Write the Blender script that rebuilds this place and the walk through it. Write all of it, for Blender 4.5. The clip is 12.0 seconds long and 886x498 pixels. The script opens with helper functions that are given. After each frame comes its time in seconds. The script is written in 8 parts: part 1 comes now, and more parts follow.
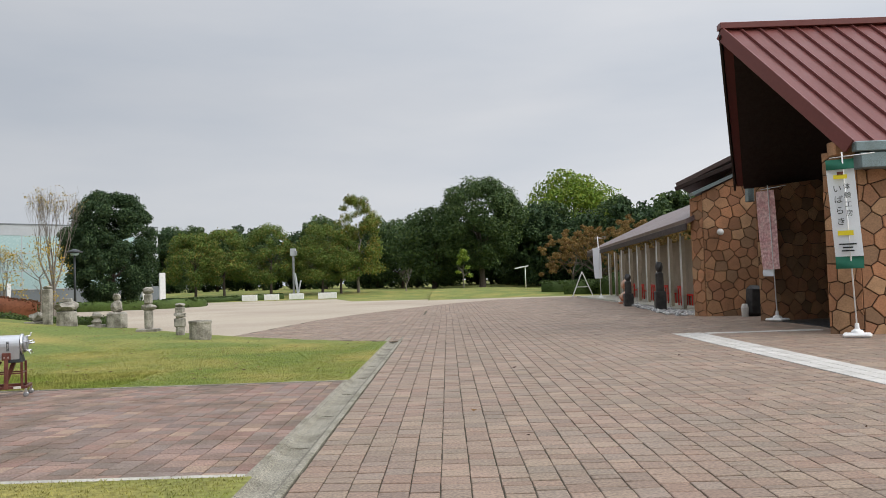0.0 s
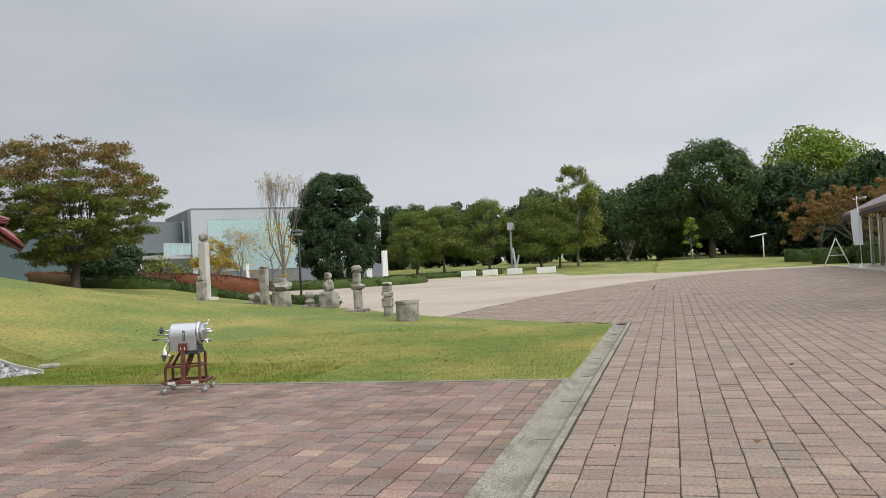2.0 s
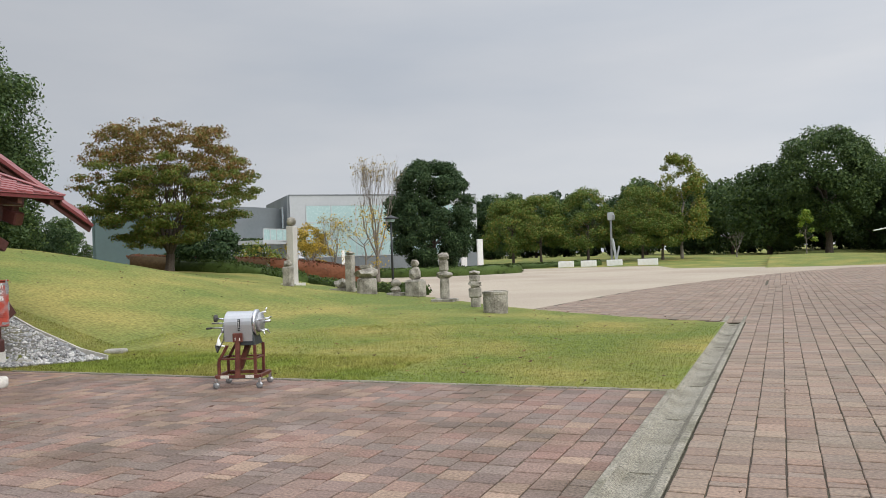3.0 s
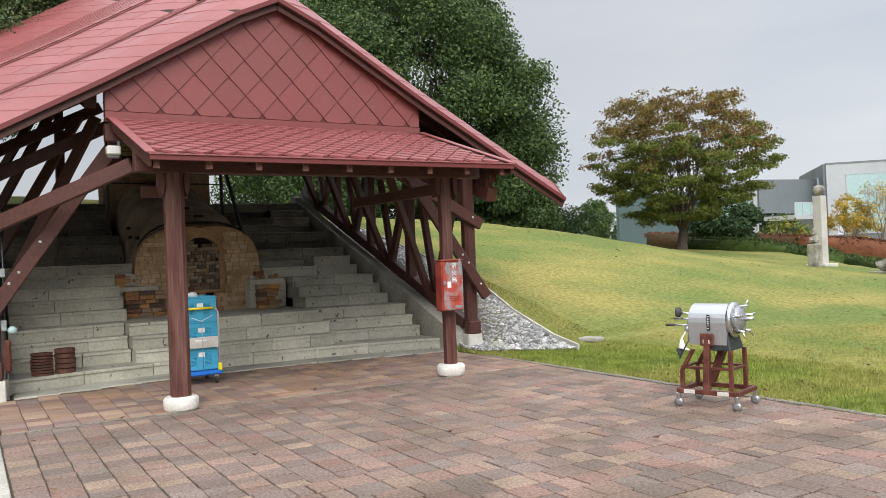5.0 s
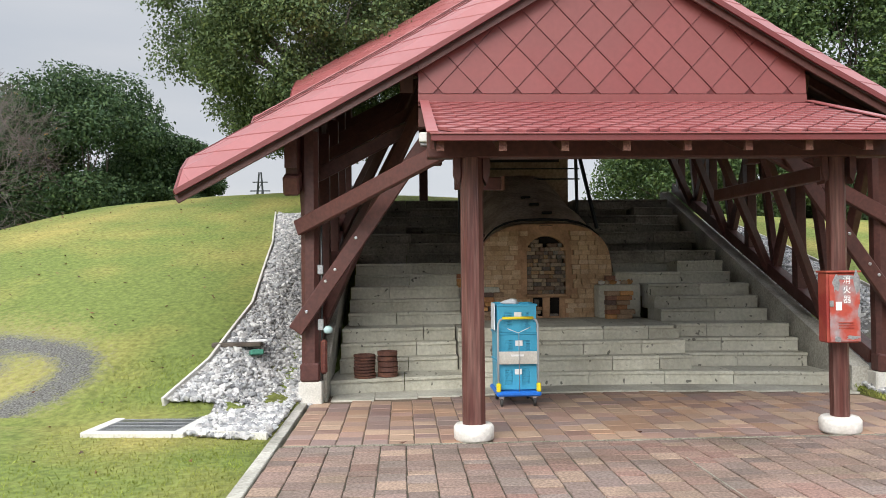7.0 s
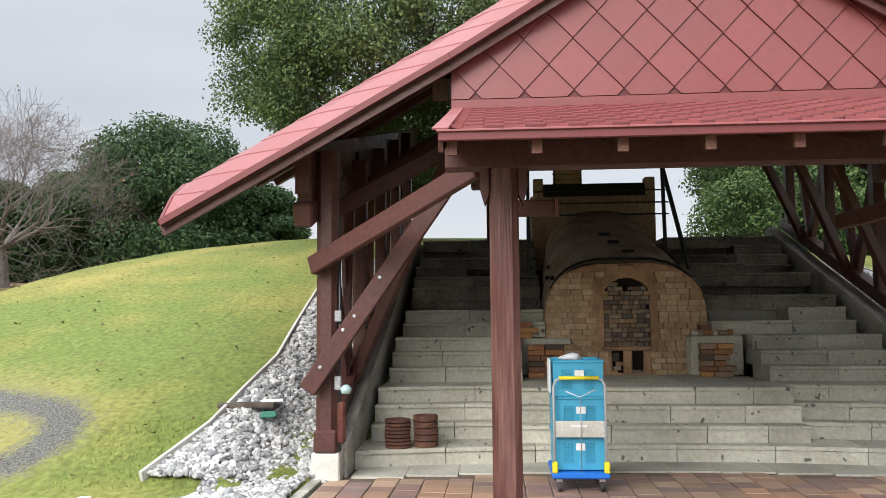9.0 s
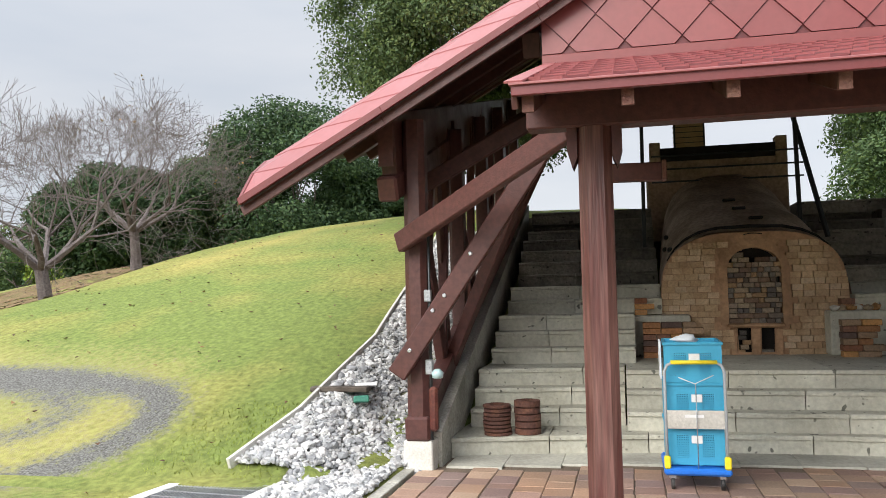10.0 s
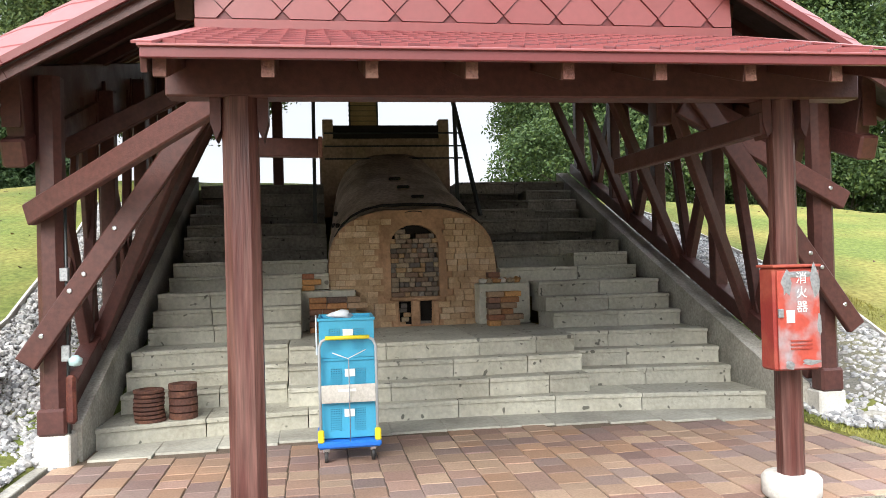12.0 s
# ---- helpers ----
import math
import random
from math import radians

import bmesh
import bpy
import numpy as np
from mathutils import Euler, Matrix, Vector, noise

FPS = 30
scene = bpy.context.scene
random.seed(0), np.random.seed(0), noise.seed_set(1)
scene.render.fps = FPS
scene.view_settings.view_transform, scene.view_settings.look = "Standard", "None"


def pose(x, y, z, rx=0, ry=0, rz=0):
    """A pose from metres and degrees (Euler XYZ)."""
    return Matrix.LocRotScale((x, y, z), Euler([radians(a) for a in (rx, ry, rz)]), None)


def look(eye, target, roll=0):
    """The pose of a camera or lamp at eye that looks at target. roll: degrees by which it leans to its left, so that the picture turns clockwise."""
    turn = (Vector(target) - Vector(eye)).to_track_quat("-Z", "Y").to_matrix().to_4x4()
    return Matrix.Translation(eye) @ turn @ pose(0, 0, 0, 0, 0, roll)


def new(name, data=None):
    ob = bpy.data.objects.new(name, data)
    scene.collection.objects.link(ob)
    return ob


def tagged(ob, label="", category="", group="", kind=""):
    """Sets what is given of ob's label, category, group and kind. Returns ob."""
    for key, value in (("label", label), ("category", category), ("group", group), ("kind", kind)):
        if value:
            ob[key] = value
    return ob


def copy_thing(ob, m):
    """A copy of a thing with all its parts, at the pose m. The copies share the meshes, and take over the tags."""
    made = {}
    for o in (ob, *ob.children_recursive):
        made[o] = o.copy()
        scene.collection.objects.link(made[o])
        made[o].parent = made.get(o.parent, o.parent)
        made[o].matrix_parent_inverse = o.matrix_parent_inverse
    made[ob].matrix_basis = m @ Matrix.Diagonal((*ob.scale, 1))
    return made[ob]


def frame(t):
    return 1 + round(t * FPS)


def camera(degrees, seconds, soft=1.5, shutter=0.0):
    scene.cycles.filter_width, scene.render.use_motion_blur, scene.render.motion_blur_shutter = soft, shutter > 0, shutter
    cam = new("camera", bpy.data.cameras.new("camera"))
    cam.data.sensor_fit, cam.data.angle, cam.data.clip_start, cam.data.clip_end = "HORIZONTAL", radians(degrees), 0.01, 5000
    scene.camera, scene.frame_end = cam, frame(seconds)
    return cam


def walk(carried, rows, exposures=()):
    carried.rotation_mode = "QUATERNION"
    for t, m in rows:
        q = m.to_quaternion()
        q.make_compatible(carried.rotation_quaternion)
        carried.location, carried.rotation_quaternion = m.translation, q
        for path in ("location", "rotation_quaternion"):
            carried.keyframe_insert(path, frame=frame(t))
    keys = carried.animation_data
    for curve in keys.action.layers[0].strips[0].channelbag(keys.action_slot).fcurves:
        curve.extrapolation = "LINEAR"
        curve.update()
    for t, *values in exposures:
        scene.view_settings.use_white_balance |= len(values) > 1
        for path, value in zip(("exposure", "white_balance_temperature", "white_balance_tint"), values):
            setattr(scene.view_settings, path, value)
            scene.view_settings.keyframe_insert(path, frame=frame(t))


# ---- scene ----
cam = camera(57.5, 12.0, soft=0.85)
PATH = [
    (0, (0.169, -0.011, 1.492), (0.16, 1.988, 1.57), -1.9),
    (0.5, (0.086, 0.635, 1.521), (-0.163, 2.618, 1.592), -3.1),
    (1, (-0.001, 1.275, 1.524), (-0.386, 3.236, 1.583), -3.6),
    (1.5, (-0.038, 1.896, 1.518), (-0.508, 3.839, 1.566), -3.7),
    (2, (-0.125, 2.59, 1.493), (-0.668, 4.515, 1.53), -3.1),
    (2.5, (-0.174, 3.202, 1.498), (-0.814, 5.097, 1.531), -2.3),
    (2.7, (-0.227, 3.492, 1.469), (-0.912, 5.371, 1.497), -2.1),
    (4.3, (-1.052, 5.615, 1.423), (-2.433, 7.061, 1.451), -2.7),
    (4.5, (-1.135, 5.806, 1.439), (-2.623, 7.143, 1.468), -2.5),
    (5, (-1.422, 6.25, 1.409), (-3.14, 7.273, 1.427), -2.3),
    (5.1, (-1.472, 6.314, 1.408), (-3.23, 7.267, 1.422), -2.2),
    (5.5, (-1.76, 6.631, 1.403), (-3.654, 7.274, 1.398), -1.4),
    (6, (-2.115, 6.926, 1.428), (-4.09, 7.239, 1.454), -0.9),
    (6.5, (-2.536, 7.192, 1.425), (-4.527, 7.381, 1.475), -1.1),
    (7, (-2.926, 7.49, 1.433), (-4.923, 7.59, 1.478), -0.6),
    (7.2, (-3.104, 7.569, 1.417), (-5.102, 7.635, 1.459), -0.4),
    (8.8, (-4.403, 8.002, 1.401), (-6.394, 7.911, 1.574), -0.2),
    (9, (-4.521, 8.042, 1.4), (-6.509, 7.901, 1.569), -0.5),
    (9.5, (-4.884, 8.186, 1.441), (-6.851, 7.852, 1.574), -1.1),
    (10, (-5.101, 8.23, 1.436), (-7.048, 7.784, 1.546), -1.3),
    (10.5, (-5.198, 8.317, 1.44), (-7.17, 7.992, 1.513), -0.6),
    (11, (-5.215, 8.339, 1.44), (-7.213, 8.257, 1.48), -0.6),
    (11.5, (-5.222, 8.369, 1.434), (-7.22, 8.467, 1.465), -1.0),
    (12, (-5.231, 8.449, 1.453), (-7.207, 8.761, 1.479), -1.6),
]
EXPOSURES = [(0, -0.17), (2.7, -0.15), (4.3, 0.05), (5.5, 0.34), (7.0, 0.48), (9.0, 0.66), (10.5, 0.80), (12, 1.08)]
walk(cam, [(t, look(eye, target, roll)) for t, eye, target, roll in PATH], EXPOSURES)

# ---- world, sun, exposure ----
world = bpy.data.worlds.new("sky")
scene.world = world
world.use_nodes = True
wn, wl = world.node_tree.nodes, world.node_tree.links
wn.clear()
w_out = wn.new("ShaderNodeOutputWorld")
w_bg = wn.new("ShaderNodeBackground")
w_sky = wn.new("ShaderNodeTexSky")
w_sky.sky_type = 'NISHITA'
w_sky.sun_disc = False
w_sky.sun_elevation = radians(34)
w_sky.sun_rotation = radians(116.5)
w_tc = wn.new("ShaderNodeTexCoord")
w_map = wn.new("ShaderNodeMapping")
w_map.inputs["Scale"].default_value = (1.1, 1.1, 5.0)
w_map.inputs["Rotation"].default_value = (0.12, 0.05, 0.6)
w_noise = wn.new("ShaderNodeTexNoise")
w_noise.inputs["Scale"].default_value = 1.7
w_noise.inputs["Detail"].default_value = 5
w_noise.inputs["Roughness"].default_value = 0.5
w_ramp = wn.new("ShaderNodeValToRGB")
w_ramp.color_ramp.elements[0].position = 0.32
w_ramp.color_ramp.elements[0].color = (0.56, 0.60, 0.665, 1)
w_ramp.color_ramp.elements[1].position = 0.68
w_ramp.color_ramp.elements[1].color = (0.69, 0.705, 0.74, 1)
w_sep = wn.new("ShaderNodeSeparateXYZ")
w_up = wn.new("ShaderNodeMapRange")
w_up.inputs["From Min"].default_value = 0.0
w_up.inputs["From Max"].default_value = 1.0
w_up.inputs["To Min"].default_value = 0.0
w_up.inputs["To Max"].default_value = 1.0
w_curve = wn.new("ShaderNodeValToRGB")
for e, (p, v) in zip(w_curve.color_ramp.elements, ((0.0, 1.04), (1.0, 3.7))):
    e.position, e.color = p, (v, v, v, 1)
e = w_curve.color_ramp.elements.new(0.22); e.color = (0.98, 0.98, 0.98, 1)
e = w_curve.color_ramp.elements.new(0.42); e.color = (1.06, 1.06, 1.06, 1)
w_mul = wn.new("ShaderNodeMix"); w_mul.data_type = 'RGBA'; w_mul.blend_type = 'MULTIPLY'; w_mul.inputs[0].default_value = 1.0
w_skm = wn.new("ShaderNodeMix"); w_skm.data_type = 'RGBA'; w_skm.blend_type = 'MULTIPLY'; w_skm.inputs[0].default_value = 1.0
w_skm.inputs[7].default_value = (0.08, 0.08, 0.08, 1)
w_mix = wn.new("ShaderNodeMix"); w_mix.data_type = 'RGBA'; w_mix.inputs[0].default_value = 0.93
wl.new(w_tc.outputs["Generated"], w_map.inputs["Vector"])
wl.new(w_map.outputs["Vector"], w_noise.inputs["Vector"])
wl.new(w_noise.outputs["Fac"], w_ramp.inputs["Fac"])
wl.new(w_tc.outputs["Generated"], w_sep.inputs["Vector"])
wl.new(w_sep.outputs["Z"], w_up.inputs["Value"])
wl.new(w_up.outputs["Result"], w_curve.inputs["Fac"])
wl.new(w_ramp.outputs["Color"], w_mul.inputs[6])
wl.new(w_curve.outputs["Color"], w_mul.inputs[7])
wl.new(w_sky.outputs["Color"], w_skm.inputs[6])
wl.new(w_skm.outputs[2], w_mix.inputs[6])
w_dot = wn.new("ShaderNodeVectorMath"); w_dot.operation = 'DOT_PRODUCT'; w_dot.inputs[1].default_value = (0.27, 0.13, 0.0)
w_add = wn.new("ShaderNodeMath"); w_add.operation = 'ADD'; w_add.inputs[1].default_value = 1.0
w_side = wn.new("ShaderNodeVectorMath"); w_side.operation = 'SCALE'
wl.new(w_tc.outputs["Generated"], w_dot.inputs[0])
wl.new(w_dot.outputs["Value"], w_add.inputs[0])
wl.new(w_mul.outputs[2], w_side.inputs[0])
wl.new(w_add.outputs[0], w_side.inputs["Scale"])
wl.new(w_side.outputs[0], w_mix.inputs[7])
wl.new(w_mix.outputs[2], w_bg.inputs["Color"])
w_bg.inputs["Strength"].default_value = 1.0
wl.new(w_bg.outputs["Background"], w_out.inputs["Surface"])

sun = new("sun", bpy.data.lights.new("sun", 'SUN'))
sun.data.energy = 2.4
sun.data.angle = radians(40)
sun.data.color = (1.0, 0.97, 0.92)
sun.matrix_world = look((14, -7, 10.5), (0, 0, 0))

# ---- materials ----
def mat(name, color, rough=0.7, metal=0.0, spots=None, scale=6.0, amount=0.5, fine=60.0, fine_amount=0.25,
        bump=0.15, bump_scale=None, rand=0.0, hue=0.0, palette=None, coord="Object", spec=0.4, trans=0.0, pits=0, bump_dist=0.02, stretch=1.0):
    """A procedural material: a base colour with stains (spots) at one scale, grain at a finer one, relief,
    and a variation from piece to piece (rand: lightness; palette: colours)."""
    m = bpy.data.materials.new(name)
    m.use_nodes = True
    n, l = m.node_tree.nodes, m.node_tree.links
    b = n["Principled BSDF"]
    b.inputs["Roughness"].default_value = rough
    b.inputs["Metallic"].default_value = metal
    b.inputs["Specular IOR Level"].default_value = spec
    tc = n.new("ShaderNodeTexCoord")
    if coord == "World":
        geo = n.new("ShaderNodeNewGeometry"); vec = geo.outputs["Position"]
    else:
        vec = tc.outputs["Object"]
    if stretch != 1.0:
        mp_ = n.new("ShaderNodeMapping"); mp_.inputs["Scale"].default_value = (1, 1, stretch); l.new(vec, mp_.inputs["Vector"]); vec = mp_.outputs[0]
    n1 = n.new("ShaderNodeTexNoise"); n1.inputs["Scale"].default_value = scale; n1.inputs["Detail"].default_value = 5
    n2 = n.new("ShaderNodeTexNoise"); n2.inputs["Scale"].default_value = fine; n2.inputs["Detail"].default_value = 3
    l.new(vec, n1.inputs["Vector"]); l.new(vec, n2.inputs["Vector"])
    last = None
    if palette or rand:
        oi = n.new("ShaderNodeObjectInfo"); g = n.new("ShaderNodeNewGeometry")
        ad = n.new("ShaderNodeMath"); ad.operation = 'ADD'
        l.new(oi.outputs["Random"], ad.inputs[0]); l.new(g.outputs["Random Per Island"], ad.inputs[1])
        fr = n.new("ShaderNodeMath"); fr.operation = 'FRACT'; l.new(ad.outputs[0], fr.inputs[0])
        rnd = fr.outputs[0]
    if palette:
        cr = n.new("ShaderNodeValToRGB"); cr.color_ramp.interpolation = 'CONSTANT'
        els = cr.color_ramp.elements
        while len(els) < len(palette): els.new(0.5)
        for i, c in enumerate(palette):
            els[i].position = i / len(palette); els[i].color = (*c, 1)
        l.new(rnd, cr.inputs["Fac"]); last = cr.outputs["Color"]
    else:
        rgb = n.new("ShaderNodeRGB"); rgb.outputs[0].default_value = (*color, 1); last = rgb.outputs[0]
    if spots:
        r = n.new("ShaderNodeMapRange"); r.inputs["From Min"].default_value = 0.42; r.inputs["From Max"].default_value = 0.68
        r.inputs["To Max"].default_value = amount
        l.new(n1.outputs["Fac"], r.inputs["Value"])
        mx = n.new("ShaderNodeMix"); mx.data_type = 'RGBA'
        l.new(r.outputs["Result"], mx.inputs[0]); l.new(last, mx.inputs[6]); mx.inputs[7].default_value = (*spots, 1)
        last = mx.outputs[2]
    r2 = n.new("ShaderNodeMapRange"); r2.inputs["From Min"].default_value = 0.3; r2.inputs["From Max"].default_value = 0.7
    r2.inputs["To Min"].default_value = 1 - fine_amount; r2.inputs["To Max"].default_value = 1 + fine_amount
    l.new(n2.outputs["Fac"], r2.inputs["Value"])
    val = r2.outputs["Result"]
    if rand:
        r3 = n.new("ShaderNodeMapRange"); r3.inputs["To Min"].default_value = 1 - rand; r3.inputs["To Max"].default_value = 1 + rand
        # a second, decorrelated draw
        m7 = n.new("ShaderNodeMath"); m7.operation = 'MULTIPLY'; m7.inputs[1].default_value = 17.31; l.new(rnd, m7.inputs[0])
        f7 = n.new("ShaderNodeMath"); f7.operation = 'FRACT'; l.new(m7.outputs[0], f7.inputs[0])
        l.new(f7.outputs[0], r3.inputs["Value"])
        mm = n.new("ShaderNodeMath"); mm.operation = 'MULTIPLY'; l.new(val, mm.inputs[0]); l.new(r3.outputs["Result"], mm.inputs[1]); val = mm.outputs[0]
    if pits:
        vo = n.new("ShaderNodeTexNoise"); vo.inputs["Scale"].default_value = pits; vo.inputs["Detail"].default_value = 1
        l.new(vec, vo.inputs["Vector"])
        pr = n.new("ShaderNodeMapRange"); pr.inputs["From Min"].default_value = 0.69; pr.inputs["From Max"].default_value = 0.74
        pr.inputs["To Min"].default_value = 1.0; pr.inputs["To Max"].default_value = 0.3
        l.new(vo.outputs["Fac"], pr.inputs["Value"])
        mp = n.new("ShaderNodeMath"); mp.operation = 'MULTIPLY'; l.new(val, mp.inputs[0]); l.new(pr.outputs["Result"], mp.inputs[1]); val = mp.outputs[0]
    hs = n.new("ShaderNodeHueSaturation"); l.new(val, hs.inputs["Value"]); l.new(last, hs.inputs["Color"])
    l.new(hs.outputs["Color"], b.inputs["Base Color"])
    rr = n.new("ShaderNodeMapRange"); rr.inputs["From Min"].default_value = 0.3; rr.inputs["From Max"].default_value = 0.7
    rr.inputs["To Min"].default_value = max(0.02, rough - 0.12); rr.inputs["To Max"].default_value = min(1, rough + 0.1)
    l.new(n1.outputs["Fac"], rr.inputs["Value"]); l.new(rr.outputs["Result"], b.inputs["Roughness"])
    if bump:
        bp = n.new("ShaderNodeBump"); bp.inputs["Strength"].default_value = bump; bp.inputs["Distance"].default_value = bump_dist
        if bump_scale:
            n3 = n.new("ShaderNodeTexNoise"); n3.inputs["Scale"].default_value = bump_scale; n3.inputs["Detail"].default_value = 4
            l.new(vec, n3.inputs["Vector"]); l.new(n3.outputs["Fac"], bp.inputs["Height"])
        else:
            l.new(n2.outputs["Fac"], bp.inputs["Height"])
        l.new(bp.outputs["Normal"], b.inputs["Normal"])
    if trans:
        b.inputs["Transmission Weight"].default_value = trans
    return m


def leaf_mat(name, cols, shade=0.25):
    """Foliage: several leaf colours, a little light through the leaf."""
    m = mat(name, cols[0], rough=0.55, palette=cols, rand=shade, scale=0.35, spots=tuple(c * 0.55 for c in cols[0]), amount=0.5,
            fine=8, fine_amount=0.2, bump=0, coord="World", spec=0.12)
    n, l = m.node_tree.nodes, m.node_tree.links
    b = n["Principled BSDF"]; out = n["Material Output"]
    t = n.new("ShaderNodeBsdfTranslucent"); mx = n.new("ShaderNodeMixShader"); mx.inputs[0].default_value = 0.22
    l.new(b.inputs["Base Color"].links[0].from_socket, t.inputs["Color"])
    l.new(b.outputs[0], mx.inputs[1]); l.new(t.outputs[0], mx.inputs[2]); l.new(mx.outputs[0], out.inputs["Surface"])
    return m


M_TILE = mat("clay_paver", (0.24, 0.15, 0.12), rough=0.72, palette=[(0.254, 0.178, 0.132), (0.228, 0.169, 0.127), (0.262, 0.182, 0.135), (0.208, 0.149, 0.115),
             (0.254, 0.186, 0.140), (0.228, 0.157, 0.118), (0.271, 0.198, 0.144), (0.237, 0.157, 0.115), (0.228, 0.173, 0.135)], rand=0.10,
             spots=(0.20, 0.165, 0.125), scale=0.9, amount=0.55, fine=38, fine_amount=0.32, bump=0.5, bump_scale=90, coord="World", bump_dist=0.004)
M_TILE_DRY = mat("clay_paver_sheltered", (0.3, 0.2, 0.15), rough=0.7, palette=[(0.330, 0.206, 0.148), (0.270, 0.165, 0.131), (0.360, 0.242, 0.171), (0.230, 0.149, 0.131),
             (0.310, 0.196, 0.154), (0.390, 0.268, 0.188), (0.250, 0.175, 0.154), (0.350, 0.211, 0.137)], rand=0.16,
             spots=(0.22, 0.17, 0.13), scale=1.6, amount=0.4, fine=60, fine_amount=0.15, bump=0.25, bump_scale=80, coord="World", bump_dist=0.004)
M_JOINT = mat("joint_sand", (0.085, 0.068, 0.05), rough=0.95, spots=(0.06, 0.075, 0.035), scale=1.2, amount=0.6, fine=90, bump=0.5, coord="World")
M_JOINT_DRY = mat("pale_joint_sand", (0.17, 0.125, 0.09), rough=0.95, spots=(0.10, 0.08, 0.06), scale=3, amount=0.6, fine=90, bump=0.5, coord="World")
M_GRASS = mat("lawn_grass", (0.140, 0.176, 0.045), rough=0.9, spots=(0.31, 0.262, 0.085), scale=0.42, amount=0.85, fine=16, fine_amount=0.30, bump=0.45, bump_scale=120,
              coord="World", spec=0.15, bump_dist=0.03)
M_BLADE = mat("grass_blade", (0.185, 0.23, 0.042), rough=0.8, spots=(0.36, 0.30, 0.10), scale=0.42, amount=0.85,
              rand=0.22, bump=0, coord="World", fine=3, spec=0.15)
M_PLAZA = mat("plaza_gravel", (0.40, 0.345, 0.275), rough=0.95, spots=(0.30, 0.245, 0.195), scale=0.12, amount=0.7, fine=40, fine_amount=0.14, bump=0.4, coord="World", spec=0.15)
M_CONC = mat("concrete", (0.44, 0.42, 0.365), rough=0.88, spots=(0.17, 0.165, 0.135), scale=1.7, amount=0.75, fine=45, fine_amount=0.22, bump=0.35, bump_scale=30, coord="World")
M_CONC_LIGHT = mat("pale_concrete", (0.60, 0.58, 0.53), rough=0.85, spots=(0.38, 0.36, 0.31), scale=3, amount=0.6, fine=60, fine_amount=0.12, bump=0.25, coord="World")
M_GUTTER_LIP = mat("weathered_gutter_lip", (0.27, 0.25, 0.20), rough=0.92, spots=(0.15, 0.14, 0.10), scale=3.2, amount=0.8, fine=60, fine_amount=0.45, bump=0.7, bump_scale=50, coord="World")
M_GUTTER = mat("exposed_aggregate", (0.27, 0.25, 0.20), rough=0.92, spots=(0.15, 0.135, 0.10), scale=2.2, amount=0.75, fine=75, fine_amount=0.6, bump=0.6, bump_scale=110, coord="World")
M_OYA = mat("pitted_tuff", (0.50, 0.485, 0.405), rough=0.92, pits=13, spots=(0.34, 0.32, 0.25), scale=2.0, amount=0.6, fine=24, fine_amount=0.12, bump=0.6, bump_scale=26, coord="World", rand=0.16, bump_dist=0.02)
# Tuff at about half the lightness, for the tenth step and those above.
M_OYA_DARK = mat("dark_tuff", (0.23, 0.215, 0.18), rough=0.93, pits=15, spots=(0.11, 0.10, 0.085), scale=2.2, amount=0.75, fine=24, fine_amount=0.25, bump=0.6, bump_scale=26, coord="World", rand=0.3, bump_dist=0.02)
M_SLAB = mat("flagstone_slab", (0.45, 0.435, 0.37), rough=0.85, spots=(0.25, 0.235, 0.20), scale=1.6, amount=0.6, fine=30, fine_amount=0.12, bump=0.25, coord="World", rand=0.1)
M_WOOD = mat("red_brown_stained_timber", (0.080, 0.029, 0.024), rough=0.5, spots=(0.060, 0.021, 0.018), scale=3.2, amount=0.5, fine=26, fine_amount=0.2, bump=0.12, bump_scale=70, spec=0.4)
M_WORN = mat("weathered_stained_timber", (0.088, 0.031, 0.026), rough=0.5, spots=(0.070, 0.026, 0.022), scale=7, amount=0.5, fine=30, fine_amount=0.2, bump=0.12, bump_scale=70, spec=0.4)
M_POST = mat("streaked_weathered_post", (0.085, 0.029, 0.024), rough=0.5, spots=(0.26, 0.15, 0.12), scale=20, amount=0.38, fine=60, fine_amount=0.3, bump=0.3, spec=0.4, stretch=0.06)
M_ENDGRAIN = mat("timber_end_grain", (0.13, 0.05, 0.036), rough=0.7, spots=(0.22, 0.13, 0.095), scale=14, amount=0.5, fine=70, bump=0.3)
M_ROOF = mat("red_metal_shingle", (0.27, 0.080, 0.080), rough=0.42, spots=(0.26, 0.085, 0.08), scale=1.3, amount=0.6, fine=20, fine_amount=0.05, bump=0.05, bump_scale=3, rand=0.06, spec=0.5, coord="World")
M_GABLE = mat("red_metal_cladding", (0.20, 0.056, 0.053), rough=0.42, spots=(0.175, 0.052, 0.049), scale=1.5, amount=0.6, fine=20, fine_amount=0.05, bump=0.05, bump_scale=4, rand=0.06, spec=0.45, coord="World")
M_VERGE = mat("dark_red_verge_metal", (0.15, 0.034, 0.034), rough=0.45, spots=(0.12, 0.03, 0.03), scale=3, amount=0.5, fine_amount=0.06, bump=0.05)
M_SEAM = mat("dark_red_trim", (0.12, 0.03, 0.03), rough=0.45, bump=0)
M_STONE = mat("grey_white_gravel", (0.4, 0.4, 0.4), rough=0.85, palette=[(0.401, 0.401, 0.391), (0.317, 0.322, 0.322), (0.549, 0.539, 0.517), (0.232, 0.234, 0.238), (0.380, 0.370, 0.359), (0.465, 0.454, 0.444)], rand=0.2, fine=30, bump=0.3)
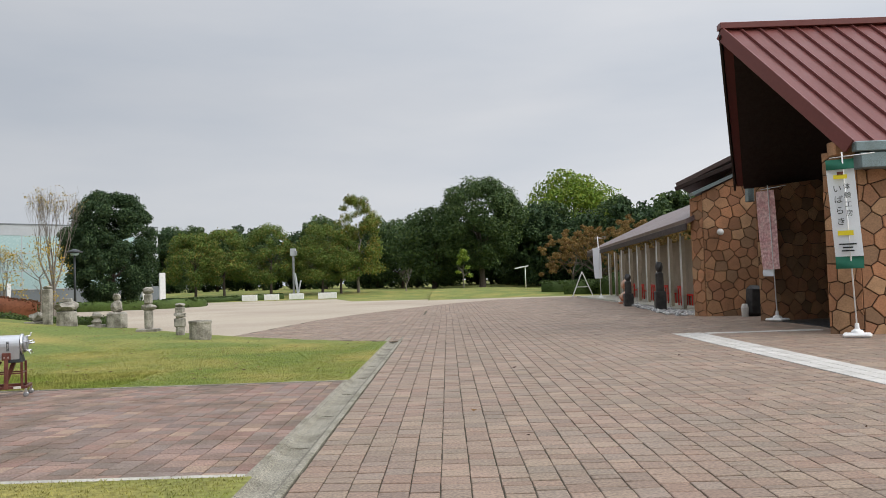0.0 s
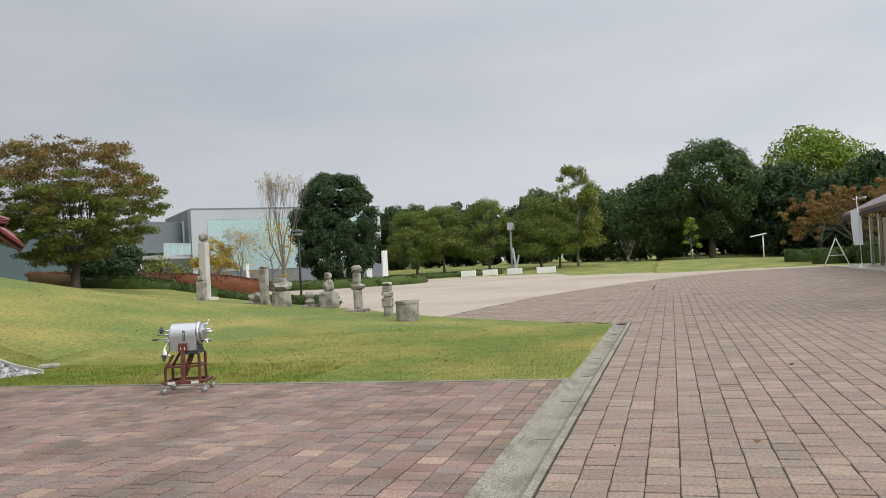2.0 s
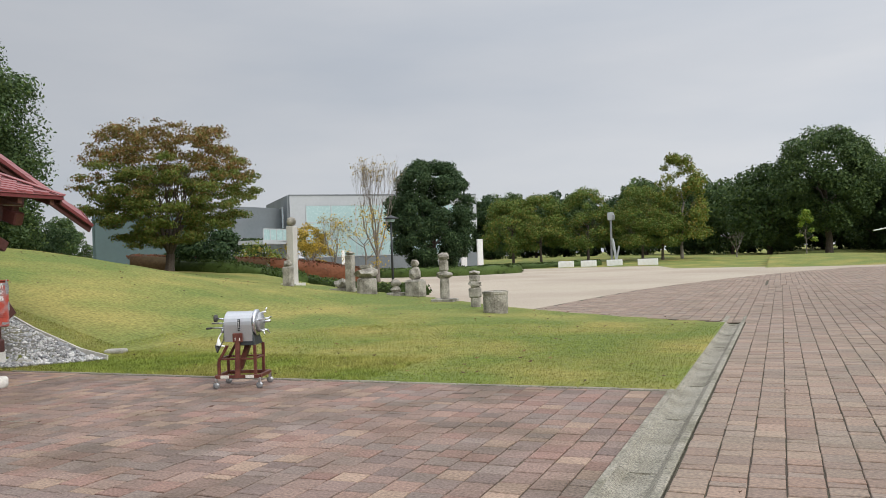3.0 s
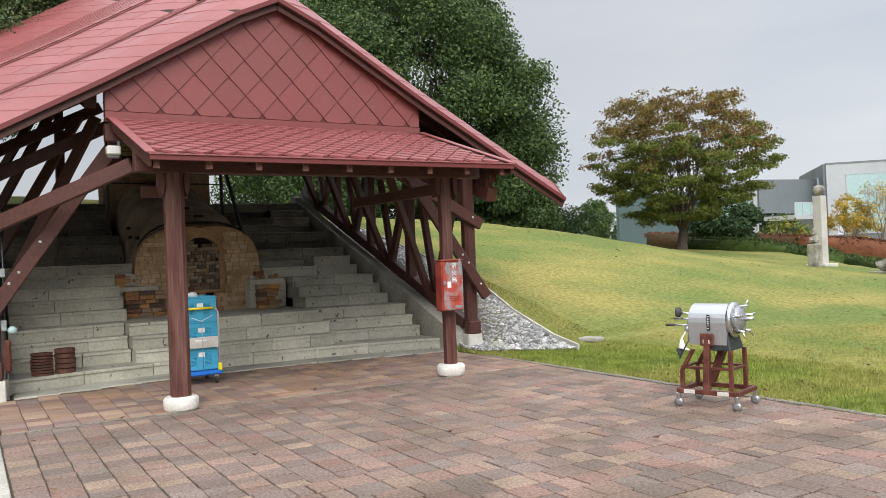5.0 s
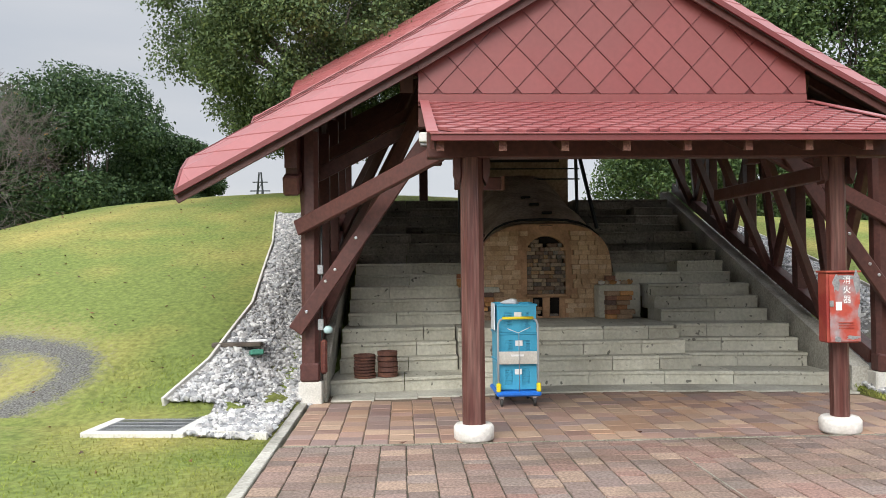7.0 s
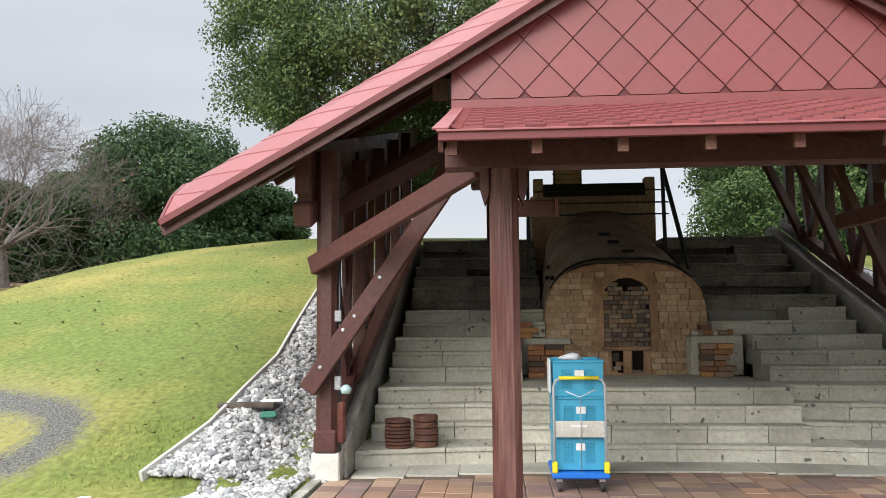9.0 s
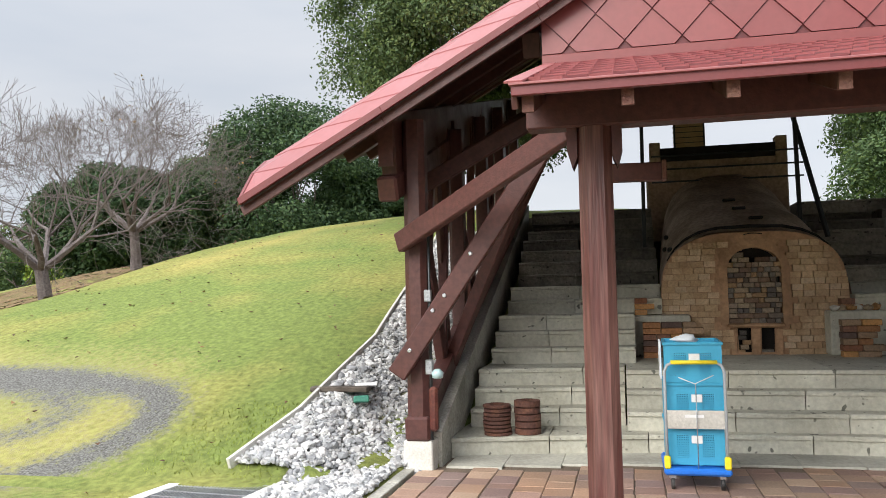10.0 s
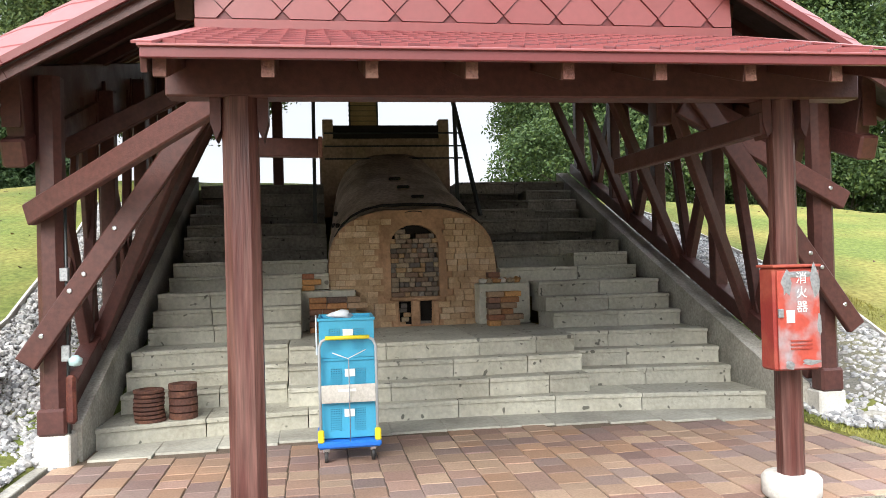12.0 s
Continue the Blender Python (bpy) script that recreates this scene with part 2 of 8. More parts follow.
M_SCULPT = mat("weathered_carved_stone", (0.34, 0.32, 0.275), rough=0.92, spots=(0.10, 0.09, 0.07), scale=4.0, amount=0.85, fine=26, fine_amount=0.25, bump=0.7, bump_scale=18, bump_dist=0.03)
M_WHITE = mat("white_paint", (0.78, 0.78, 0.77), rough=0.5, spots=(0.6, 0.58, 0.54), scale=4, amount=0.4, fine_amount=0.06, bump=0.05)
M_DARK = mat("dark_metal", (0.035, 0.04, 0.042), rough=0.45, metal=0.3, fine_amount=0.2, bump=0.05)
M_BLACK = mat("black_stone", (0.028, 0.027, 0.027), rough=0.5, spots=(0.09, 0.085, 0.08), scale=5, amount=0.5, bump=0.3)
M_STEEL = mat("brushed_steel", (0.62, 0.63, 0.65), rough=0.28, metal=1.0, fine=90, fine_amount=0.08, bump=0.05)
M_GREY = mat("grey_steel_plate", (0.36, 0.37, 0.385), rough=0.4, metal=0.6, spots=(0.25, 0.25, 0.25), scale=8, amount=0.4, bump=0.05)
M_BLUE = mat("blue_crate_plastic", (0.055, 0.35, 0.54), rough=0.4, spots=(0.06, 0.38, 0.58), scale=8, amount=0.5, fine_amount=0.06, bump=0.04)
M_BLUED = mat("blue_platform_plastic", (0.02, 0.16, 0.62), rough=0.4, fine_amount=0.08, bump=0.04)
M_YELLOW = mat("yellow_plastic", (0.80, 0.66, 0.03), rough=0.4, fine_amount=0.05, bump=0.03)
M_RED = mat("faded_red_paint", (0.25, 0.03, 0.025), rough=0.5, spots=(0.44, 0.12, 0.07), scale=4, amount=0.7, fine_amount=0.08, bump=0.08)
M_REDDOOR = mat("peeling_orange_red_paint", (0.38, 0.065, 0.045), rough=0.5, spots=(0.27, 0.29, 0.30), scale=7, amount=0.95, fine=30, fine_amount=0.1, bump=0.1)
M_RUST = mat("brown_rust", (0.085, 0.036, 0.026), rough=0.8, spots=(0.17, 0.075, 0.045), scale=12, amount=0.7, fine=50, fine_amount=0.3, bump=0.3)
M_STACK = mat("scorched_stack_brick", (0.3, 0.15, 0.08), rough=0.9, palette=[(0.36, 0.17, 0.075), (0.20, 0.10, 0.065), (0.46, 0.24, 0.09), (0.13, 0.085, 0.07), (0.33, 0.22, 0.14), (0.26, 0.11, 0.06)], rand=0.15, fine=40, bump=0.4)
M_DRUM = mat("matt_aluminium", (0.50, 0.51, 0.53), rough=0.42, metal=0.7, spots=(0.42, 0.43, 0.45), scale=5, amount=0.5, fine=90, fine_amount=0.06, bump=0.05)
M_FRAME = mat("brown_red_frame_paint", (0.085, 0.022, 0.016), rough=0.5, spots=(0.22, 0.08, 0.05), scale=9, amount=0.5, bump=0.1)
M_FIREBRICK = mat("pale_fire_brick", (0.5, 0.35, 0.2), rough=0.92, palette=[(0.60, 0.43, 0.27), (0.55, 0.385, 0.235), (0.64, 0.48, 0.32), (0.50, 0.34, 0.20), (0.58, 0.41, 0.25)], rand=0.12,
              spots=(0.30, 0.18, 0.09), scale=3.5, amount=0.55, fine=40, fine_amount=0.14, bump=0.4)
M_CLAY = mat("kiln_clay_render", (0.47, 0.285, 0.165), rough=0.93, spots=(0.19, 0.11, 0.06), scale=3.2, amount=0.7, fine=26, fine_amount=0.15, bump=0.5, bump_scale=14)
M_SHELL = mat("sooty_kiln_shell", (0.42, 0.31, 0.22), rough=0.9, spots=(0.12, 0.085, 0.06), scale=1.8, amount=0.65, fine=20, fine_amount=0.25, bump=0.6, bump_scale=9, bump_dist=0.04)
M_DOORBRICK = mat("loose_door_brick", (0.2, 0.14, 0.1), rough=0.9, palette=[(0.28, 0.22, 0.16), (0.15, 0.115, 0.09), (0.34, 0.22, 0.12), (0.20, 0.175, 0.15), (0.36, 0.28, 0.19), (0.11, 0.095, 0.085), (0.30, 0.23, 0.17), (0.20, 0.13, 0.09)],
              rand=0.18, fine=40, bump=0.4)
# Soot, and also the dark of the kiln's holes, crack and slots put into colour.
M_SOOT_HOLE = mat("soot_and_hole_black", (0.02, 0.017, 0.015), rough=0.95, bump=0.3)
M_BARK = mat("tree_bark", (0.070, 0.054, 0.042), rough=0.95, spots=(0.11, 0.095, 0.078), scale=2.5, amount=0.7, fine=22, fine_amount=0.35, bump=0.8, bump_scale=16)
M_BARK_PALE = mat("pale_bark", (0.20, 0.175, 0.15), rough=0.95, spots=(0.10, 0.085, 0.07), scale=3, amount=0.7, fine=22, fine_amount=0.3, bump=0.6)
M_LEAF_OAK = leaf_mat("oak_leaf", [(0.072, 0.118, 0.042), (0.090, 0.138, 0.046), (0.056, 0.096, 0.038), (0.115, 0.16, 0.05), (0.078, 0.12, 0.055)])
# Oak leaf colours raised for one crown, its brighter light put into the colour.
M_LEAF_OAK_LIT = leaf_mat("lit_greyish_oak_leaf", [(0.105, 0.155, 0.062), (0.13, 0.18, 0.068), (0.082, 0.128, 0.055), (0.16, 0.205, 0.075), (0.11, 0.155, 0.08)])
M_LEAF_DARK = leaf_mat("evergreen_leaf", [(0.046, 0.082, 0.036), (0.060, 0.10, 0.042), (0.036, 0.066, 0.032), (0.075, 0.115, 0.046)])
M_LEAF_LIME = leaf_mat("light_green_leaf", [(0.18, 0.27, 0.04), (0.22, 0.31, 0.045), (0.13, 0.21, 0.035), (0.27, 0.32, 0.05)])
M_LEAF_TURN = leaf_mat("turning_leaf", [(0.16, 0.21, 0.04), (0.20, 0.21, 0.04), (0.12, 0.18, 0.04), (0.28, 0.21, 0.05), (0.15, 0.20, 0.045)])
M_LEAF_MAPLE = leaf_mat("autumn_maple_leaf", [(0.14, 0.18, 0.04), (0.16, 0.17, 0.04), (0.11, 0.16, 0.036), (0.18, 0.18, 0.045), (0.10, 0.155, 0.034), (0.13, 0.17, 0.04), (0.18, 0.14, 0.04)])
M_LEAF_MAPLE_TOP = leaf_mat("rusty_maple_leaf", [(0.20, 0.13, 0.045), (0.22, 0.14, 0.05), (0.17, 0.15, 0.045), (0.15, 0.16, 0.045), (0.22, 0.11, 0.04)])
M_BARK_CHERRY = mat("cherry_bark", (0.105, 0.085, 0.082), rough=0.95, spots=(0.17, 0.15, 0.14), scale=4, amount=0.6, fine=22, fine_amount=0.3, bump=0.7)
M_TWIG = mat("cherry_twig", (0.15, 0.12, 0.125), rough=0.9, fine_amount=0.2, bump=0.1)
M_LEAF_ROW = leaf_mat("row_tree_leaf", [(0.12, 0.18, 0.04), (0.15, 0.20, 0.045), (0.09, 0.15, 0.036), (0.26, 0.21, 0.05), (0.13, 0.20, 0.04)])
M_LEAF_YELLOW = leaf_mat("yellow_leaf", [(0.48, 0.34, 0.05), (0.40, 0.29, 0.06), (0.54, 0.38, 0.07), (0.30, 0.25, 0.06)])
M_LEAF_RUST = leaf_mat("rust_leaf", [(0.27, 0.16, 0.06), (0.24, 0.17, 0.06), (0.19, 0.15, 0.05), (0.31, 0.17, 0.06)])
M_HEDGE = leaf_mat("hedge_leaf", [(0.062, 0.095, 0.026), (0.08, 0.12, 0.03), (0.05, 0.08, 0.024)])
M_HEDGE_RED = leaf_mat("red_brown_shrub_leaf", [(0.15, 0.052, 0.03), (0.12, 0.06, 0.03), (0.18, 0.07, 0.035), (0.10, 0.07, 0.03)])
M_DRYLEAF = mat("fallen_leaf", (0.1, 0.05, 0.025), rough=0.8, palette=[(0.10, 0.05, 0.025), (0.06, 0.03, 0.018), (0.17, 0.09, 0.035), (0.08, 0.035, 0.02)], bump=0)
M_SEAMROOF = mat("brown_red_standing_seam", (0.165, 0.048, 0.042), rough=0.45, spots=(0.14, 0.045, 0.04), scale=1.0, amount=0.5, fine=14, fine_amount=0.06, bump=0.05, bump_scale=3)
M_SOFFIT = mat("dark_boarding_and_recess", (0.03, 0.016, 0.013), rough=0.7, fine=20, bump=0.2)
M_HEXSTONE = mat("brown_crazy_stone", (0.3, 0.15, 0.08), rough=0.8, palette=[(0.34, 0.17, 0.085), (0.40, 0.215, 0.11), (0.29, 0.14, 0.07), (0.44, 0.26, 0.14), (0.36, 0.17, 0.09), (0.25, 0.145, 0.08), (0.42, 0.20, 0.10)],
              rand=0.14, spots=(0.20, 0.12, 0.07), scale=2.5, amount=0.5, fine=30, fine_amount=0.18, bump=0.4, bump_scale=14)
M_MORTAR = mat("dark_mortar", (0.075, 0.045, 0.03), rough=0.95, bump=0.4)
M_SLATE = mat("brown_slate_roof", (0.12, 0.085, 0.08), rough=0.5, rand=0.2, spots=(0.18, 0.14, 0.13), scale=1.5, amount=0.5, fine=20, bump=0.15)
M_BEIGE = mat("beige_render", (0.34, 0.29, 0.22), rough=0.85, spots=(0.25, 0.21, 0.16), scale=1.5, amount=0.5, bump=0.15)
M_COPPER = mat("weathered_grey_green_metal", (0.20, 0.26, 0.27), rough=0.45, metal=0.3, spots=(0.14, 0.17, 0.17), scale=3, amount=0.6, bump=0.1)
M_GRANITE = mat("pale_granite", (0.50, 0.48, 0.45), rough=0.8, rand=0.08, spots=(0.36, 0.34, 0.31), scale=2, amount=0.6, fine=120, fine_amount=0.2, bump=0.2, coord="World")
M_PANEL = mat("grey_white_cladding", (0.40, 0.425, 0.44), rough=0.6, spots=(0.35, 0.37, 0.39), scale=0.3, amount=0.6, fine=4, fine_amount=0.03, bump=0)
M_PANEL_DARK = mat("grey_concrete_cladding", (0.16, 0.18, 0.19), rough=0.6, spots=(0.13, 0.15, 0.16), scale=0.3, amount=0.6, fine=4, fine_amount=0.04, bump=0)
M_TEAL = mat("teal_grey_panel", (0.075, 0.115, 0.12), rough=0.55, spots=(0.065, 0.095, 0.10), scale=0.4, amount=0.6, fine=4, fine_amount=0.04, bump=0)
M_GREENC = mat("dark_green_cloth", (0.015, 0.12, 0.075), rough=0.8, bump=0.05, fine_amount=0.08)
M_WHITEC = mat("white_cloth", (0.72, 0.75, 0.78), rough=0.8, bump=0.05, fine_amount=0.04)
M_PINKC = mat("pink_print_cloth", (0.55, 0.30, 0.30), rough=0.8, spots=(0.68, 0.52, 0.50), scale=7, amount=0.9, fine=14, fine_amount=0.3, bump=0.05)
M_CHALK = mat("chalky_white_base", (0.68, 0.65, 0.60), rough=0.9, spots=(0.45, 0.42, 0.36), scale=6, amount=0.6, fine=40, fine_amount=0.1, bump=0.3)
M_GLASS = bpy.data.materials.new("window_glass"); M_GLASS.use_nodes = True
_b = M_GLASS.node_tree.nodes["Principled BSDF"]
_b.inputs["Base Color"].default_value = (0.30, 0.42, 0.44, 1); _b.inputs["Roughness"].default_value = 0.06; _b.inputs["Specular IOR Level"].default_value = 0.9
_b.inputs["Metallic"].default_value = 0.35
M_GLASSL = mat("pale_frosted_glass", (0.36, 0.50, 0.50), rough=0.25, fine_amount=0.03, bump=0, spec=0.6)
M_VERMIL = mat("vermilion_bench_cover", (0.55, 0.03, 0.02), rough=0.7, bump=0.05)
M_PATH = mat("gravel_path", (0.15, 0.145, 0.14), rough=0.95, spots=(0.21, 0.20, 0.09), scale=1.6, amount=0.6, fine=60, fine_amount=0.3, bump=0.5, coord="World")

# ---- mesh helpers ----
def link_mesh(name, verts, faces, material, parent=None, smooth=False, mats=None, midx=None):
    me = bpy.data.meshes.new(name)
    me.from_pydata(verts, [], faces)
    for mm in (mats or [material]): me.materials.append(mm)
    if midx is not None: me.polygons.foreach_set("material_index", midx)
    if smooth: me.polygons.foreach_set("use_smooth", [True] * len(me.polygons))
    me.update()
    ob = new(name, me)
    if parent is not None: ob.parent = parent
    return ob


def part(name, bm, material, parent=None, label="", smooth=False):
    me = bpy.data.meshes.new(name)
    bmesh.ops.recalc_face_normals(bm, faces=bm.faces)
    bm.to_mesh(me); bm.free()
    me.materials.append(material)
    if smooth: me.polygons.foreach_set("use_smooth", [True] * len(me.polygons))
    ob = new(name, me)
    if parent is not None: ob.parent = parent
    if label: ob["label"] = label
    return ob


def thing(name, label, category, loc=(0, 0, 0), rz=0.0, group="", kind=""):
    ob = new(name)
    ob.empty_display_size = 0.1
    ob.matrix_basis = pose(*loc, 0, 0, rz)
    return tagged(ob, label, category, group, kind)


def add_box(bm, c, s, m=None, bevel=0.0):
    r = bmesh.ops.create_cube(bm, size=1.0)
    vs = r["verts"]
    bmesh.ops.scale(bm, vec=s, verts=vs)
    if bevel:
        es = list({e for v in vs for e in v.link_edges})
        vs = list({v for f in bmesh.ops.bevel(bm, geom=es, offset=bevel, segments=1, affect='EDGES')["faces"] for v in f.verts} | {v for v in vs if v.is_valid})
    bmesh.ops.translate(bm, vec=c, verts=vs)
    if m is not None: bmesh.ops.transform(bm, matrix=m, verts=vs)
    return vs


def box(name, c, s, material, parent=None, bevel=0.008, m=None, label=""):
    bm = bmesh.new(); add_box(bm, c, s, m, bevel)
    return part(name, bm, material, parent, label)


def span(p0, p1, up=(0, 0, 1)):
    """A frame whose x runs from p0 to p1."""
    p0, p1 = Vector(p0), Vector(p1)
    x = (p1 - p0).normalized(); y = Vector(up).cross(x)
    if y.length < 1e-4: y = Vector((0, 1, 0)).cross(x)
    y.normalize(); z = x.cross(y)
    m = Matrix((x, y, z)).transposed().to_4x4(); m.translation = (p0 + p1) / 2
    return m, (p1 - p0).length


def beam(name, p0, p1, w, h, material, parent=None, bevel=0.008, label=""):
    m, L = span(p0, p1)
    return box(name, (0, 0, 0), (L, w, h), material, parent, bevel, m, label)


def add_tube(bm, pts, radii, sides=8, cap=True):
    rings = []
    n = len(pts); pts = [Vector(p) for p in pts]
    for i, p in enumerate(pts):
        d = (pts[min(i + 1, n - 1)] - pts[max(i - 1, 0)]).normalized()
        a = d.orthogonal().normalized() if i == 0 else (prev - prev.dot(d) * d).normalized()
        prev = a; b = d.cross(a)
        rings.append([bm.verts.new(p + radii[i] * (a * math.cos(t) + b * math.sin(t))) for t in [2 * math.pi * k / sides for k in range(sides)]])
    for r0, r1 in zip(rings, rings[1:]):
        for k in range(sides): bm.faces.new((r0[k], r0[(k + 1) % sides], r1[(k + 1) % sides], r1[k]))
    if cap: bm.faces.new(rings[0][::-1]); bm.faces.new(rings[-1])


def tube(name, pts, r, material, parent=None, sides=10, label="", smooth=True):
    bm = bmesh.new()
    add_tube(bm, pts, r if isinstance(r, (list, tuple)) else [r] * len(pts), sides)
    return part(name, bm, material, parent, label, smooth)


def add_lathe(bm, prof, sides=16, c=(0, 0, 0), m=None):
    """prof: (radius, z) from bottom to top."""
    vs = []; rings = []
    for r, z in prof:
        ring = [bm.verts.new((c[0] + r * math.cos(2 * math.pi * k / sides), c[1] + r * math.sin(2 * math.pi * k / sides), c[2] + z)) for k in range(sides)]
        rings.append(ring); vs += ring
    for r0, r1 in zip(rings, rings[1:]):
        for k in range(sides): bm.faces.new((r0[k], r0[(k + 1) % sides], r1[(k + 1) % sides], r1[k]))
    bm.faces.new(rings[0][::-1]); bm.faces.new(rings[-1])
    if m is not None: bmesh.ops.transform(bm, matrix=m, verts=vs)
    return vs


def lathe(name, prof, material, parent=None, sides=16, c=(0, 0, 0), m=None, label="", smooth=True):
    bm = bmesh.new(); add_lathe(bm, prof, sides, c, m)
    return part(name, bm, material, parent, label, smooth)


def rock(bm, c, s, seed, sub=1, rough=0.3, m=None):
    r = bmesh.ops.create_icosphere(bm, subdivisions=sub, radius=1.0)
    for v in r["verts"]:
        k = 1 + rough * noise.noise(v.co * 1.7 + Vector((seed * 3.1, seed, 0)))
        v.co = Vector((v.co.x * k * s[0], v.co.y * k * s[1], v.co.z * k * s[2]))
    if m is not None: bmesh.ops.transform(bm, matrix=m, verts=r["verts"])
    bmesh.ops.translate(bm, vec=c, verts=r["verts"])

# ---- the ground ----
def sm(a, b, v):
    t = min(1, max(0, (v - a) / (b - a))); return t * t * (3 - 2 * t)

def lawn_back(x):
    return 20.4 + 0.69 * (-1.4 - x)

def hill(x, y):
    x0 = -10.6 - 1.0 * sm(5.5, 6.3, y) * (1 - sm(12.75, 13.7, y))
    u = min(1, max(0, (x0 - x) / 14))
    s = 1 - (1 - u) ** 1.4
    g = math.exp(-((y - 6) / (9.0 if y > 6 else 12.5)) ** 2 / 2)
    back = 1 - 0.55 * sm(-25, -60, x)
    if y > 6: g += (math.exp(-((y - 6) / 14) ** 2 / 2) - g) * (1 - sm(20, 29, y))
    z = 3.45 * s * g * back
    z += 0.85 * sm(-12, -26, x) * sm(17, 29, y) * (1 - 0.6 * sm(36, 50, y))
    if y < -2: z += 1.2 * sm(-17, -32, x) * sm(-2, -8, y)
    if y < 0: z -= 0.85 * sm(0, -4.5, y) * sm(-14, -19, x) * (1 - 0.53 * sm(-22, -28, x))
    return z

def lawn(x, y):
    if y < 12.5: return 0.0
    t = min(y - 12.5, (lawn_back(x) - y))
    k = sm(0, 9, y - 12.5) * sm(-1.4, -13, x)
    edge = sm(-0.2, 1.0, lawn_back(x) - y)
    return 0.38 * k * (0.25 + 0.75 * edge) if y < lawn_back(x) + 2 else 0.15 * k

PAVE = -0.05
def in_shelter(x, y): return -18.6 < x < -11.75 and 6.66 < y < 12.55
def stair_z(x): return 0.05 + max(0, (-12.1 - x)) * 0.42

def height(x, y):
    if x > -1.4 and y < 62: return PAVE
    if -11.75 <= x <= -1.4 and 6.4 <= y <= 12.5: return PAVE
    if in_shelter(x, y): return min(hill(x, y), stair_z(x) - 0.35, 0.3 if (x > -16 and 7.9 < y < 11.3) else 9)
    if y > lawn_back(x) and y > 20.4 and x < -1.4:
        far = sm(60, 75, y)
        w = sm(0, 4, y - lawn_back(x)) * (1 - sm(-19, -25, x) * (1 - sm(42, 52, y)))
        z = (lawn(x, y) + hill(x, y)) * (1 - w) + PAVE * w
        if x > -19: z = PAVE
        return z + 0.9 * sm(84, 100, y) * (0.4 + 0.6 * sm(5, -30, x))
    z = hill(x, y) + lawn(x, y) + 0.012
    if y > 62: z = 0.5 * sm(62, 74, y) * (1 - sm(100, 118, y)) * sm(16, 4, x) * sm(-14, -6, x) + 0.9 * sm(105, 140, y)
    return z

def coords(lo, hi, near_lo, near_hi, step, extra):
    out = list(np.arange(near_lo, near_hi + 1e-6, step))
    d, v = step, near_hi
    while v < hi: d *= 1.22; v += d; out.append(v)
    d, v = step, near_lo
    while v > lo: d *= 1.22; v -= d; out.append(v)
    out = [v for v in out if all(abs(v - e) > 0.12 for e in extra)] + list(extra)
    return sorted(out)

gx = coords(-1500, 1500, -32, 12, 0.4, [-11.76, -11.70, -1.42, -1.37, -18.62, -18.5])
gy = coords(-1500, 1500, -8, 48, 0.4, [6.36, 6.42, 12.48, 12.54, 6.62, 6.70, 12.6])
gv = [(x, y, height(x, y) + (0.05 * noise.noise(Vector((x * 0.35, y * 0.35, 0))) + 0.02 * noise.noise(Vector((x, y, 3)))
      if (hill(x, y) + lawn(x, y) > 0.12) else 0)) for y in gy for x in gx]
nx = len(gx)
gf = [(j * nx + i, j * nx + i + 1, (j + 1) * nx + i + 1, (j + 1) * nx + i) for j in range(len(gy) - 1) for i in range(nx - 1)]
ground = tagged(link_mesh("ground", gv, gf, M_GRASS, smooth=True), "mown lawn ground, yellowish green with dry straw patches, rising to a low hill", "lawn", kind="structure")

def ground_z(x, y):
    """Height of the ground sheet as meshed."""
    return height(x, y)

M_STRAW = mat("straw_grass", (0.30, 0.27, 0.09), rough=0.95, spots=(0.20, 0.22, 0.05), scale=1.6, amount=0.8, fine=40, fine_amount=0.4, bump=0.6, bump_scale=90, coord="World", spec=0.15)
M_LITTER = mat("leaf_litter", (0.17, 0.115, 0.06), rough=0.95, spots=(0.11, 0.10, 0.04), scale=1.3, amount=0.8, fine=14, fine_amount=0.5, bump=0.7, bump_scale=30, coord="World", spec=0.15)
M_TILE_COURT = mat("clay_paver_court", (0.252, 0.157, 0.103), rough=0.86, spec=0.2, palette=[(0.242, 0.167, 0.138), (0.210, 0.157, 0.133), (0.273, 0.181, 0.144), (0.189, 0.141, 0.123),
             (0.252, 0.176, 0.144), (0.304, 0.217, 0.163), (0.221, 0.157, 0.133), (0.242, 0.151, 0.123), (0.221, 0.172, 0.148)], rand=0.12,
             spots=(0.116, 0.093, 0.069), scale=1.1, amount=0.65, fine=50, fine_amount=0.35, bump=0.5, bump_scale=90, coord="World", bump_dist=0.004)

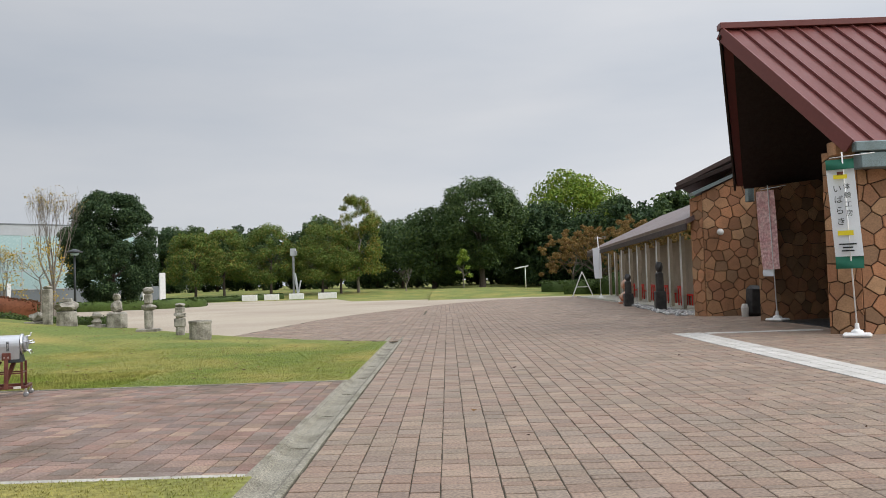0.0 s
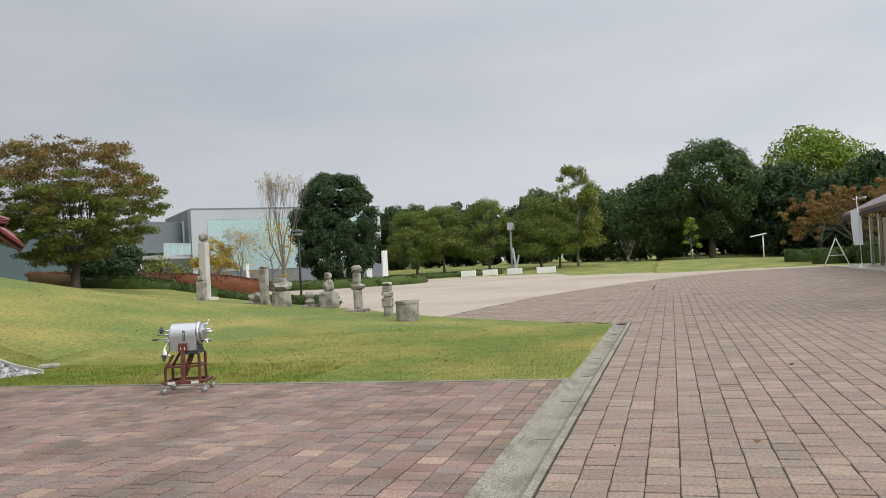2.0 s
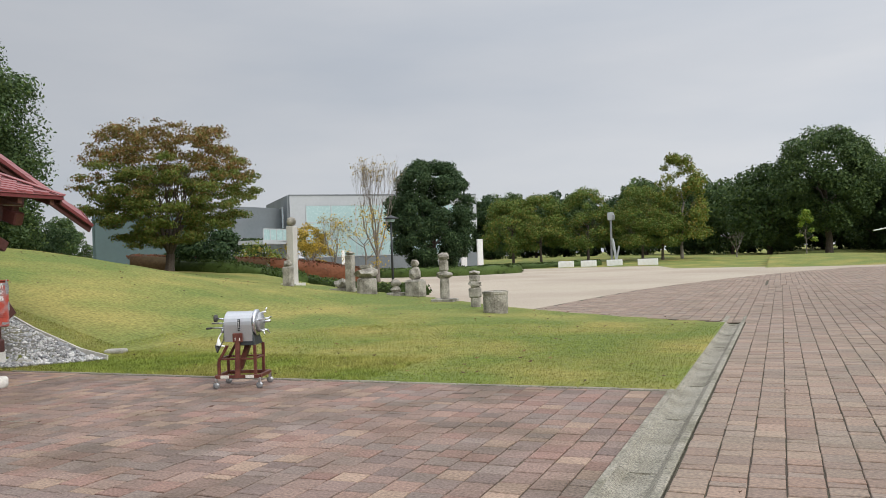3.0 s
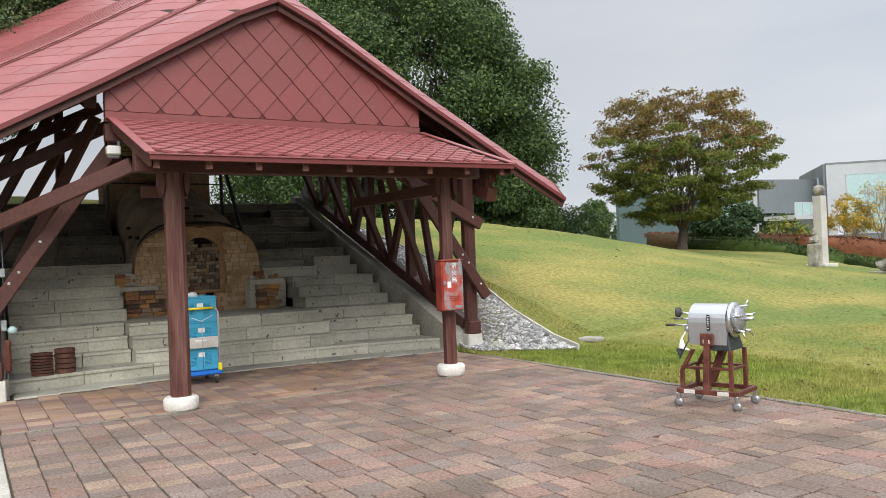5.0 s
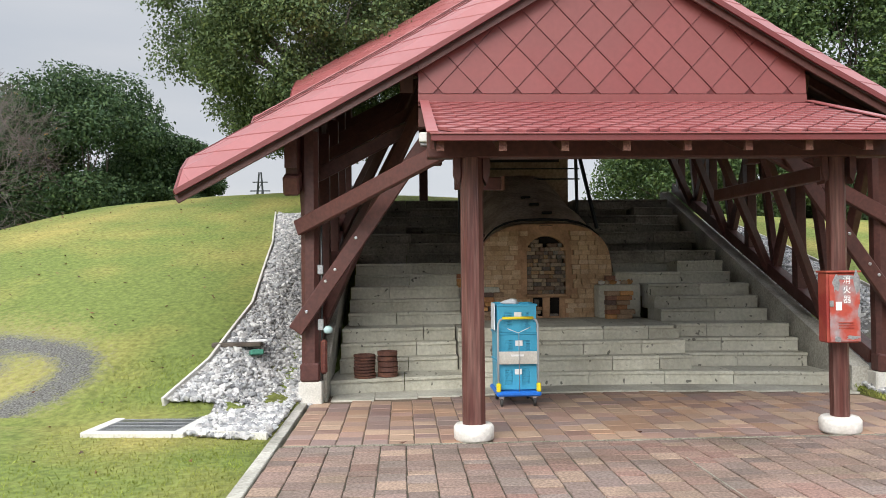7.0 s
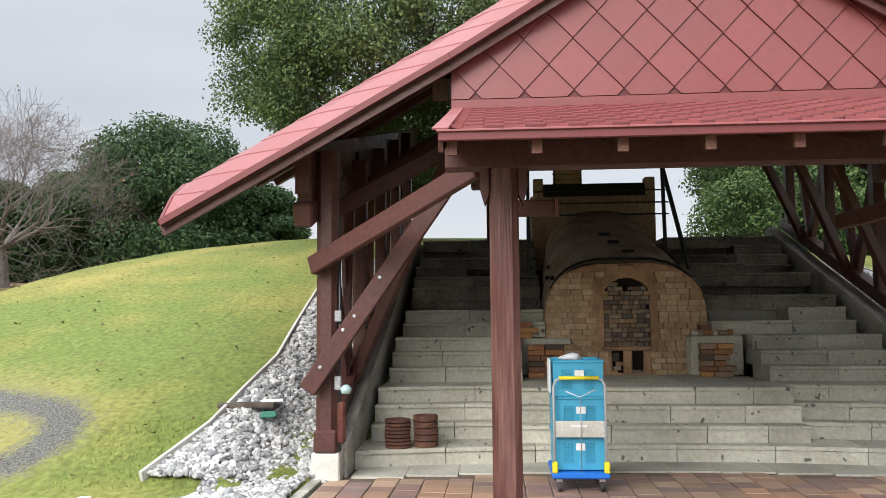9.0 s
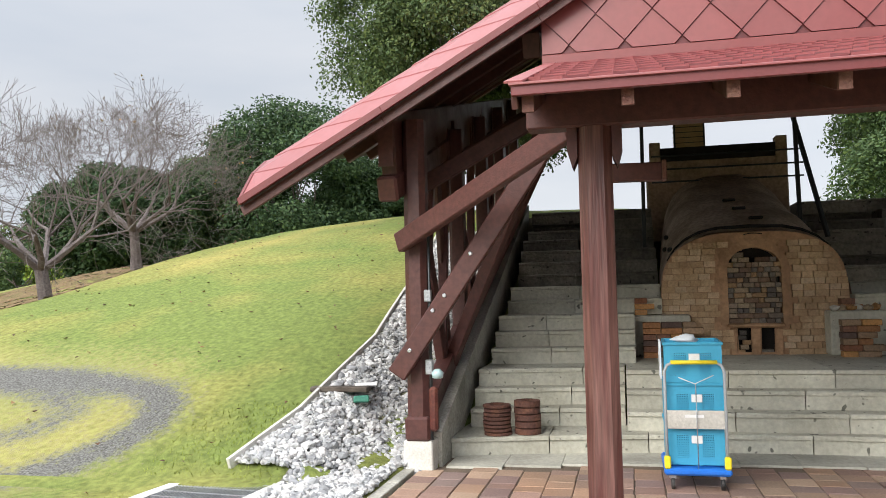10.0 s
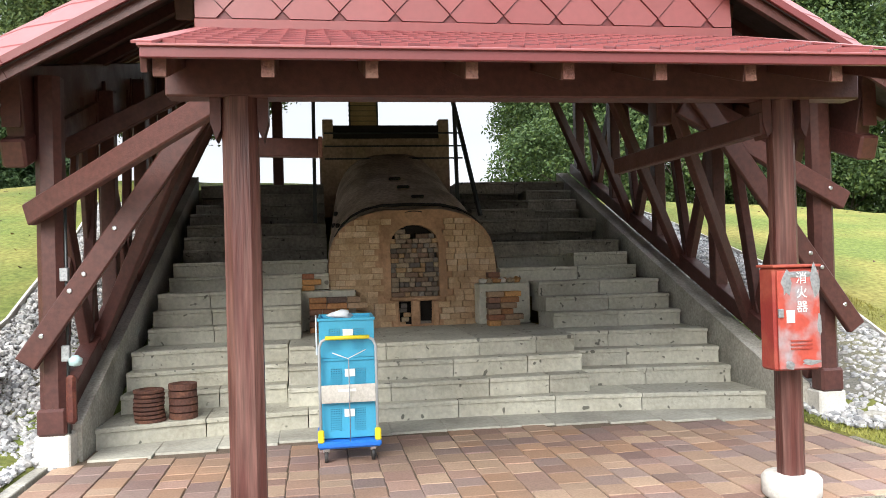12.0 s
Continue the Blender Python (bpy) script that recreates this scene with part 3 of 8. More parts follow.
def worn_lawn():
    """Lawn that turns to straw and to gravel where the attribute wear says so."""
    m = M_GRASS.copy(); m.name = "worn_lawn"; n, l = m.node_tree.nodes, m.node_tree.links
    b = [q for q in n if q.type == 'BSDF_PRINCIPLED'][0]; src = b.inputs["Base Color"].links[0].from_socket
    at = n.new("ShaderNodeAttribute"); at.attribute_name = "wear"; sp = n.new("ShaderNodeSeparateColor"); l.new(at.outputs["Color"], sp.inputs[0])
    co = n.new("ShaderNodeTexCoord"); nz = n.new("ShaderNodeTexNoise"); nz.inputs["Scale"].default_value = 14; nz.inputs["Detail"].default_value = 6; nz.inputs["Roughness"].default_value = 0.75
    l.new(co.outputs["Object"], nz.inputs["Vector"])
    pb = n.new("ShaderNodeTexNoise"); pb.inputs["Scale"].default_value = 55; pb.inputs["Detail"].default_value = 3; l.new(co.outputs["Object"], pb.inputs["Vector"])
    cr = n.new("ShaderNodeValToRGB"); l.new(pb.outputs[0], cr.inputs[0])
    for e_, (p_, c_) in zip(cr.color_ramp.elements, ((0.35, (0.05, 0.049, 0.048, 1)), (0.70, (0.20, 0.195, 0.19, 1)))): e_.position, e_.color = p_, c_
    out = src
    for ch, col, w in ((0, None, 0.5), (1, "gravel", 0.95)):
        a_ = n.new("ShaderNodeMath"); a_.operation = 'ADD'; a_.operation = 'MULTIPLY_ADD'; l.new(nz.outputs[0], a_.inputs[0]); a_.inputs[1].default_value = 2.4; l.new(sp.outputs[ch], a_.inputs[2])
        r_ = n.new("ShaderNodeMapRange"); l.new(a_.outputs[0], r_.inputs[0]); r_.inputs["From Min"].default_value = 1.4; r_.inputs["From Max"].default_value = 2.1; r_.inputs["To Max"].default_value = w
        mx = n.new("ShaderNodeMix"); mx.data_type = 'RGBA'; l.new(r_.outputs[0], mx.inputs[0]); l.new(out, mx.inputs[6])
        if col: l.new(cr.outputs[0], mx.inputs[7])
        else: mx.inputs[7].default_value = (0.34, 0.285, 0.115, 1)
        out = mx.outputs[2]
    l.new(out, b.inputs["Base Color"])
    return m
M_WORNLAWN = worn_lawn()

# ---- paved areas ----
edge_curve = [(-6.6, 24.0), (-6.1, 28.5), (-5.4, 34), (-4.4, 38.5), (-2.8, 44), (-0.8, 49.5), (1.2, 54), (3.5, 58), (9.5, 60)]
def pave_ok_east(x, y):
    if y > 24:
        for (xa, ya), (xb, yb) in zip(edge_curve, edge_curve[1:]):
            if ya <= y <= yb and x < xa + (xb - xa) * (y - ya) / (yb - ya) + 0.1: return False
        if y > 59.9: return False
    if x < -1.04: return y > 20.45 and y > lawn_back(x) + 0.15
    return x < 16 and not (5.62 < x < 6.35 and y < 19.6)

def sheet(name, poly, z, material, label, category, thick=0.03):
    bm = bmesh.new()
    f = bm.faces.new([bm.verts.new((x, y, z)) for x, y in poly])
    r = bmesh.ops.extrude_face_region(bm, geom=[f])
    bmesh.ops.translate(bm, vec=(0, 0, -thick), verts=[v for v in r["geom"] if isinstance(v, bmesh.types.BMVert)])
    return tagged(part(name, bm, material), label, category, kind="structure")

plaza_poly = [(-60, 48), (-26, 44), (-23, 36.5), (-19, 34.2), (-12, 28.2), (-6.6, 24.2)] + edge_curve + [(10.5, 62), (3, 64), (-8, 68), (-11, 80.5), (-22, 84), (-60, 84)]
sheet("plaza", plaza_poly, -0.008, M_PLAZA, "flat plaza surfaced with fine beige gravel", "gravel plaza", 0.02)
east_bed = [(-1.05, -6), (40, -6), (40, 61)] + [(9.5, 60)] + edge_curve[::-1][1:] + [(-6.6, 24.0), (-1.42, 20.6), (-1.05, 20.5)]
pavement_e = sheet("pavement_east", east_bed, -0.012, M_JOINT, "forecourt paved with reddish-brown clay pavers in running columns", "brick pavement", 0.02)
pavement_w = sheet("pavement_west", [(-9.55, 6.47), (-1.42, 6.47), (-1.42, 12.45), (-9.55, 12.45)], -0.012, M_JOINT, "side court paved with reddish-brown clay pavers, weathered and damp grey", "brick pavement", 0.02)
pavement_s = sheet("pavement_shelter", [(-12.6, 6.5), (-9.55, 6.5), (-9.55, 12.5), (-12.6, 12.5)], -0.010, M_JOINT_DRY, "floor of orange-brown clay pavers beneath the kiln shelter roof", "brick pavement", 0.02)

def tile_geo(x0, y0, x1, y1, z, tilt, gaps):
    (g, h), b, d = gaps, 0.005, 0.02
    zt = [z + t for t in tilt]
    o = [(x0 + g, y0 + h), (x1 - g, y0 + h), (x1 - g, y1 - h), (x0 + g, y1 - h)]
    i = [(x0 + g + b, y0 + h + b), (x1 - g - b, y0 + h + b), (x1 - g - b, y1 - h - b), (x0 + g + b, y1 - h - b)]
    v = [(x, y, z - d) for x, y in o] + [(x, y, zt[k] - 0.004) for k, (x, y) in enumerate(o)] + [(x, y, zt[k]) for k, (x, y) in enumerate(i)]
    f = [(0, 1, 5, 4), (1, 2, 6, 5), (2, 3, 7, 6), (3, 0, 4, 7), (4, 5, 9, 8), (5, 6, 10, 9), (6, 7, 11, 10), (7, 4, 8, 11), (8, 9, 10, 11)]
    return v, f

def lay(name, parent, cells, material, near, limit=290, gaps=(0.0040, 0.0080)):
    """Cells (x0,y0,x1,y1): the nearest to the walk as parts, the rest joined."""
    rng = random.Random(7)
    cells = sorted(cells, key=lambda c: near((c[0] + c[2]) / 2, (c[1] + c[3]) / 2))
    V, F = [], []
    for k, c in enumerate(cells):
        tilt = [rng.uniform(-0.0022, 0.0022) for _ in range(4)]
        v, f = tile_geo(*c, rng.uniform(-0.002, 0.0025), tilt, gaps)
        if k < limit:
            link_mesh("paver", v, f, material, parent)
        else:
            o = len(V); V += v; F += [tuple(a + o for a in q) for q in f]
    if V:
        ob = link_mesh("paver_field", V, F, material, parent); ob["kind"] = "stuff"

def columns(x0, x1, y0, y1, w, ok, seed, lens=(0.20, 0.222, 0.222, 0.222, 0.23, 0.11, 0.16, 0.26), axis=0):
    rng = random.Random(seed); out = []
    a = x0
    while a < x1 - 0.05:
        b = y0 + rng.uniform(-0.3, 0)
        ww = min(w, x1 - a)
        while b < y1:
            l = rng.choice(lens)
            lo, hi = max(b, y0), min(b + l, y1)
            if hi - lo > 0.04:
                ja, jb = rng.uniform(-0.002, 0.005), rng.uniform(-0.005, 0.002)
                c = (a + ja, lo, a + ww + jb, hi) if axis == 0 else (lo, a + ja, hi, a + ww + jb)
                if ok((c[0] + c[2]) / 2, (c[1] + c[3]) / 2): out.append(c)
            b += l
        a += w
    return out

# ---- gutter, kerbs, light strips ----
gut = thing("gutter", "shallow concrete drainage gutter of exposed aggregate between the pavers", "gutter", (-0.06, 0, 0), kind="structure")
prof = [(-1.42, -0.03), (-1.42, 0.008), (-1.34, 0.006), (-1.29, -0.030), (-1.2, -0.040), (-1.11, -0.030), (-1.06, 0.006), (-1.0, 0.008), (-1.0, -0.03)]
rng = random.Random(3)
y = -5.0
while y < 20.3:
    L = 1.8
    ys = [y + 0.004, y + L - 0.004]
    v = [(px, yy, pz - 0.002 + 0 * yy) for yy in ys for px, pz in prof]
    n = len(prof)
    f = [(k, k + 1, n + k + 1, n + k) for k in range(n - 1)] + [tuple(range(n))[::-1], tuple(range(n, 2 * n))]
    link_mesh("gutter_length", v, f, M_GUTTER, gut)
    for lx in (-1.392, -1.026): box("gutter_lip", (lx, y + L / 2, 0.004), (0.06, L - 0.012, 0.014), M_GUTTER_LIP, gut, 0.007)
    y += L
kerb = thing("kerb", "pale granite kerb edging along the lawn", "kerb", kind="structure")
x = -11.68
while x < -1.5:
    box("kerb_stone", (x + 0.3, 6.42, -0.025), (0.59, 0.10, 0.07), M_CONC, kerb, 0.006); x += 0.6
edge = thing("lawn_edging", "thin weathered concrete lawn edging with grass creeping over it", "kerb", kind="structure")
x = -10.9
rng = random.Random(5)
while x < -1.5:
    L = rng.uniform(0.45, 0.8)
    box("edging_stone", (x + L / 2, 12.475 + rng.uniform(-0.01, 0.01), -0.012), (L - 0.01, 0.055, 0.05), M_GUTTER, edge, 0.008); x += L
strip = thing("granite_strip", "pale granite guide strip set flush in the brick forecourt", "paving strip", kind="structure")
y = 4.0
while y < 19.9:
    for xx in (5.64, 5.88, 6.12): box("strip_sett", (xx + 0.115, y + 0.2, -0.008), (0.225, 0.39, 0.022), M_GRANITE, strip, 0.003)
    y += 0.4
x = 6.4
while x < 9.0:
    box("strip_sett", (x + 0.2, 19.75, -0.008), (0.39, 0.34, 0.022), M_GRANITE, strip, 0.003); x += 0.4

# ---- stairs ----
YC = 9.6
stairs = thing("stairs", "wide flight of grey pitted tuff steps climbing the slope both sides of the kiln", "stone steps", kind="structure")
R = 0.166
NOSE = [-11.86, -12.74, -12.97, -13.20, -13.74, -14.02, -14.30, -14.86, -15.14, -15.42, -15.98, -16.26, -16.54, -17.12, -17.40, -17.70]
def nose(i, y):
    bow = 0.42 if i == 0 else (0.30 if i < 4 else 0.2 if i < 7 else 0.0)
    return NOSE[i] + bow * ((abs(y - YC) / 3.0) ** 2 - 0.75) - (0.32 if i == 0 else 0)
def step_block(i, ya, yb, back, name="step_block", xa=None):
    z1 = R * (i + 1); z0 = z1 - R - 0.02
    ns = 3
    top, bot = [], []
    ys = [ya + (yb - ya) * k / ns for k in range(ns + 1)]
    rec = 0
    xf = [((nose(i, yy) + rec) if xa is None else xa) for yy in ys]
    v = []
    for yy, x in zip(ys, xf):
        v += [(x - 0.02, yy, z0), (x - 0.02, yy, z1 - 0.042), (x, yy, z1 - 0.036), (x, yy, z1 - 0.012), (x - 0.012, yy, z1), (back, yy, z1), (back, yy, z0)]
    f = []
    for k in range(ns):
        a, b = 7 * k, 7 * k + 7
        for q in range(7): f.append((a + q, a + (q + 1) % 7, b + (q + 1) % 7, b + q))
    f += [tuple(range(7)), tuple(7 * ns + q for q in (6, 5, 4, 3, 2, 1, 0))]
    return link_mesh(name, v, f, M_OYA if i < 9 else M_OYA_DARK, stairs)
rng = random.Random(11)
for i in range(16):
    back = NOSE[i + 1] - 0.45 if i + 1 < 16 else NOSE[i] - 0.9
    if i == 0: back = -13.4
    if i < 1:
        cuts = [6.66, 7.5, 8.35, 9.7, 10.6, 11.4, 12.5]
    elif i < 4:
        cuts = [6.72, 7.45 + 0.1 * i, 8.16]; cr = [11.01, 11.75 - 0.1 * i, 12.48]
    elif i < 7:
        cuts = [6.76, 7.6 - 0.05 * i, 8.28]; cr = [11.02, 11.75, 12.45]
    else:
        cuts = [6.78, 7.55 + 0.04 * (i % 3), 8.6]; cr = [10.66, 11.6 + 0.05 * (i % 3), 12.42]
    for k, (a, b) in enumerate(zip(cuts, cuts[1:])):
        gap = i == 9 or (i, k) in ((12, 1), (14, 0))
        step_block(i, a + 0.004, b - 0.004, back - (0.15 if gap else 0), xa=NOSE[i] - 0.46 if gap else None)
    if i > 0:
        for k, (a, b) in enumerate(zip(cr, cr[1:])):
            gap = i == 10 or (i, k) in ((8, 0), (12, 1), (14, 0))
            step_block(i, a + 0.004, b - 0.004, back - (0.15 if gap else 0), xa=NOSE[i] - 0.46 if gap else None)
# centre steps up to the kiln floor
for i, xf in ((1, -12.62), (2, -12.84), (3, -13.05)):
    cuts = [8.17, 8.9 + 0.2 * (i % 2), 9.72 + 0.3 * (i % 2), 10.45 + 0.15 * (i % 2), 11.0]
    for a, b in zip(cuts, cuts[1:]): step_block(i, a + 0.004, b - 0.004, -13.6 if i < 3 else -15.6, xa=xf)
# stone slabs before the first step
rng = random.Random(12)
y = 6.7
while y < 12.4:
    w = 0.47
    xf = -11.62 - 0.42 * (1 - min(1, (abs(y + w / 2 - YC) / 3) ** 2))
    box("slab", ((-12.75 + xf) / 2, y + w / 2, -0.006), (xf + 12.75, w - 0.004, 0.03), M_SLAB, stairs, 0.002)
    y += w
# side walls of the stairs
for ys, nm in ((6.56, "cheek_wall"), (12.6, "cheek_wall")):
    v = []
    for yy in (ys - 0.1, ys + 0.1 if ys < 9 else ys + 0.1):
        v += [(-11.75, yy, -0.1), (-11.75, yy, 0.28), (-18.4, yy, 2.86), (-18.4, yy, 1.5)]
    link_mesh(nm, v, [(0, 1, 2, 3), (7, 6, 5, 4), (0, 4, 5, 1), (1, 5, 6, 2), (2, 6, 7, 3), (3, 7, 4, 0)], M_CONC, stairs)
box("upper_landing", (-18.9, 9.6, 2.5), (1.1, 6.0, 0.3), M_OYA, stairs, 0.01)

# ---- the kiln shelter ----
shelter = thing("kiln_shelter", "open red-brown timber shelter with a stepped red metal roof", "shelter")
def post(name, x, y, z0, z1, w, material):
    bm = bmesh.new()
    c = w * 0.24; h = w / 2
    o = [(-h + c, -h), (h - c, -h), (h, -h + c), (h, h - c), (h - c, h), (-h + c, h), (-h, h - c), (-h, -h + c)]
    lo = [bm.verts.new((x + a, y + b, z0)) for a, b in o]; hi = [bm.verts.new((x + a, y + b, z1)) for a, b in o]
    for k in range(8): bm.faces.new((lo[k], lo[(k + 1) % 8], hi[(k + 1) % 8], hi[k]))
    bm.faces.new(lo[::-1]); bm.faces.new(hi)
    return part(name, bm, material, shelter)
PX, PY0, PY1 = -9.66, 8.07, 11.2
for py in (PY0, PY1):
    post("front_post", PX, py, 0.12, 2.34, 0.185 if py < 9 else 0.14, M_POST)
    lathe("post_base", [(0.15, 0.0), (0.168, 0.02), (0.17, 0.11), (0.15, 0.135), (0.09, 0.138)], M_CHALK, shelter, 24, (PX, py, -0.005), label="round white-painted concrete post base")
    for s in (-1, 1):
        yb_ = py + s * 0.122
        v = [(PX + a, yb_ + b, z_) for a in (-0.07, 0.07) for b, z_ in ((-0.028, 2.34), (0.028, 2.34), (0.028, 2.17 if s < 0 else 2.21), (0.0, 2.11), (-0.028, 2.21 if s < 0 else 2.17))]
        link_mesh("bracket", v, [(0, 1, 2, 3, 4), (9, 8, 7, 6, 5)] + [(k, k + 5, (k + 1) % 5 + 5, (k + 1) % 5) for k in range(5)], M_WOOD, shelter)
beam("front_beam", (PX + 0.02, 7.70, 2.455), (PX + 0.02, 11.66, 2.455), 0.15, 0.235, M_WOOD, shelter, 0.01)
beam("short_tie", (-11.05, 8.02, 2.28), (-11.05, 8.49, 2.27), 0.10, 0.13, M_WOOD, shelter)
box("tie_end", (-11.0, 8.50, 2.27), (0.12, 0.03, 0.14), M_ENDGRAIN, shelter, 0.004)
beam("front_tie", (-9.6, PY1 - 0.12, 2.2), (-11.75, PY1 - 0.2, 2.2), 0.08, 0.13, M_WOOD, shelter)

CX0, CZ0, CZ1, CY0, CY1 = -8.92, 2.43, 3.10, 7.72, 11.69
def rz_front(x): return CZ0 + (CX0 - x) * (CZ1 - CZ0) / (11.02 + CX0)
y = CY0 + 0.06
k = 0
while y < CY1 - 0.04:
    beam("rafter", (-8.99, y, rz_front(-8.99) - 0.105), (-11.3, y, rz_front(-11.3) - 0.105), 0.062, 0.085, M_WOOD, shelter, 0.004)
    box("rafter_end", (-8.983, y, rz_front(-8.99) - 0.105), (0.01, 0.058, 0.08), M_ENDGRAIN, shelter, 0.0)
    y += 0.475
beam("canopy_fascia", (CX0, CY0 - 0.01, CZ0 - 0.028), (CX0, CY1 + 0.01, CZ0 - 0.028), 0.03, 0.055, M_VERGE, shelter, 0.003)
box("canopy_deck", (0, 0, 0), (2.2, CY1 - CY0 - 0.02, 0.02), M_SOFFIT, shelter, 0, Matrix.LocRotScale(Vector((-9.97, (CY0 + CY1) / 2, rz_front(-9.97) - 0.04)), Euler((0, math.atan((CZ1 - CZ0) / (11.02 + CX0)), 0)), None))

# small diamond shingles of the canopy
def diamond(name, o, ux, uy, nrm, hw, hh, cut_lo, parent, material, thick=0.006):
    """A shingle whose point hangs along -uy; o is its centre."""
    o, ux, uy, nrm = Vector(o), Vector(ux), Vector(uy), Vector(nrm)
    pts = [(0, -hh), (hw, 0), (0, hh), (-hw, 0)]
    t = thick
    v = []
    for a, b in pts:
        lift = 0.020 if b < 0 else (0.010 if b == 0 else 0.0)
        v.append(o + ux * a * 0.965 + uy * b * 0.965 + nrm * (lift + t))
    for a, b in pts: v.append(o + ux * a * 0.985 + uy * b * 0.985 - nrm * 0.002)
    f = [(0, 1, 2, 3), (0, 4, 5, 1), (3, 7, 4, 0)]
    return link_mesh(name, v, f, material, parent)
canopy = thing("front_canopy_roof", "small canopy roof of red diamond-shaped metal shingles", "")
canopy.parent = shelter
cs = Vector((-(11.02 + CX0), 0, CZ1 - CZ0)); clen = cs.length; cu = cs.normalized(); cn = Vector((0, 1, 0)).cross(cu); cn = -cn if cn.z < 0 else cn
rows = 15; hh = clen / rows
dv = []
y = 7.66; sp = 0.235
box("canopy_underlay", (0, 0, 0), (clen, CY1 - CY0, 0.012), M_SEAM, canopy, 0, Matrix.LocRotScale(Vector(((CX0 - 11.02) / 2, (CY0 + CY1) / 2, (CZ0 + CZ1) / 2)) - cn * 0.012, Euler((0, math.atan((CZ1 - CZ0) / (11.02 + CX0)), 0)), None))
for r in range(rows + 1):
    yy = CY0 + (sp / 2 if r % 2 else 0.0) + sp * 0.5
    while yy < CY1 - sp * 0.4:
        p = Vector((CX0, yy, CZ0)) + cu * (hh * (r))
        if hh * r > 0.03 and hh * r < clen - 0.02:
            diamond("shingle", p, (0, 1, 0), cu, cn, sp / 2, hh, False, canopy, M_ROOF)
        yy += sp
for yy in (CY0, CY1):
    beam("canopy_edge_trim", Vector((CX0 + 0.01, yy, CZ0)) + cn * 0.012, Vector((-11.02, yy, CZ1)) + cn * 0.012, 0.09, 0.014, M_ROOF, canopy, 0.002)
    beam("barge_board", (CX0 - 0.02, yy, CZ0 - 0.065), (-11.02, yy, CZ1 - 0.07), 0.03, 0.10, M_WOOD, canopy, 0.003)
beam("canopy_edge_trim", (CX0 + 0.005, CY0 - 0.02, CZ0 - 0.002), (CX0 + 0.005, CY1 + 0.02, CZ0 - 0.002), 0.05, 0.012, M_ROOF, canopy, 0.002)

# gable wall with large diamonds
GX = -11.02
ROOF_PTS = [(-10.86, 0.0), (-11.1, 0.24), (-11.35, 0.38), (-11.7, 0.47), (-14.35, 0.98), (-14.7, 1.25), (-15.1, 1.52), (-15.7, 1.68), (-18.9, 2.5), (-19.3, 2.85), (-20.0, 3.2), (-22.2, 3.75)]
def gx_roof(x):
    for (xa, ga), (xb, gb) in zip(ROOF_PTS, ROOF_PTS[1:]):
        if xa >= x >= xb: return ga + (gb - ga) * (xa - x) / (xa - xb)
    return 0.0 if x > -10.86 else ROOF_PTS[-1][1]
RC = 9.66
def zr(s):
    pts = [(0, 4.63), (0.5, 4.40), (2.0, 3.50), (3.2, 2.83), (4.36, 2.19)]
    for (a, za), (b, zb) in zip(pts, pts[1:]):
        if s <= b: return za + (zb - za) * (s - a) / (b - a)
    return pts[-1][1]
gable = thing("gable_wall", "gable clad in large red diamond-shaped metal plates", "")
gable.parent = shelter
v = [(GX, 7.66, 3.06), (GX, 11.66, 3.06), (GX, 11.66, zr(2.0) - 0.03), (GX, RC, zr(0) - 0.03), (GX, 7.66, zr(2.0) - 0.03)]
v += [(GX - 0.05, b, c) for a, b, c in v]
link_mesh("gable_backing", v, [(0, 1, 2, 3, 4), (9, 8, 7, 6, 5), (0, 5, 6, 1), (1, 6, 7, 2), (2, 7, 8, 3), (3, 8, 9, 4), (4, 9, 5, 0)], M_SEAM, gable)
box("gable_skirt", (GX + 0.012, RC, 3.13), (0.02, 4.0, 0.085), M_GABLE, gable, 0.003)
GW, GH = 0.40, 0.215
def clip_poly(poly, a, b, c):
    """Keep the side a*y + b*z <= c."""
    out = []
    for p, q in zip(poly, poly[1:] + poly[:1]):
        dp, dq = a * p[0] + b * p[1] - c, a * q[0] + b * q[1] - c
        if dp <= 0: out.append(p)
        if dp * dq < 0:
            t = dp / (dp - dq); out.append((p[0] + (q[0] - p[0]) * t, p[1] + (q[1] - p[1]) * t))
    return out
for r in range(0, 9):
    zc = 3.235 + GH * r
    yy = 7.66 - GW + (GW / 2 if r % 2 else 0)
    while yy < 11.66 + GW:
        e = 0.0035
        poly = [(yy, zc - GH + e), (yy + GW / 2 - e, zc), (yy, zc + GH - e), (yy - GW / 2 + e, zc)]
        poly = clip_poly(poly, 0, -1, -3.18)
        for a, b, c in ((-1, 0, -7.665), (1, 0, 11.655), (0.575, 1, 4.60 + 0.575 * RC), (-0.575, 1, 4.60 - 0.575 * RC)):
            if len(poly) > 2: poly = clip_poly(poly, a, b, c)
        if len(poly) > 2:
            zmin = zc - GH
            f1 = [(GX + 0.004 + 0.024 * max(0, min(1, 1 - (z - zmin) / (2 * GH))), y_, z) for y_, z in poly]
            n = len(poly)
            vv = f1 + [(GX + 0.001, y_, z) for y_, z in poly]
            link_mesh("cladding_plate", vv, [tuple(range(n))] + [(k, n + k, n + (k + 1) % n, (k + 1) % n) for k in range(n)], M_GABLE, gable)
        yy += GW

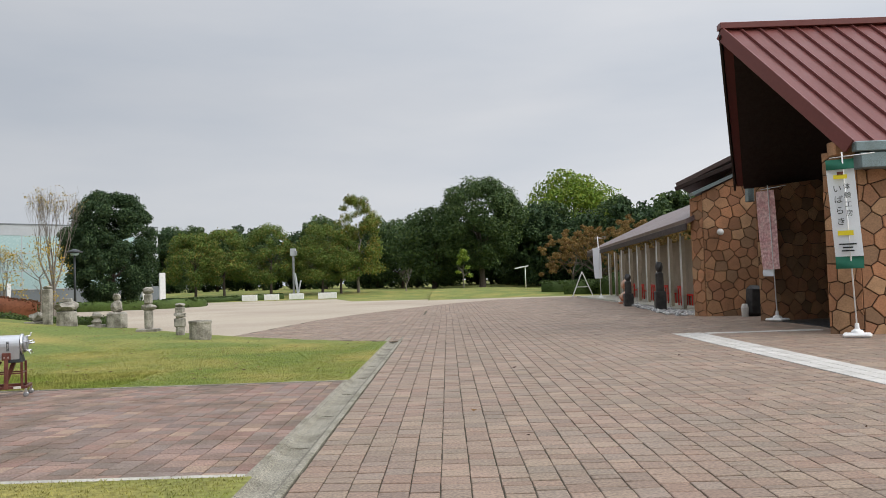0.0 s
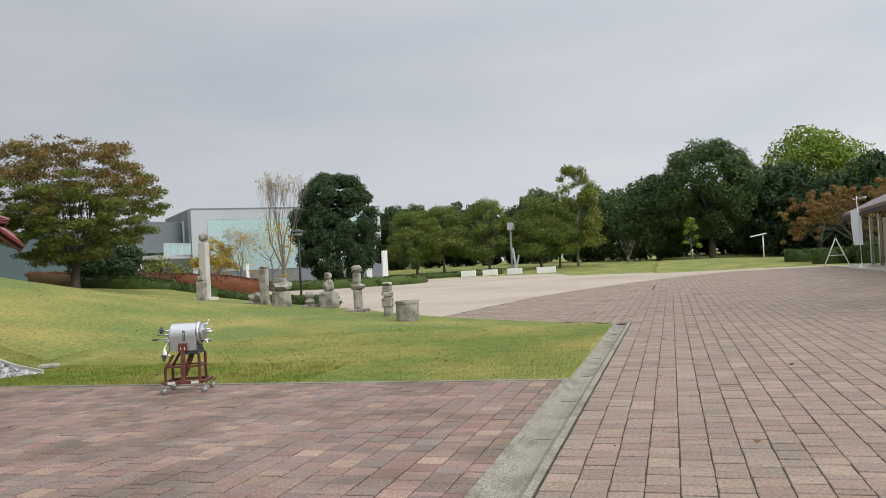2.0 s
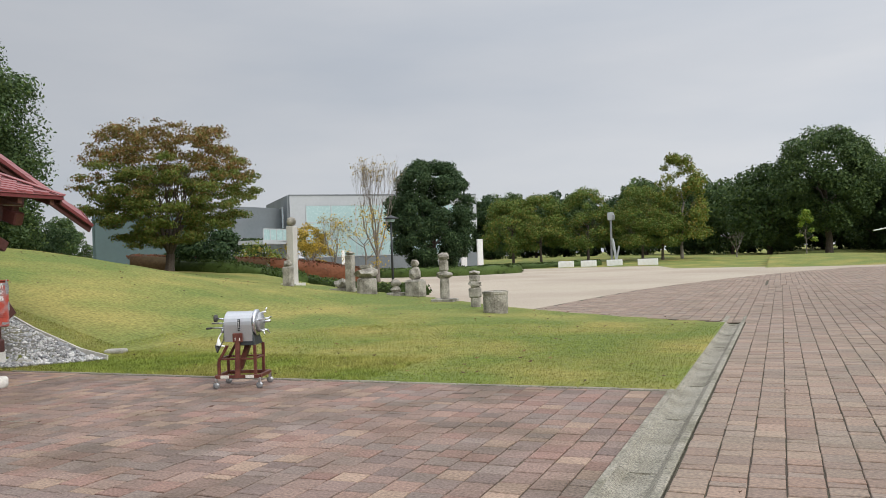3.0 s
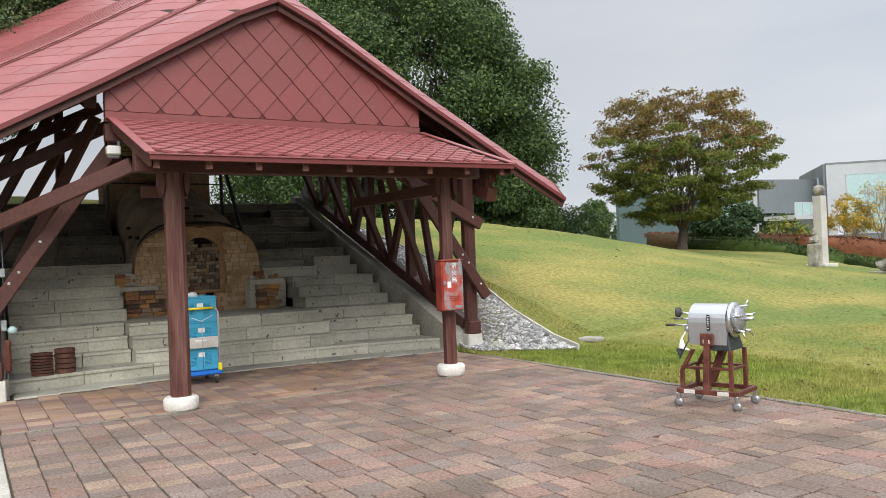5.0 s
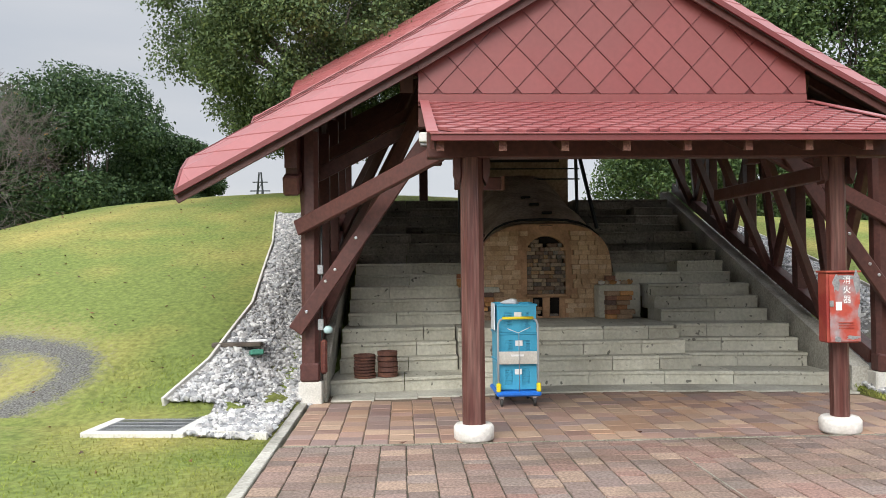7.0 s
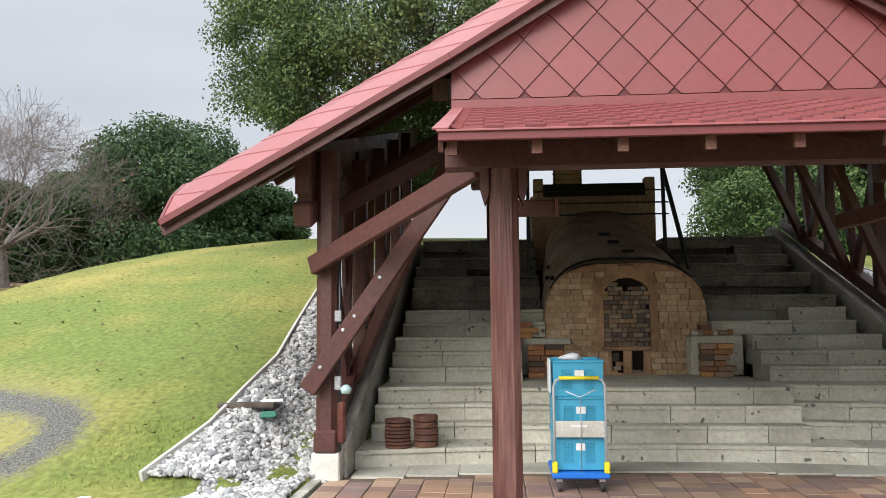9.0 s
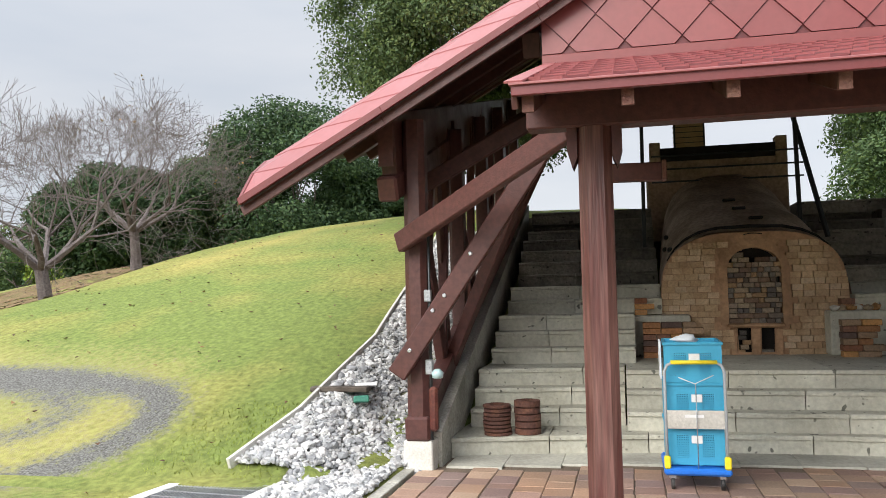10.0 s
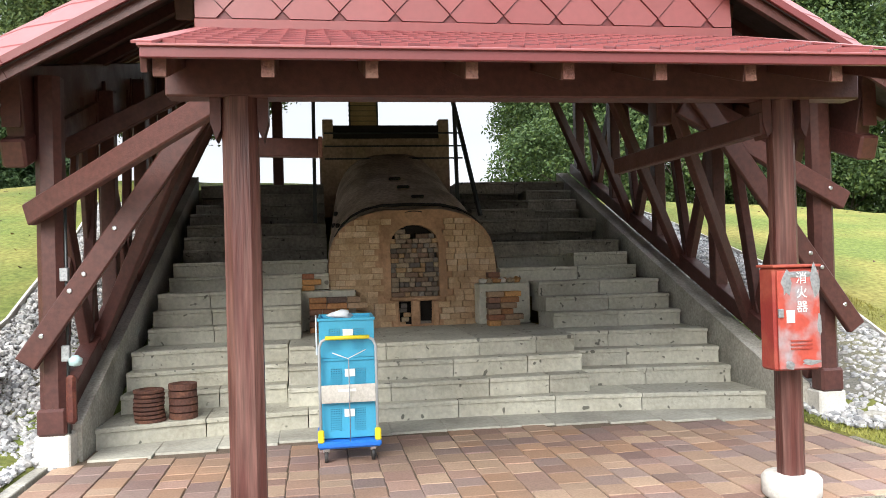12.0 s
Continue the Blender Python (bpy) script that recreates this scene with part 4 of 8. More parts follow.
# main roof: stepped slopes of long shingles in level courses
xs_break = [p[0] for p in ROOF_PTS]
def roof_pt(s, x, side, lift=0.0):
    return (x, RC + side * s, zr(s) + gx_roof(x) + lift)
SMAX = 4.36
def s_at(zz):
    """How far from the ridge the slope stands at the height zz."""
    lo, hi = 0.0, SMAX
    if zz <= zr(SMAX): return SMAX
    if zz >= zr(0): return 0.0
    for _ in range(24):
        m_ = (lo + hi) / 2
        if zr(m_) > zz: lo = m_
        else: hi = m_
    return (lo + hi) / 2
rng = random.Random(21)
DZ = 0.168
for side in (-1, 1):
    roof = thing("roof_slope", "stepped roof slope of salmon-red metal shingles", "")
    roof.parent = shelter
    for c in range(-1, 39):
        za, zb = 2.10 + DZ * c, 2.10 + DZ * (c + 1)
        x = -10.86
        first = True
        while x > -22.19:
            L = (0.42 if c % 2 else 0.84) if first else 0.84
            first = False
            xe = max(-22.2, x - L)
            xs = sorted({x, xe, (x + xe) / 2, *[b_ for b_ in xs_break if xe + 0.03 < b_ < x - 0.03]}, reverse=True)
            sa = [s_at(za - gx_roof(q)) for q in xs]; sb = [s_at(zb - gx_roof(q)) for q in xs]
            if max(a_ - b_ for a_, b_ in zip(sa, sb)) > 0.02:
                v, f = [], []
                for k, xx in enumerate(xs):
                    xx2 = xx - 0.005 if k == 0 else (xx + 0.005 if k == len(xs) - 1 else xx)
                    v += [roof_pt(sa[k], xx2, side, 0.016), roof_pt(sb[k], xx2, side, 0.007), roof_pt(min(SMAX, sa[k] + 0.003), xx2, side, 0.0)]
                for k in range(len(xs) - 1):
                    a_, b_ = 3 * k, 3 * k + 3
                    f += [(a_, b_, b_ + 1, a_ + 1), (a_, a_ + 2, b_ + 2, b_)]
                f.append((0, 1, 2))
                link_mesh("shingle", v, f, M_ROOF, roof)
            x = xe
    # boarding beneath, verge and eave trims
    v, f = [], []
    xsb = xs_break
    ss = [SMAX, 3.2, 2.0, 0.5, 0.0]
    for xx in xsb:
        for s in ss: v.append(roof_pt(s, xx, side, 0.0))
        for s in ss: v.append(roof_pt(s, xx, side, -0.05))
    n = 10
    for k in range(len(xsb) - 1):
        for q in range(4):
            a = k * n + q
            f += [(a, a + 1, a + n + 1, a + n), (a + 5, a + n + 5, a + n + 6, a + 6)]
        f.append((k * n, k * n + n, k * n + n + 5, k * n + 5))
    f.append((0, 5, 6, 7, 8, 9, 4, 3, 2, 1))
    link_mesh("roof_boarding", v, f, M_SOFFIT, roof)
    pts = [roof_pt(s, -10.86, side) for s in (SMAX + 0.01, 3.2, 2.0, 0.5, 0.0)]
    for a, b in zip(pts, pts[1:]):
        beam("verge_trim", (a[0] + 0.012, a[1], a[2] - 0.005), (b[0] + 0.012, b[1], b[2] - 0.005), 0.03, 0.055, M_VERGE, roof, 0.003)
        beam("barge_board", (a[0] - 0.05, a[1], a[2] - 0.075), (b[0] - 0.05, b[1], b[2] - 0.075), 0.03, 0.08, M_WOOD, roof, 0.003)
    for xa, xb in zip(xs_break, xs_break[1:]):
        a, b = roof_pt(SMAX, xa, side), roof_pt(SMAX, xb, side)
        beam("eave_trim", (a[0], a[1] + side * 0.012, a[2] - 0.01), (b[0], b[1] + side * 0.012, b[2] - 0.01), 0.025, 0.05, M_VERGE, roof, 0.002)
for side in (-1, 1):
    seam_ = thing("roof_seam", "pair of thin dark seams where the roof slope steps", ""); seam_.parent = shelter
    for xx in (-11.55, -11.61, -14.95, -15.01):
        pts = [roof_pt(s, xx, side, 0.022) for s in (SMAX, 3.2, 2.0, 0.5, 0.02)]
        for a, b in zip(pts, pts[1:]): beam("step_seam", a, b, 0.012, 0.012, M_SEAM, seam_, 0.0)
roof = thing("ridge", "", ""); roof.parent = shelter
for xa, xb in zip(xs_break, xs_break[1:]):
    beam("ridge_cap", roof_pt(0, xa, 1, 0.035), roof_pt(0, xb, 1, 0.035), 0.16, 0.03, M_ROOF, roof, 0.006)
beam("under_purlin", (-11.3, 7.55, 3.35), (-20.5, 7.55, 6.2), 0.14, 0.2, M_WOOD, roof)
beam("under_purlin", (-11.3, 11.77, 3.35), (-20.5, 11.77, 6.2), 0.14, 0.2, M_WOOD, roof)
x = -11.5
while x > -21.5:
    for side in (-1, 1):
        a, b = roof_pt(4.25, x, side, -0.11), roof_pt(0.05, x, side, -0.11)
        beam("roof_rafter", a, b, 0.07, 0.11, M_WOOD, roof, 0.004)
    x -= 0.75

# side frames
def frame_side(yp, sgn):
    """yp: plane of the frame; sgn: -1 south, +1 north."""
    yo = yp + sgn * 0.0
    px = -11.67
    box("pier", (px - 0.03, yp, 0.10), (0.26, 0.25, 0.27), M_CONC_LIGHT, shelter, 0.012, label="square white concrete pier")
    box("post_shoe", (px + 0.03, yp, 0.33), (0.17, 0.21, 0.2), M_WOOD, shelter, 0.02)
    post("pier_post", px, yp, 0.24, 2.9, 0.185, M_WOOD)
    # doubled purlin and corbel along the eave
    yq = 6.335 if sgn < 0 else 13.08
    beam("eave_purlin", (-11.40, yq, 2.66), (-21.0, yq, 2.66 + 0.25 * 9.6), 0.13, 0.52, M_WOOD, shelter)
    box("purlin_end", (-11.365, yq, 2.70), (0.012, 0.125, 0.44), M_WORN, shelter, 0)
    beam("corbel", (-11.38, yq, 2.29), (-14.2, yq, 2.29 + 0.95), 0.17, 0.21, M_WORN, shelter, 0.02)
    # scissor braces in the front plane
    def fy(y): return YP(y)
    YP = (lambda y: y) if sgn < 0 else (lambda y: 19.33 - y)
    m, L = span((px + 0.13, YP(6.38), 1.86), (-10.6 if sgn < 0 else px + 0.13, YP(7.86), 2.53 if sgn < 0 else 2.68))
    box("brace", (0, 0, 0), (L, 0.08, 0.165), M_WORN, shelter, 0.01, m)
    m, L = span((px + 0.19, YP(6.36), 0.78), (px + 0.19, YP(7.78), 2.82))
    box("brace", (0, 0, 0), (L, 0.07, 0.16), M_WOOD, shelter, 0.01, m)
    for (by, bz) in ((6.54, 1.97), (6.48, 0.98), (6.68, 1.30), (6.78, 1.42), (7.0, 1.75)):
        bm = bmesh.new(); add_lathe(bm, [(0.0, 0), (0.018, 0.0), (0.018, 0.008), (0.012, 0.012)], 8, (0, 0, 0), Matrix.Translation((px + 0.225 if bz < 1.85 else px + 0.172, YP(by), bz)) @ Matrix.Rotation(radians(90), 4, 'Y'))
        part("bolt", bm, M_STEEL, shelter)
    # lower chord on the cheek wall and the lattice above it
    yc = yp + (-0.02 if sgn < 0 else 0.0)
    beam("lower_chord", (-11.8, yc, 0.38), (-18.35, yc, 2.93), 0.15, 0.17, M_WOOD, shelter)
    def low(x): return 0.38 + (-11.8 - x) * 0.3893
    def up(x): return 2.55 + (-11.4 - x) * 0.3
    nodes = [-12.75, -14.25, -15.75, -17.3]
    for k, xn in enumerate(nodes):
        for dx in (-0.72, 0.72):
            beam("strut", (xn, yc + sgn * 0.03, low(xn) + 0.05), (xn + dx, yc + sgn * 0.12, up(xn + dx)), 0.09, 0.14, M_WOOD, shelter)
        beam("strut", (xn - 0.1, yc - sgn * 0.02, low(xn)), (xn + 0.55, yc - sgn * 1.25, zr(3.0) + gx_roof(xn) - 0.3), 0.08, 0.13, M_WOOD, shelter)
        beam("cross_tie", (xn + 0.35, yc + sgn * 0.1, up(xn) - 0.5), (xn + 0.35, yc - sgn * 1.55, up(xn) + 0.35), 0.08, 0.15, M_WOOD, shelter)
        for dx in ((-0.35, 0.6) if sgn < 0 else ()):
            beam("strut", (xn + dx, yc + sgn * 0.06, low(xn + dx)), (xn + dx * 0.4 + 0.4 * math.sin(9 * dx + 2 * k), yc + sgn * 0.1, up(xn + dx * 0.5)), 0.05, 0.11, M_WOOD, shelter)
        post_z = low(xn - 0.72)
        box("hanger", (xn - 0.75, yc, (post_z + up(xn - 0.75)) / 2), (0.15, 0.14, up(xn - 0.75) - post_z), M_WOOD, shelter, 0.01)
frame_side(6.50, -1)
frame_side(12.80, 1)
for x in (-13.2, -16.2, -19.2):
    beam("collar_beam", (x, 7.5, zr(2.1) + gx_roof(x) - 0.25), (x, 11.82, zr(2.1) + gx_roof(x) - 0.25), 0.13, 0.2, M_WOOD, shelter)
box("rear_post", (-18.3, 7.9, 4.1), (0.16, 0.16, 3.0), M_WOOD, shelter, 0.01)
for yy in (7.86, 11.4):
    box("gable_post", (-11.75, yy, 2.95), (0.14, 0.14, 0.8), M_WOOD, shelter, 0.01)
beam("gable_beam", (-11.12, 7.66, 2.95), (-11.12, 11.66, 2.95), 0.12, 0.2, M_WOOD, shelter)

# ---- the climbing kiln ----
kiln = thing("climbing_kiln", "brick-fronted climbing kiln with a sooty domed shell and bricked-up mouth", "kiln")
KX, KY, KF = -15.0, 9.62, 0.66
def kiln_half(z):
    """Half width of the front at a height above the kiln floor."""
    t = max(0.0, min(1.0, z / 1.42))
    if t < 0.28: return 0.95 + 0.08 * math.sin(t / 0.28 * math.pi / 2)
    a = (t - 0.28) / 0.72
    return 1.03 * max(0.0, 1 - a ** 4.2) ** 0.42
def dome(x, a):
    """Shell section at x (behind the front), a from 0 to pi."""
    d = (KX - x)
    r = 1.065 - 0.055 * d; h = 1.43 + 0.03 * d; base = KF + 0.34 * d; e = min(1.0, d / 2.2)
    c, s = math.cos(a), math.sin(a)
    cc = math.copysign(abs(c) ** (0.64 + 0.08 * e), c)
    return (x, KY + r * cc, base + h * s ** (0.52 + 0.12 * e))
v, f = [], []
N = 20
xs = [KX + 0.02 - k * 0.22 for k in range(14)]
for x in xs:
    for k in range(N + 1):
        a = math.pi * k / N
        p = dome(x, a)
        w = 0.03 * noise.noise(Vector(p) * 2.0)
        v.append((p[0], p[1] + w, p[2] + w))
for j in range(len(xs) - 1):
    for k in range(N):
        a = j * (N + 1) + k
        f.append((a, a + 1, a + N + 2, a + N + 1))
f.append(tuple((len(xs) - 1) * (N + 1) + k for k in range(N + 1)))
link_mesh("shell", v, f, M_SHELL, kiln, smooth=True)
# rim behind the front: black tube, the dark of a crack put into its colour
pts = [dome(KX - 0.12, math.pi * k / 16) for k in range(17)]
tube("rim_crack", [(p[0] + 0.02, p[1], p[2] + 0.01) for p in pts[3:14]], [0.008 + 0.014 * math.sin(math.pi * k / 10) for k in range(11)], M_SOOT_HOLE, kiln, 6)
# front face slab of clay, bricks on it
def front_pt(y, z, off):
    """The front bulges gently."""
    b = 0.16 * (1 - (abs(y - KY) / 1.1) ** 2)
    return (KX + b + off, y, z)
ARCH_W, ARCH_Z = 0.29, 0.72
def in_mouth(y, z):
    dy = abs(y - KY)
    if 0.36 <= z <= 0.98 and dy < ARCH_W: return True
    return z > 0.98 and (dy / ARCH_W) ** 2 + ((z - 0.98) / 0.24) ** 2 < 1
v, f = [], []
def in_hole(y, z): return in_mouth(y, z) or (0.03 < z < 0.29 and 0.055 < abs(y - KY) < 0.20)
NR, NC = 46, 72
for j in range(NR + 1):
    hw = kiln_half(1.40 * j / NR)
    for k in range(NC + 1):
        v.append(front_pt(KY + hw * (2 * k / NC - 1), KF + 1.40 * j / NR, -0.03))
for j in range(NR):
    hw = kiln_half(1.40 * (j + 0.5) / NR)
    for k in range(NC):
        if not in_hole(KY + hw * (2 * (k + 0.5) / NC - 1), 1.40 * (j + 0.5) / NR):
            a = j * (NC + 1) + k; f.append((a, a + 1, a + NC + 2, a + NC + 1))
link_mesh("front_render", v, f, M_CLAY, kiln, smooth=True)
rng = random.Random(33)
BH = 0.072
r = 0
z = 0.0
while z < 1.36:
    hw = min(kiln_half(z + BH), kiln_half(z)) - 0.004
    y = KY - hw - (0.07 if r % 2 else 0.0)
    while y < KY + hw:
        L = rng.choice((0.13, 0.15, 0.12))
        ya, yb = max(y, KY - hw), min(y + L, KY + hw)
        ym = (ya + yb) / 2; dy = abs(ym - KY)
        zc = z + BH / 2
        collar = (dy < 0.41 and 0.30 < zc < 0.98) or (zc >= 0.98 and (dy / 0.42) ** 2 + ((zc - 0.98) / 0.36) ** 2 < 1) or dy < 0.30
        if yb - ya > 0.04 and not collar and z < 1.25 + 0.02 * math.cos(5 * dy):
            g = 0.003
            o = rng.uniform(0.0, 0.006)
            q = [(ya + g, z + g), (yb - g, z + g), (yb - g, z + BH - g), (ya + g, z + BH - g)]
            vv = [front_pt(a, KF + b, 0.008 + o) for a, b in q] + [front_pt(a, KF + b, -0.04) for a, b in q]
            link_mesh("brick", vv, [(0, 1, 2, 3), (0, 4, 5, 1), (1, 5, 6, 2), (2, 6, 7, 3), (3, 7, 4, 0)], M_FIREBRICK, kiln)
        y += L
    z += BH; r += 1
# clay collar round the mouth
v, f = [], []
NA = 14
outl = []
for k in range(NA + 1):
    a = math.pi * k / NA
    outl.append((math.cos(a), math.sin(a)))
prof_in = [(ARCH_W, 0.34)] + [(ARCH_W * c, 0.98 + 0.24 * s) for c, s in outl] + [(-ARCH_W, 0.34)]
prof_out = [(0.38, 0.34)] + [(0.38 * c, 0.98 + 0.33 * s) for c, s in outl] + [(-0.38, 0.34)]
for (a, b), (c, d) in zip(prof_in, prof_out):
    v += [front_pt(KY + a, KF + b, 0.012), front_pt(KY + c, KF + d, 0.016), front_pt(KY + a, KF + b, -0.16)]
for k in range(len(prof_in) - 1):
    a, b = 3 * k, 3 * k + 3
    f += [(a, a + 1, b + 1, b), (a, b, b + 2, a + 2)]
link_mesh("mouth_collar", v, f, M_CLAY, kiln)
box("sill", (KX + 0.13, KY, KF + 0.335), (0.1, 0.62, 0.035), M_CLAY, kiln, 0.008)
for k, (yy, w) in enumerate(((0.0, 0.095), (-0.245, 0.08), (0.245, 0.08))): box("mouth_pier", (KX + 0.10, KY + yy, KF + 0.15), (0.11, w, 0.30), M_CLAY, kiln, 0.01)
# black plate behind the openings, the dark of the inside put into its colour
box("firing_hole", (KX - 0.03, KY, KF + 0.62), (0.02, 0.66, 1.22), M_SOOT_HOLE, kiln, 0)
z = 0.36
while z < 1.20:
    y = KY - ARCH_W
    while y < KY + ARCH_W - 0.02:
        L = rng.choice((0.06, 0.10, 0.07, 0.13, 0.16)); L = min(L, KY + ARCH_W - y)
        h = rng.choice((0.05, 0.058))
        ym = y + L / 2
        if in_mouth(ym, z + 0.06) and not ((z > 1.10 and rng.random() < 0.35) or rng.random() < 0.015):
            box("door_brick", (KX + 0.10 + rng.uniform(-0.02, 0.02), ym, KF + z + 0.027), (0.1, L - 0.006, 0.054), M_DOORBRICK, kiln, 0.004)
        y += L
    z += 0.058
for k in range(5):
    box("door_brick", (KX + 0.06, KY - 0.13 + rng.uniform(-0.03, 0.03), KF + 0.03 + 0.055 * k), (0.08, 0.09 + rng.uniform(-0.02, 0.02), 0.05), M_DOORBRICK, kiln, 0.004)
box("door_brick", (KX + 0.06, KY + 0.12, KF + 0.03), (0.08, 0.13, 0.06), M_DOORBRICK, kiln, 0.004)
# crown mark, spy holes, slots as black blocks with their dark in the colour
tube("crown_loop", [front_pt(KY - 0.1 + 0.02 * k, KF + 1.37 + 0.012 * math.sin(math.pi * k / 10), 0.02) for k in range(11)], 0.006, M_SOOT_HOLE, kiln, 5)
for xx, yy in ((-15.9, 9.62), (-15.45, 9.75), (-16.3, 9.55)):
    z0 = dome(xx, math.pi / 2)[2]
    box("spy_hole_cover", (xx, yy, z0 + 0.01), (0.07, 0.16, 0.04), M_SOOT_HOLE, kiln, 0.01)
for k, (xx, a) in enumerate(((-15.35, 2.45), (-15.8, 2.6), (-16.2, 2.55))):
    p = dome(xx, a); box("side_slot", (p[0], p[1] - 0.01, p[2]), (0.16, 0.05, 0.05), M_SOOT_HOLE, kiln, 0.01)
# rear chamber and its stepped brick wall
box("rear_wall", (-18.0, 9.56, 2.75), (0.5, 2.02, 1.24), M_SHELL, kiln, 0.02)
# Black strip across the top, between the rear pillars.
box("rear_lintel", (-17.80, 9.58, 3.46), (0.16, 1.66, 0.20), M_SOOT_HOLE, kiln, 0.0)
for s in (-1, 1): box("rear_pillar", (-17.8, 9.58 + s * 0.90, 3.45), (0.22, 0.16, 0.40), M_SHELL, kiln, 0.01)
for zz in (3.03, 3.22, 3.42):
    tube("iron_bar", [(-17.6, 8.62, zz), (-17.6, 10.75, zz)], 0.014, M_DARK, kiln, 6)
for (a, b) in (((-16.5, 8.45, 1.2), (-16.5, 8.47, 3.75)), ((-16.5, 10.46, 2.1), (-16.5, 10.44, 3.75)), ((-16.2, 10.72, 2.05), (-16.8, 10.46, 3.85))):
    beam("iron_post", a, b, 0.05, 0.05, M_DARK, kiln, 0.004)
chimney = thing("chimney", "square pale brick chimney stack with iron bands behind the kiln", "chimney")
box("flue", (-21.3, 9.44, 4.3), (0.55, 0.52, 2.6), M_FIREBRICK, chimney, 0.01)
for k in range(18): box("band", (-21.3, 9.44, 3.6 + 0.1 * k), (0.57, 0.54, 0.012), M_DARK, chimney, 0)
for s in (-1, 1): box("band_post", (-21.0, 9.44 + s * 0.27, 4.3), (0.03, 0.03, 2.6), M_DARK, chimney, 0)

# brick stacks beside the kiln
def brick_stack(name, y0, n, rows, x0, z0, label):
    t = thing(name, label, "bricks")
    rg = random.Random(int(y0 * 10))
    for r_ in range(rows):
        y = y0
        for k in range(n):
            L = rg.choice((0.15, 0.2, 0.23))
            if r_ == rows - 1 and rg.random() < 0.4: y += L; continue
            box("brick", (x0 + rg.uniform(-0.02, 0.02), y + L / 2, z0 + 0.033 + r_ * 0.067), (0.14, L - 0.008, 0.062), M_STACK, t, 0.004)
            y += L
    return t
box("block_bench", (-14.85, 8.57, KF + 0.24), (0.35, 0.66, 0.46), M_OYA, kiln, 0.012)
box("block_bench", (-14.80, 10.66, KF + 0.25), (0.36, 0.62, 0.48), M_OYA, kiln, 0.012)
brick_stack("brick_stack", 8.36, 3, 6, -14.52, KF, "low stack of scorched and orange bricks beside the kiln mouth")
brick_stack("brick_stack", 10.42, 2, 6, -14.52, KF, "low stack of orange and grey bricks beside the kiln mouth")
brick_stack("brick_stack", 10.50, 1, 2, -14.85, KF + 0.49, "small pile of broken bricks on a tuff block")
for k in range(6):
    bm = bmesh.new(); rock(bm, (0, 0, 0.03), (0.05 + 0.008 * (k % 3), 0.06, 0.035 + 0.01 * (k % 2)), k * 2.3, 1, 0.5)
    o = tagged(part("broken_brick", bm, (M_CHALK, M_DOORBRICK, M_STACK)[k % 3]), "broken piece of brick lying on a tuff block", "brick fragment", "fragments beside the kiln"); o.matrix_basis = pose(-14.74 - 0.05 * (k % 2), 10.42 + 0.085 * k, KF + 0.49)
brick_stack("brick_stack", 8.28, 1, 3, -14.85, KF + 0.47, "small pile of red-brown bricks on a tuff block")

# ---- things beneath the shelter ----
def crate_cart(x, y, rz):
    t = thing("platform_trolley", "blue folding platform trolley with a pale handle and yellow corner guards", "hand truck", (x, y, 0), rz)
    box("deck", (0, 0, 0.135), (0.62, 0.46, 0.05), M_BLUED, t, 0.015)
    for sx in (-1, 1):
        for sy in (-1, 1):
            box("caster_fork", (sx * 0.23, sy * 0.17, 0.10), (0.05, 0.05, 0.05), M_STEEL, t, 0.005)
            lathe("wheel", [(0.03, -0.014), (0.045, -0.012), (0.045, 0.012), (0.03, 0.014)], M_BLACK, t, 14, m=Matrix.Translation((sx * 0.23, sy * 0.17, 0.045)) @ Matrix.Rotation(radians(90), 4, 'X'))
    pts = [(0.27, -0.205, 0.15), (0.27, -0.205, 0.84), (0.27, -0.185, 0.885), (0.27, -0.14, 0.905), (0.27, 0.14, 0.905), (0.27, 0.185, 0.885), (0.27, 0.205, 0.84), (0.27, 0.205, 0.15)]
    tube("handle", pts, 0.011, M_PANEL, t, 8)
    tube("handle_grip", [(0.27, -0.16, 0.905), (0.27, 0.16, 0.905)], 0.015, M_YELLOW, t, 8)
    box("handle_plate", (0.275, 0, 0.50), (0.008, 0.39, 0.13), M_CONC_LIGHT, t, 0.002)
    box("plate_label", (0.281, -0.01, 0.525), (0.003, 0.13, 0.02), M_WHITE, t, 0)
    for s in (-1, 1): box("corner_guard", (0.285, s * 0.205, 0.20), (0.05, 0.045, 0.09), M_YELLOW, t, 0.01)
    tube("elastic_cord", [(0.29, -0.11, 0.80), (0.295, 0.0, 0.755), (0.29, 0.13, 0.815)], 0.004, M_WHITE, t, 5)
    tube("elastic_cord", [(0.295, 0.005, 0.755), (0.298, 0.005, 0.12)], 0.004, M_GREY, t, 5)
    return t
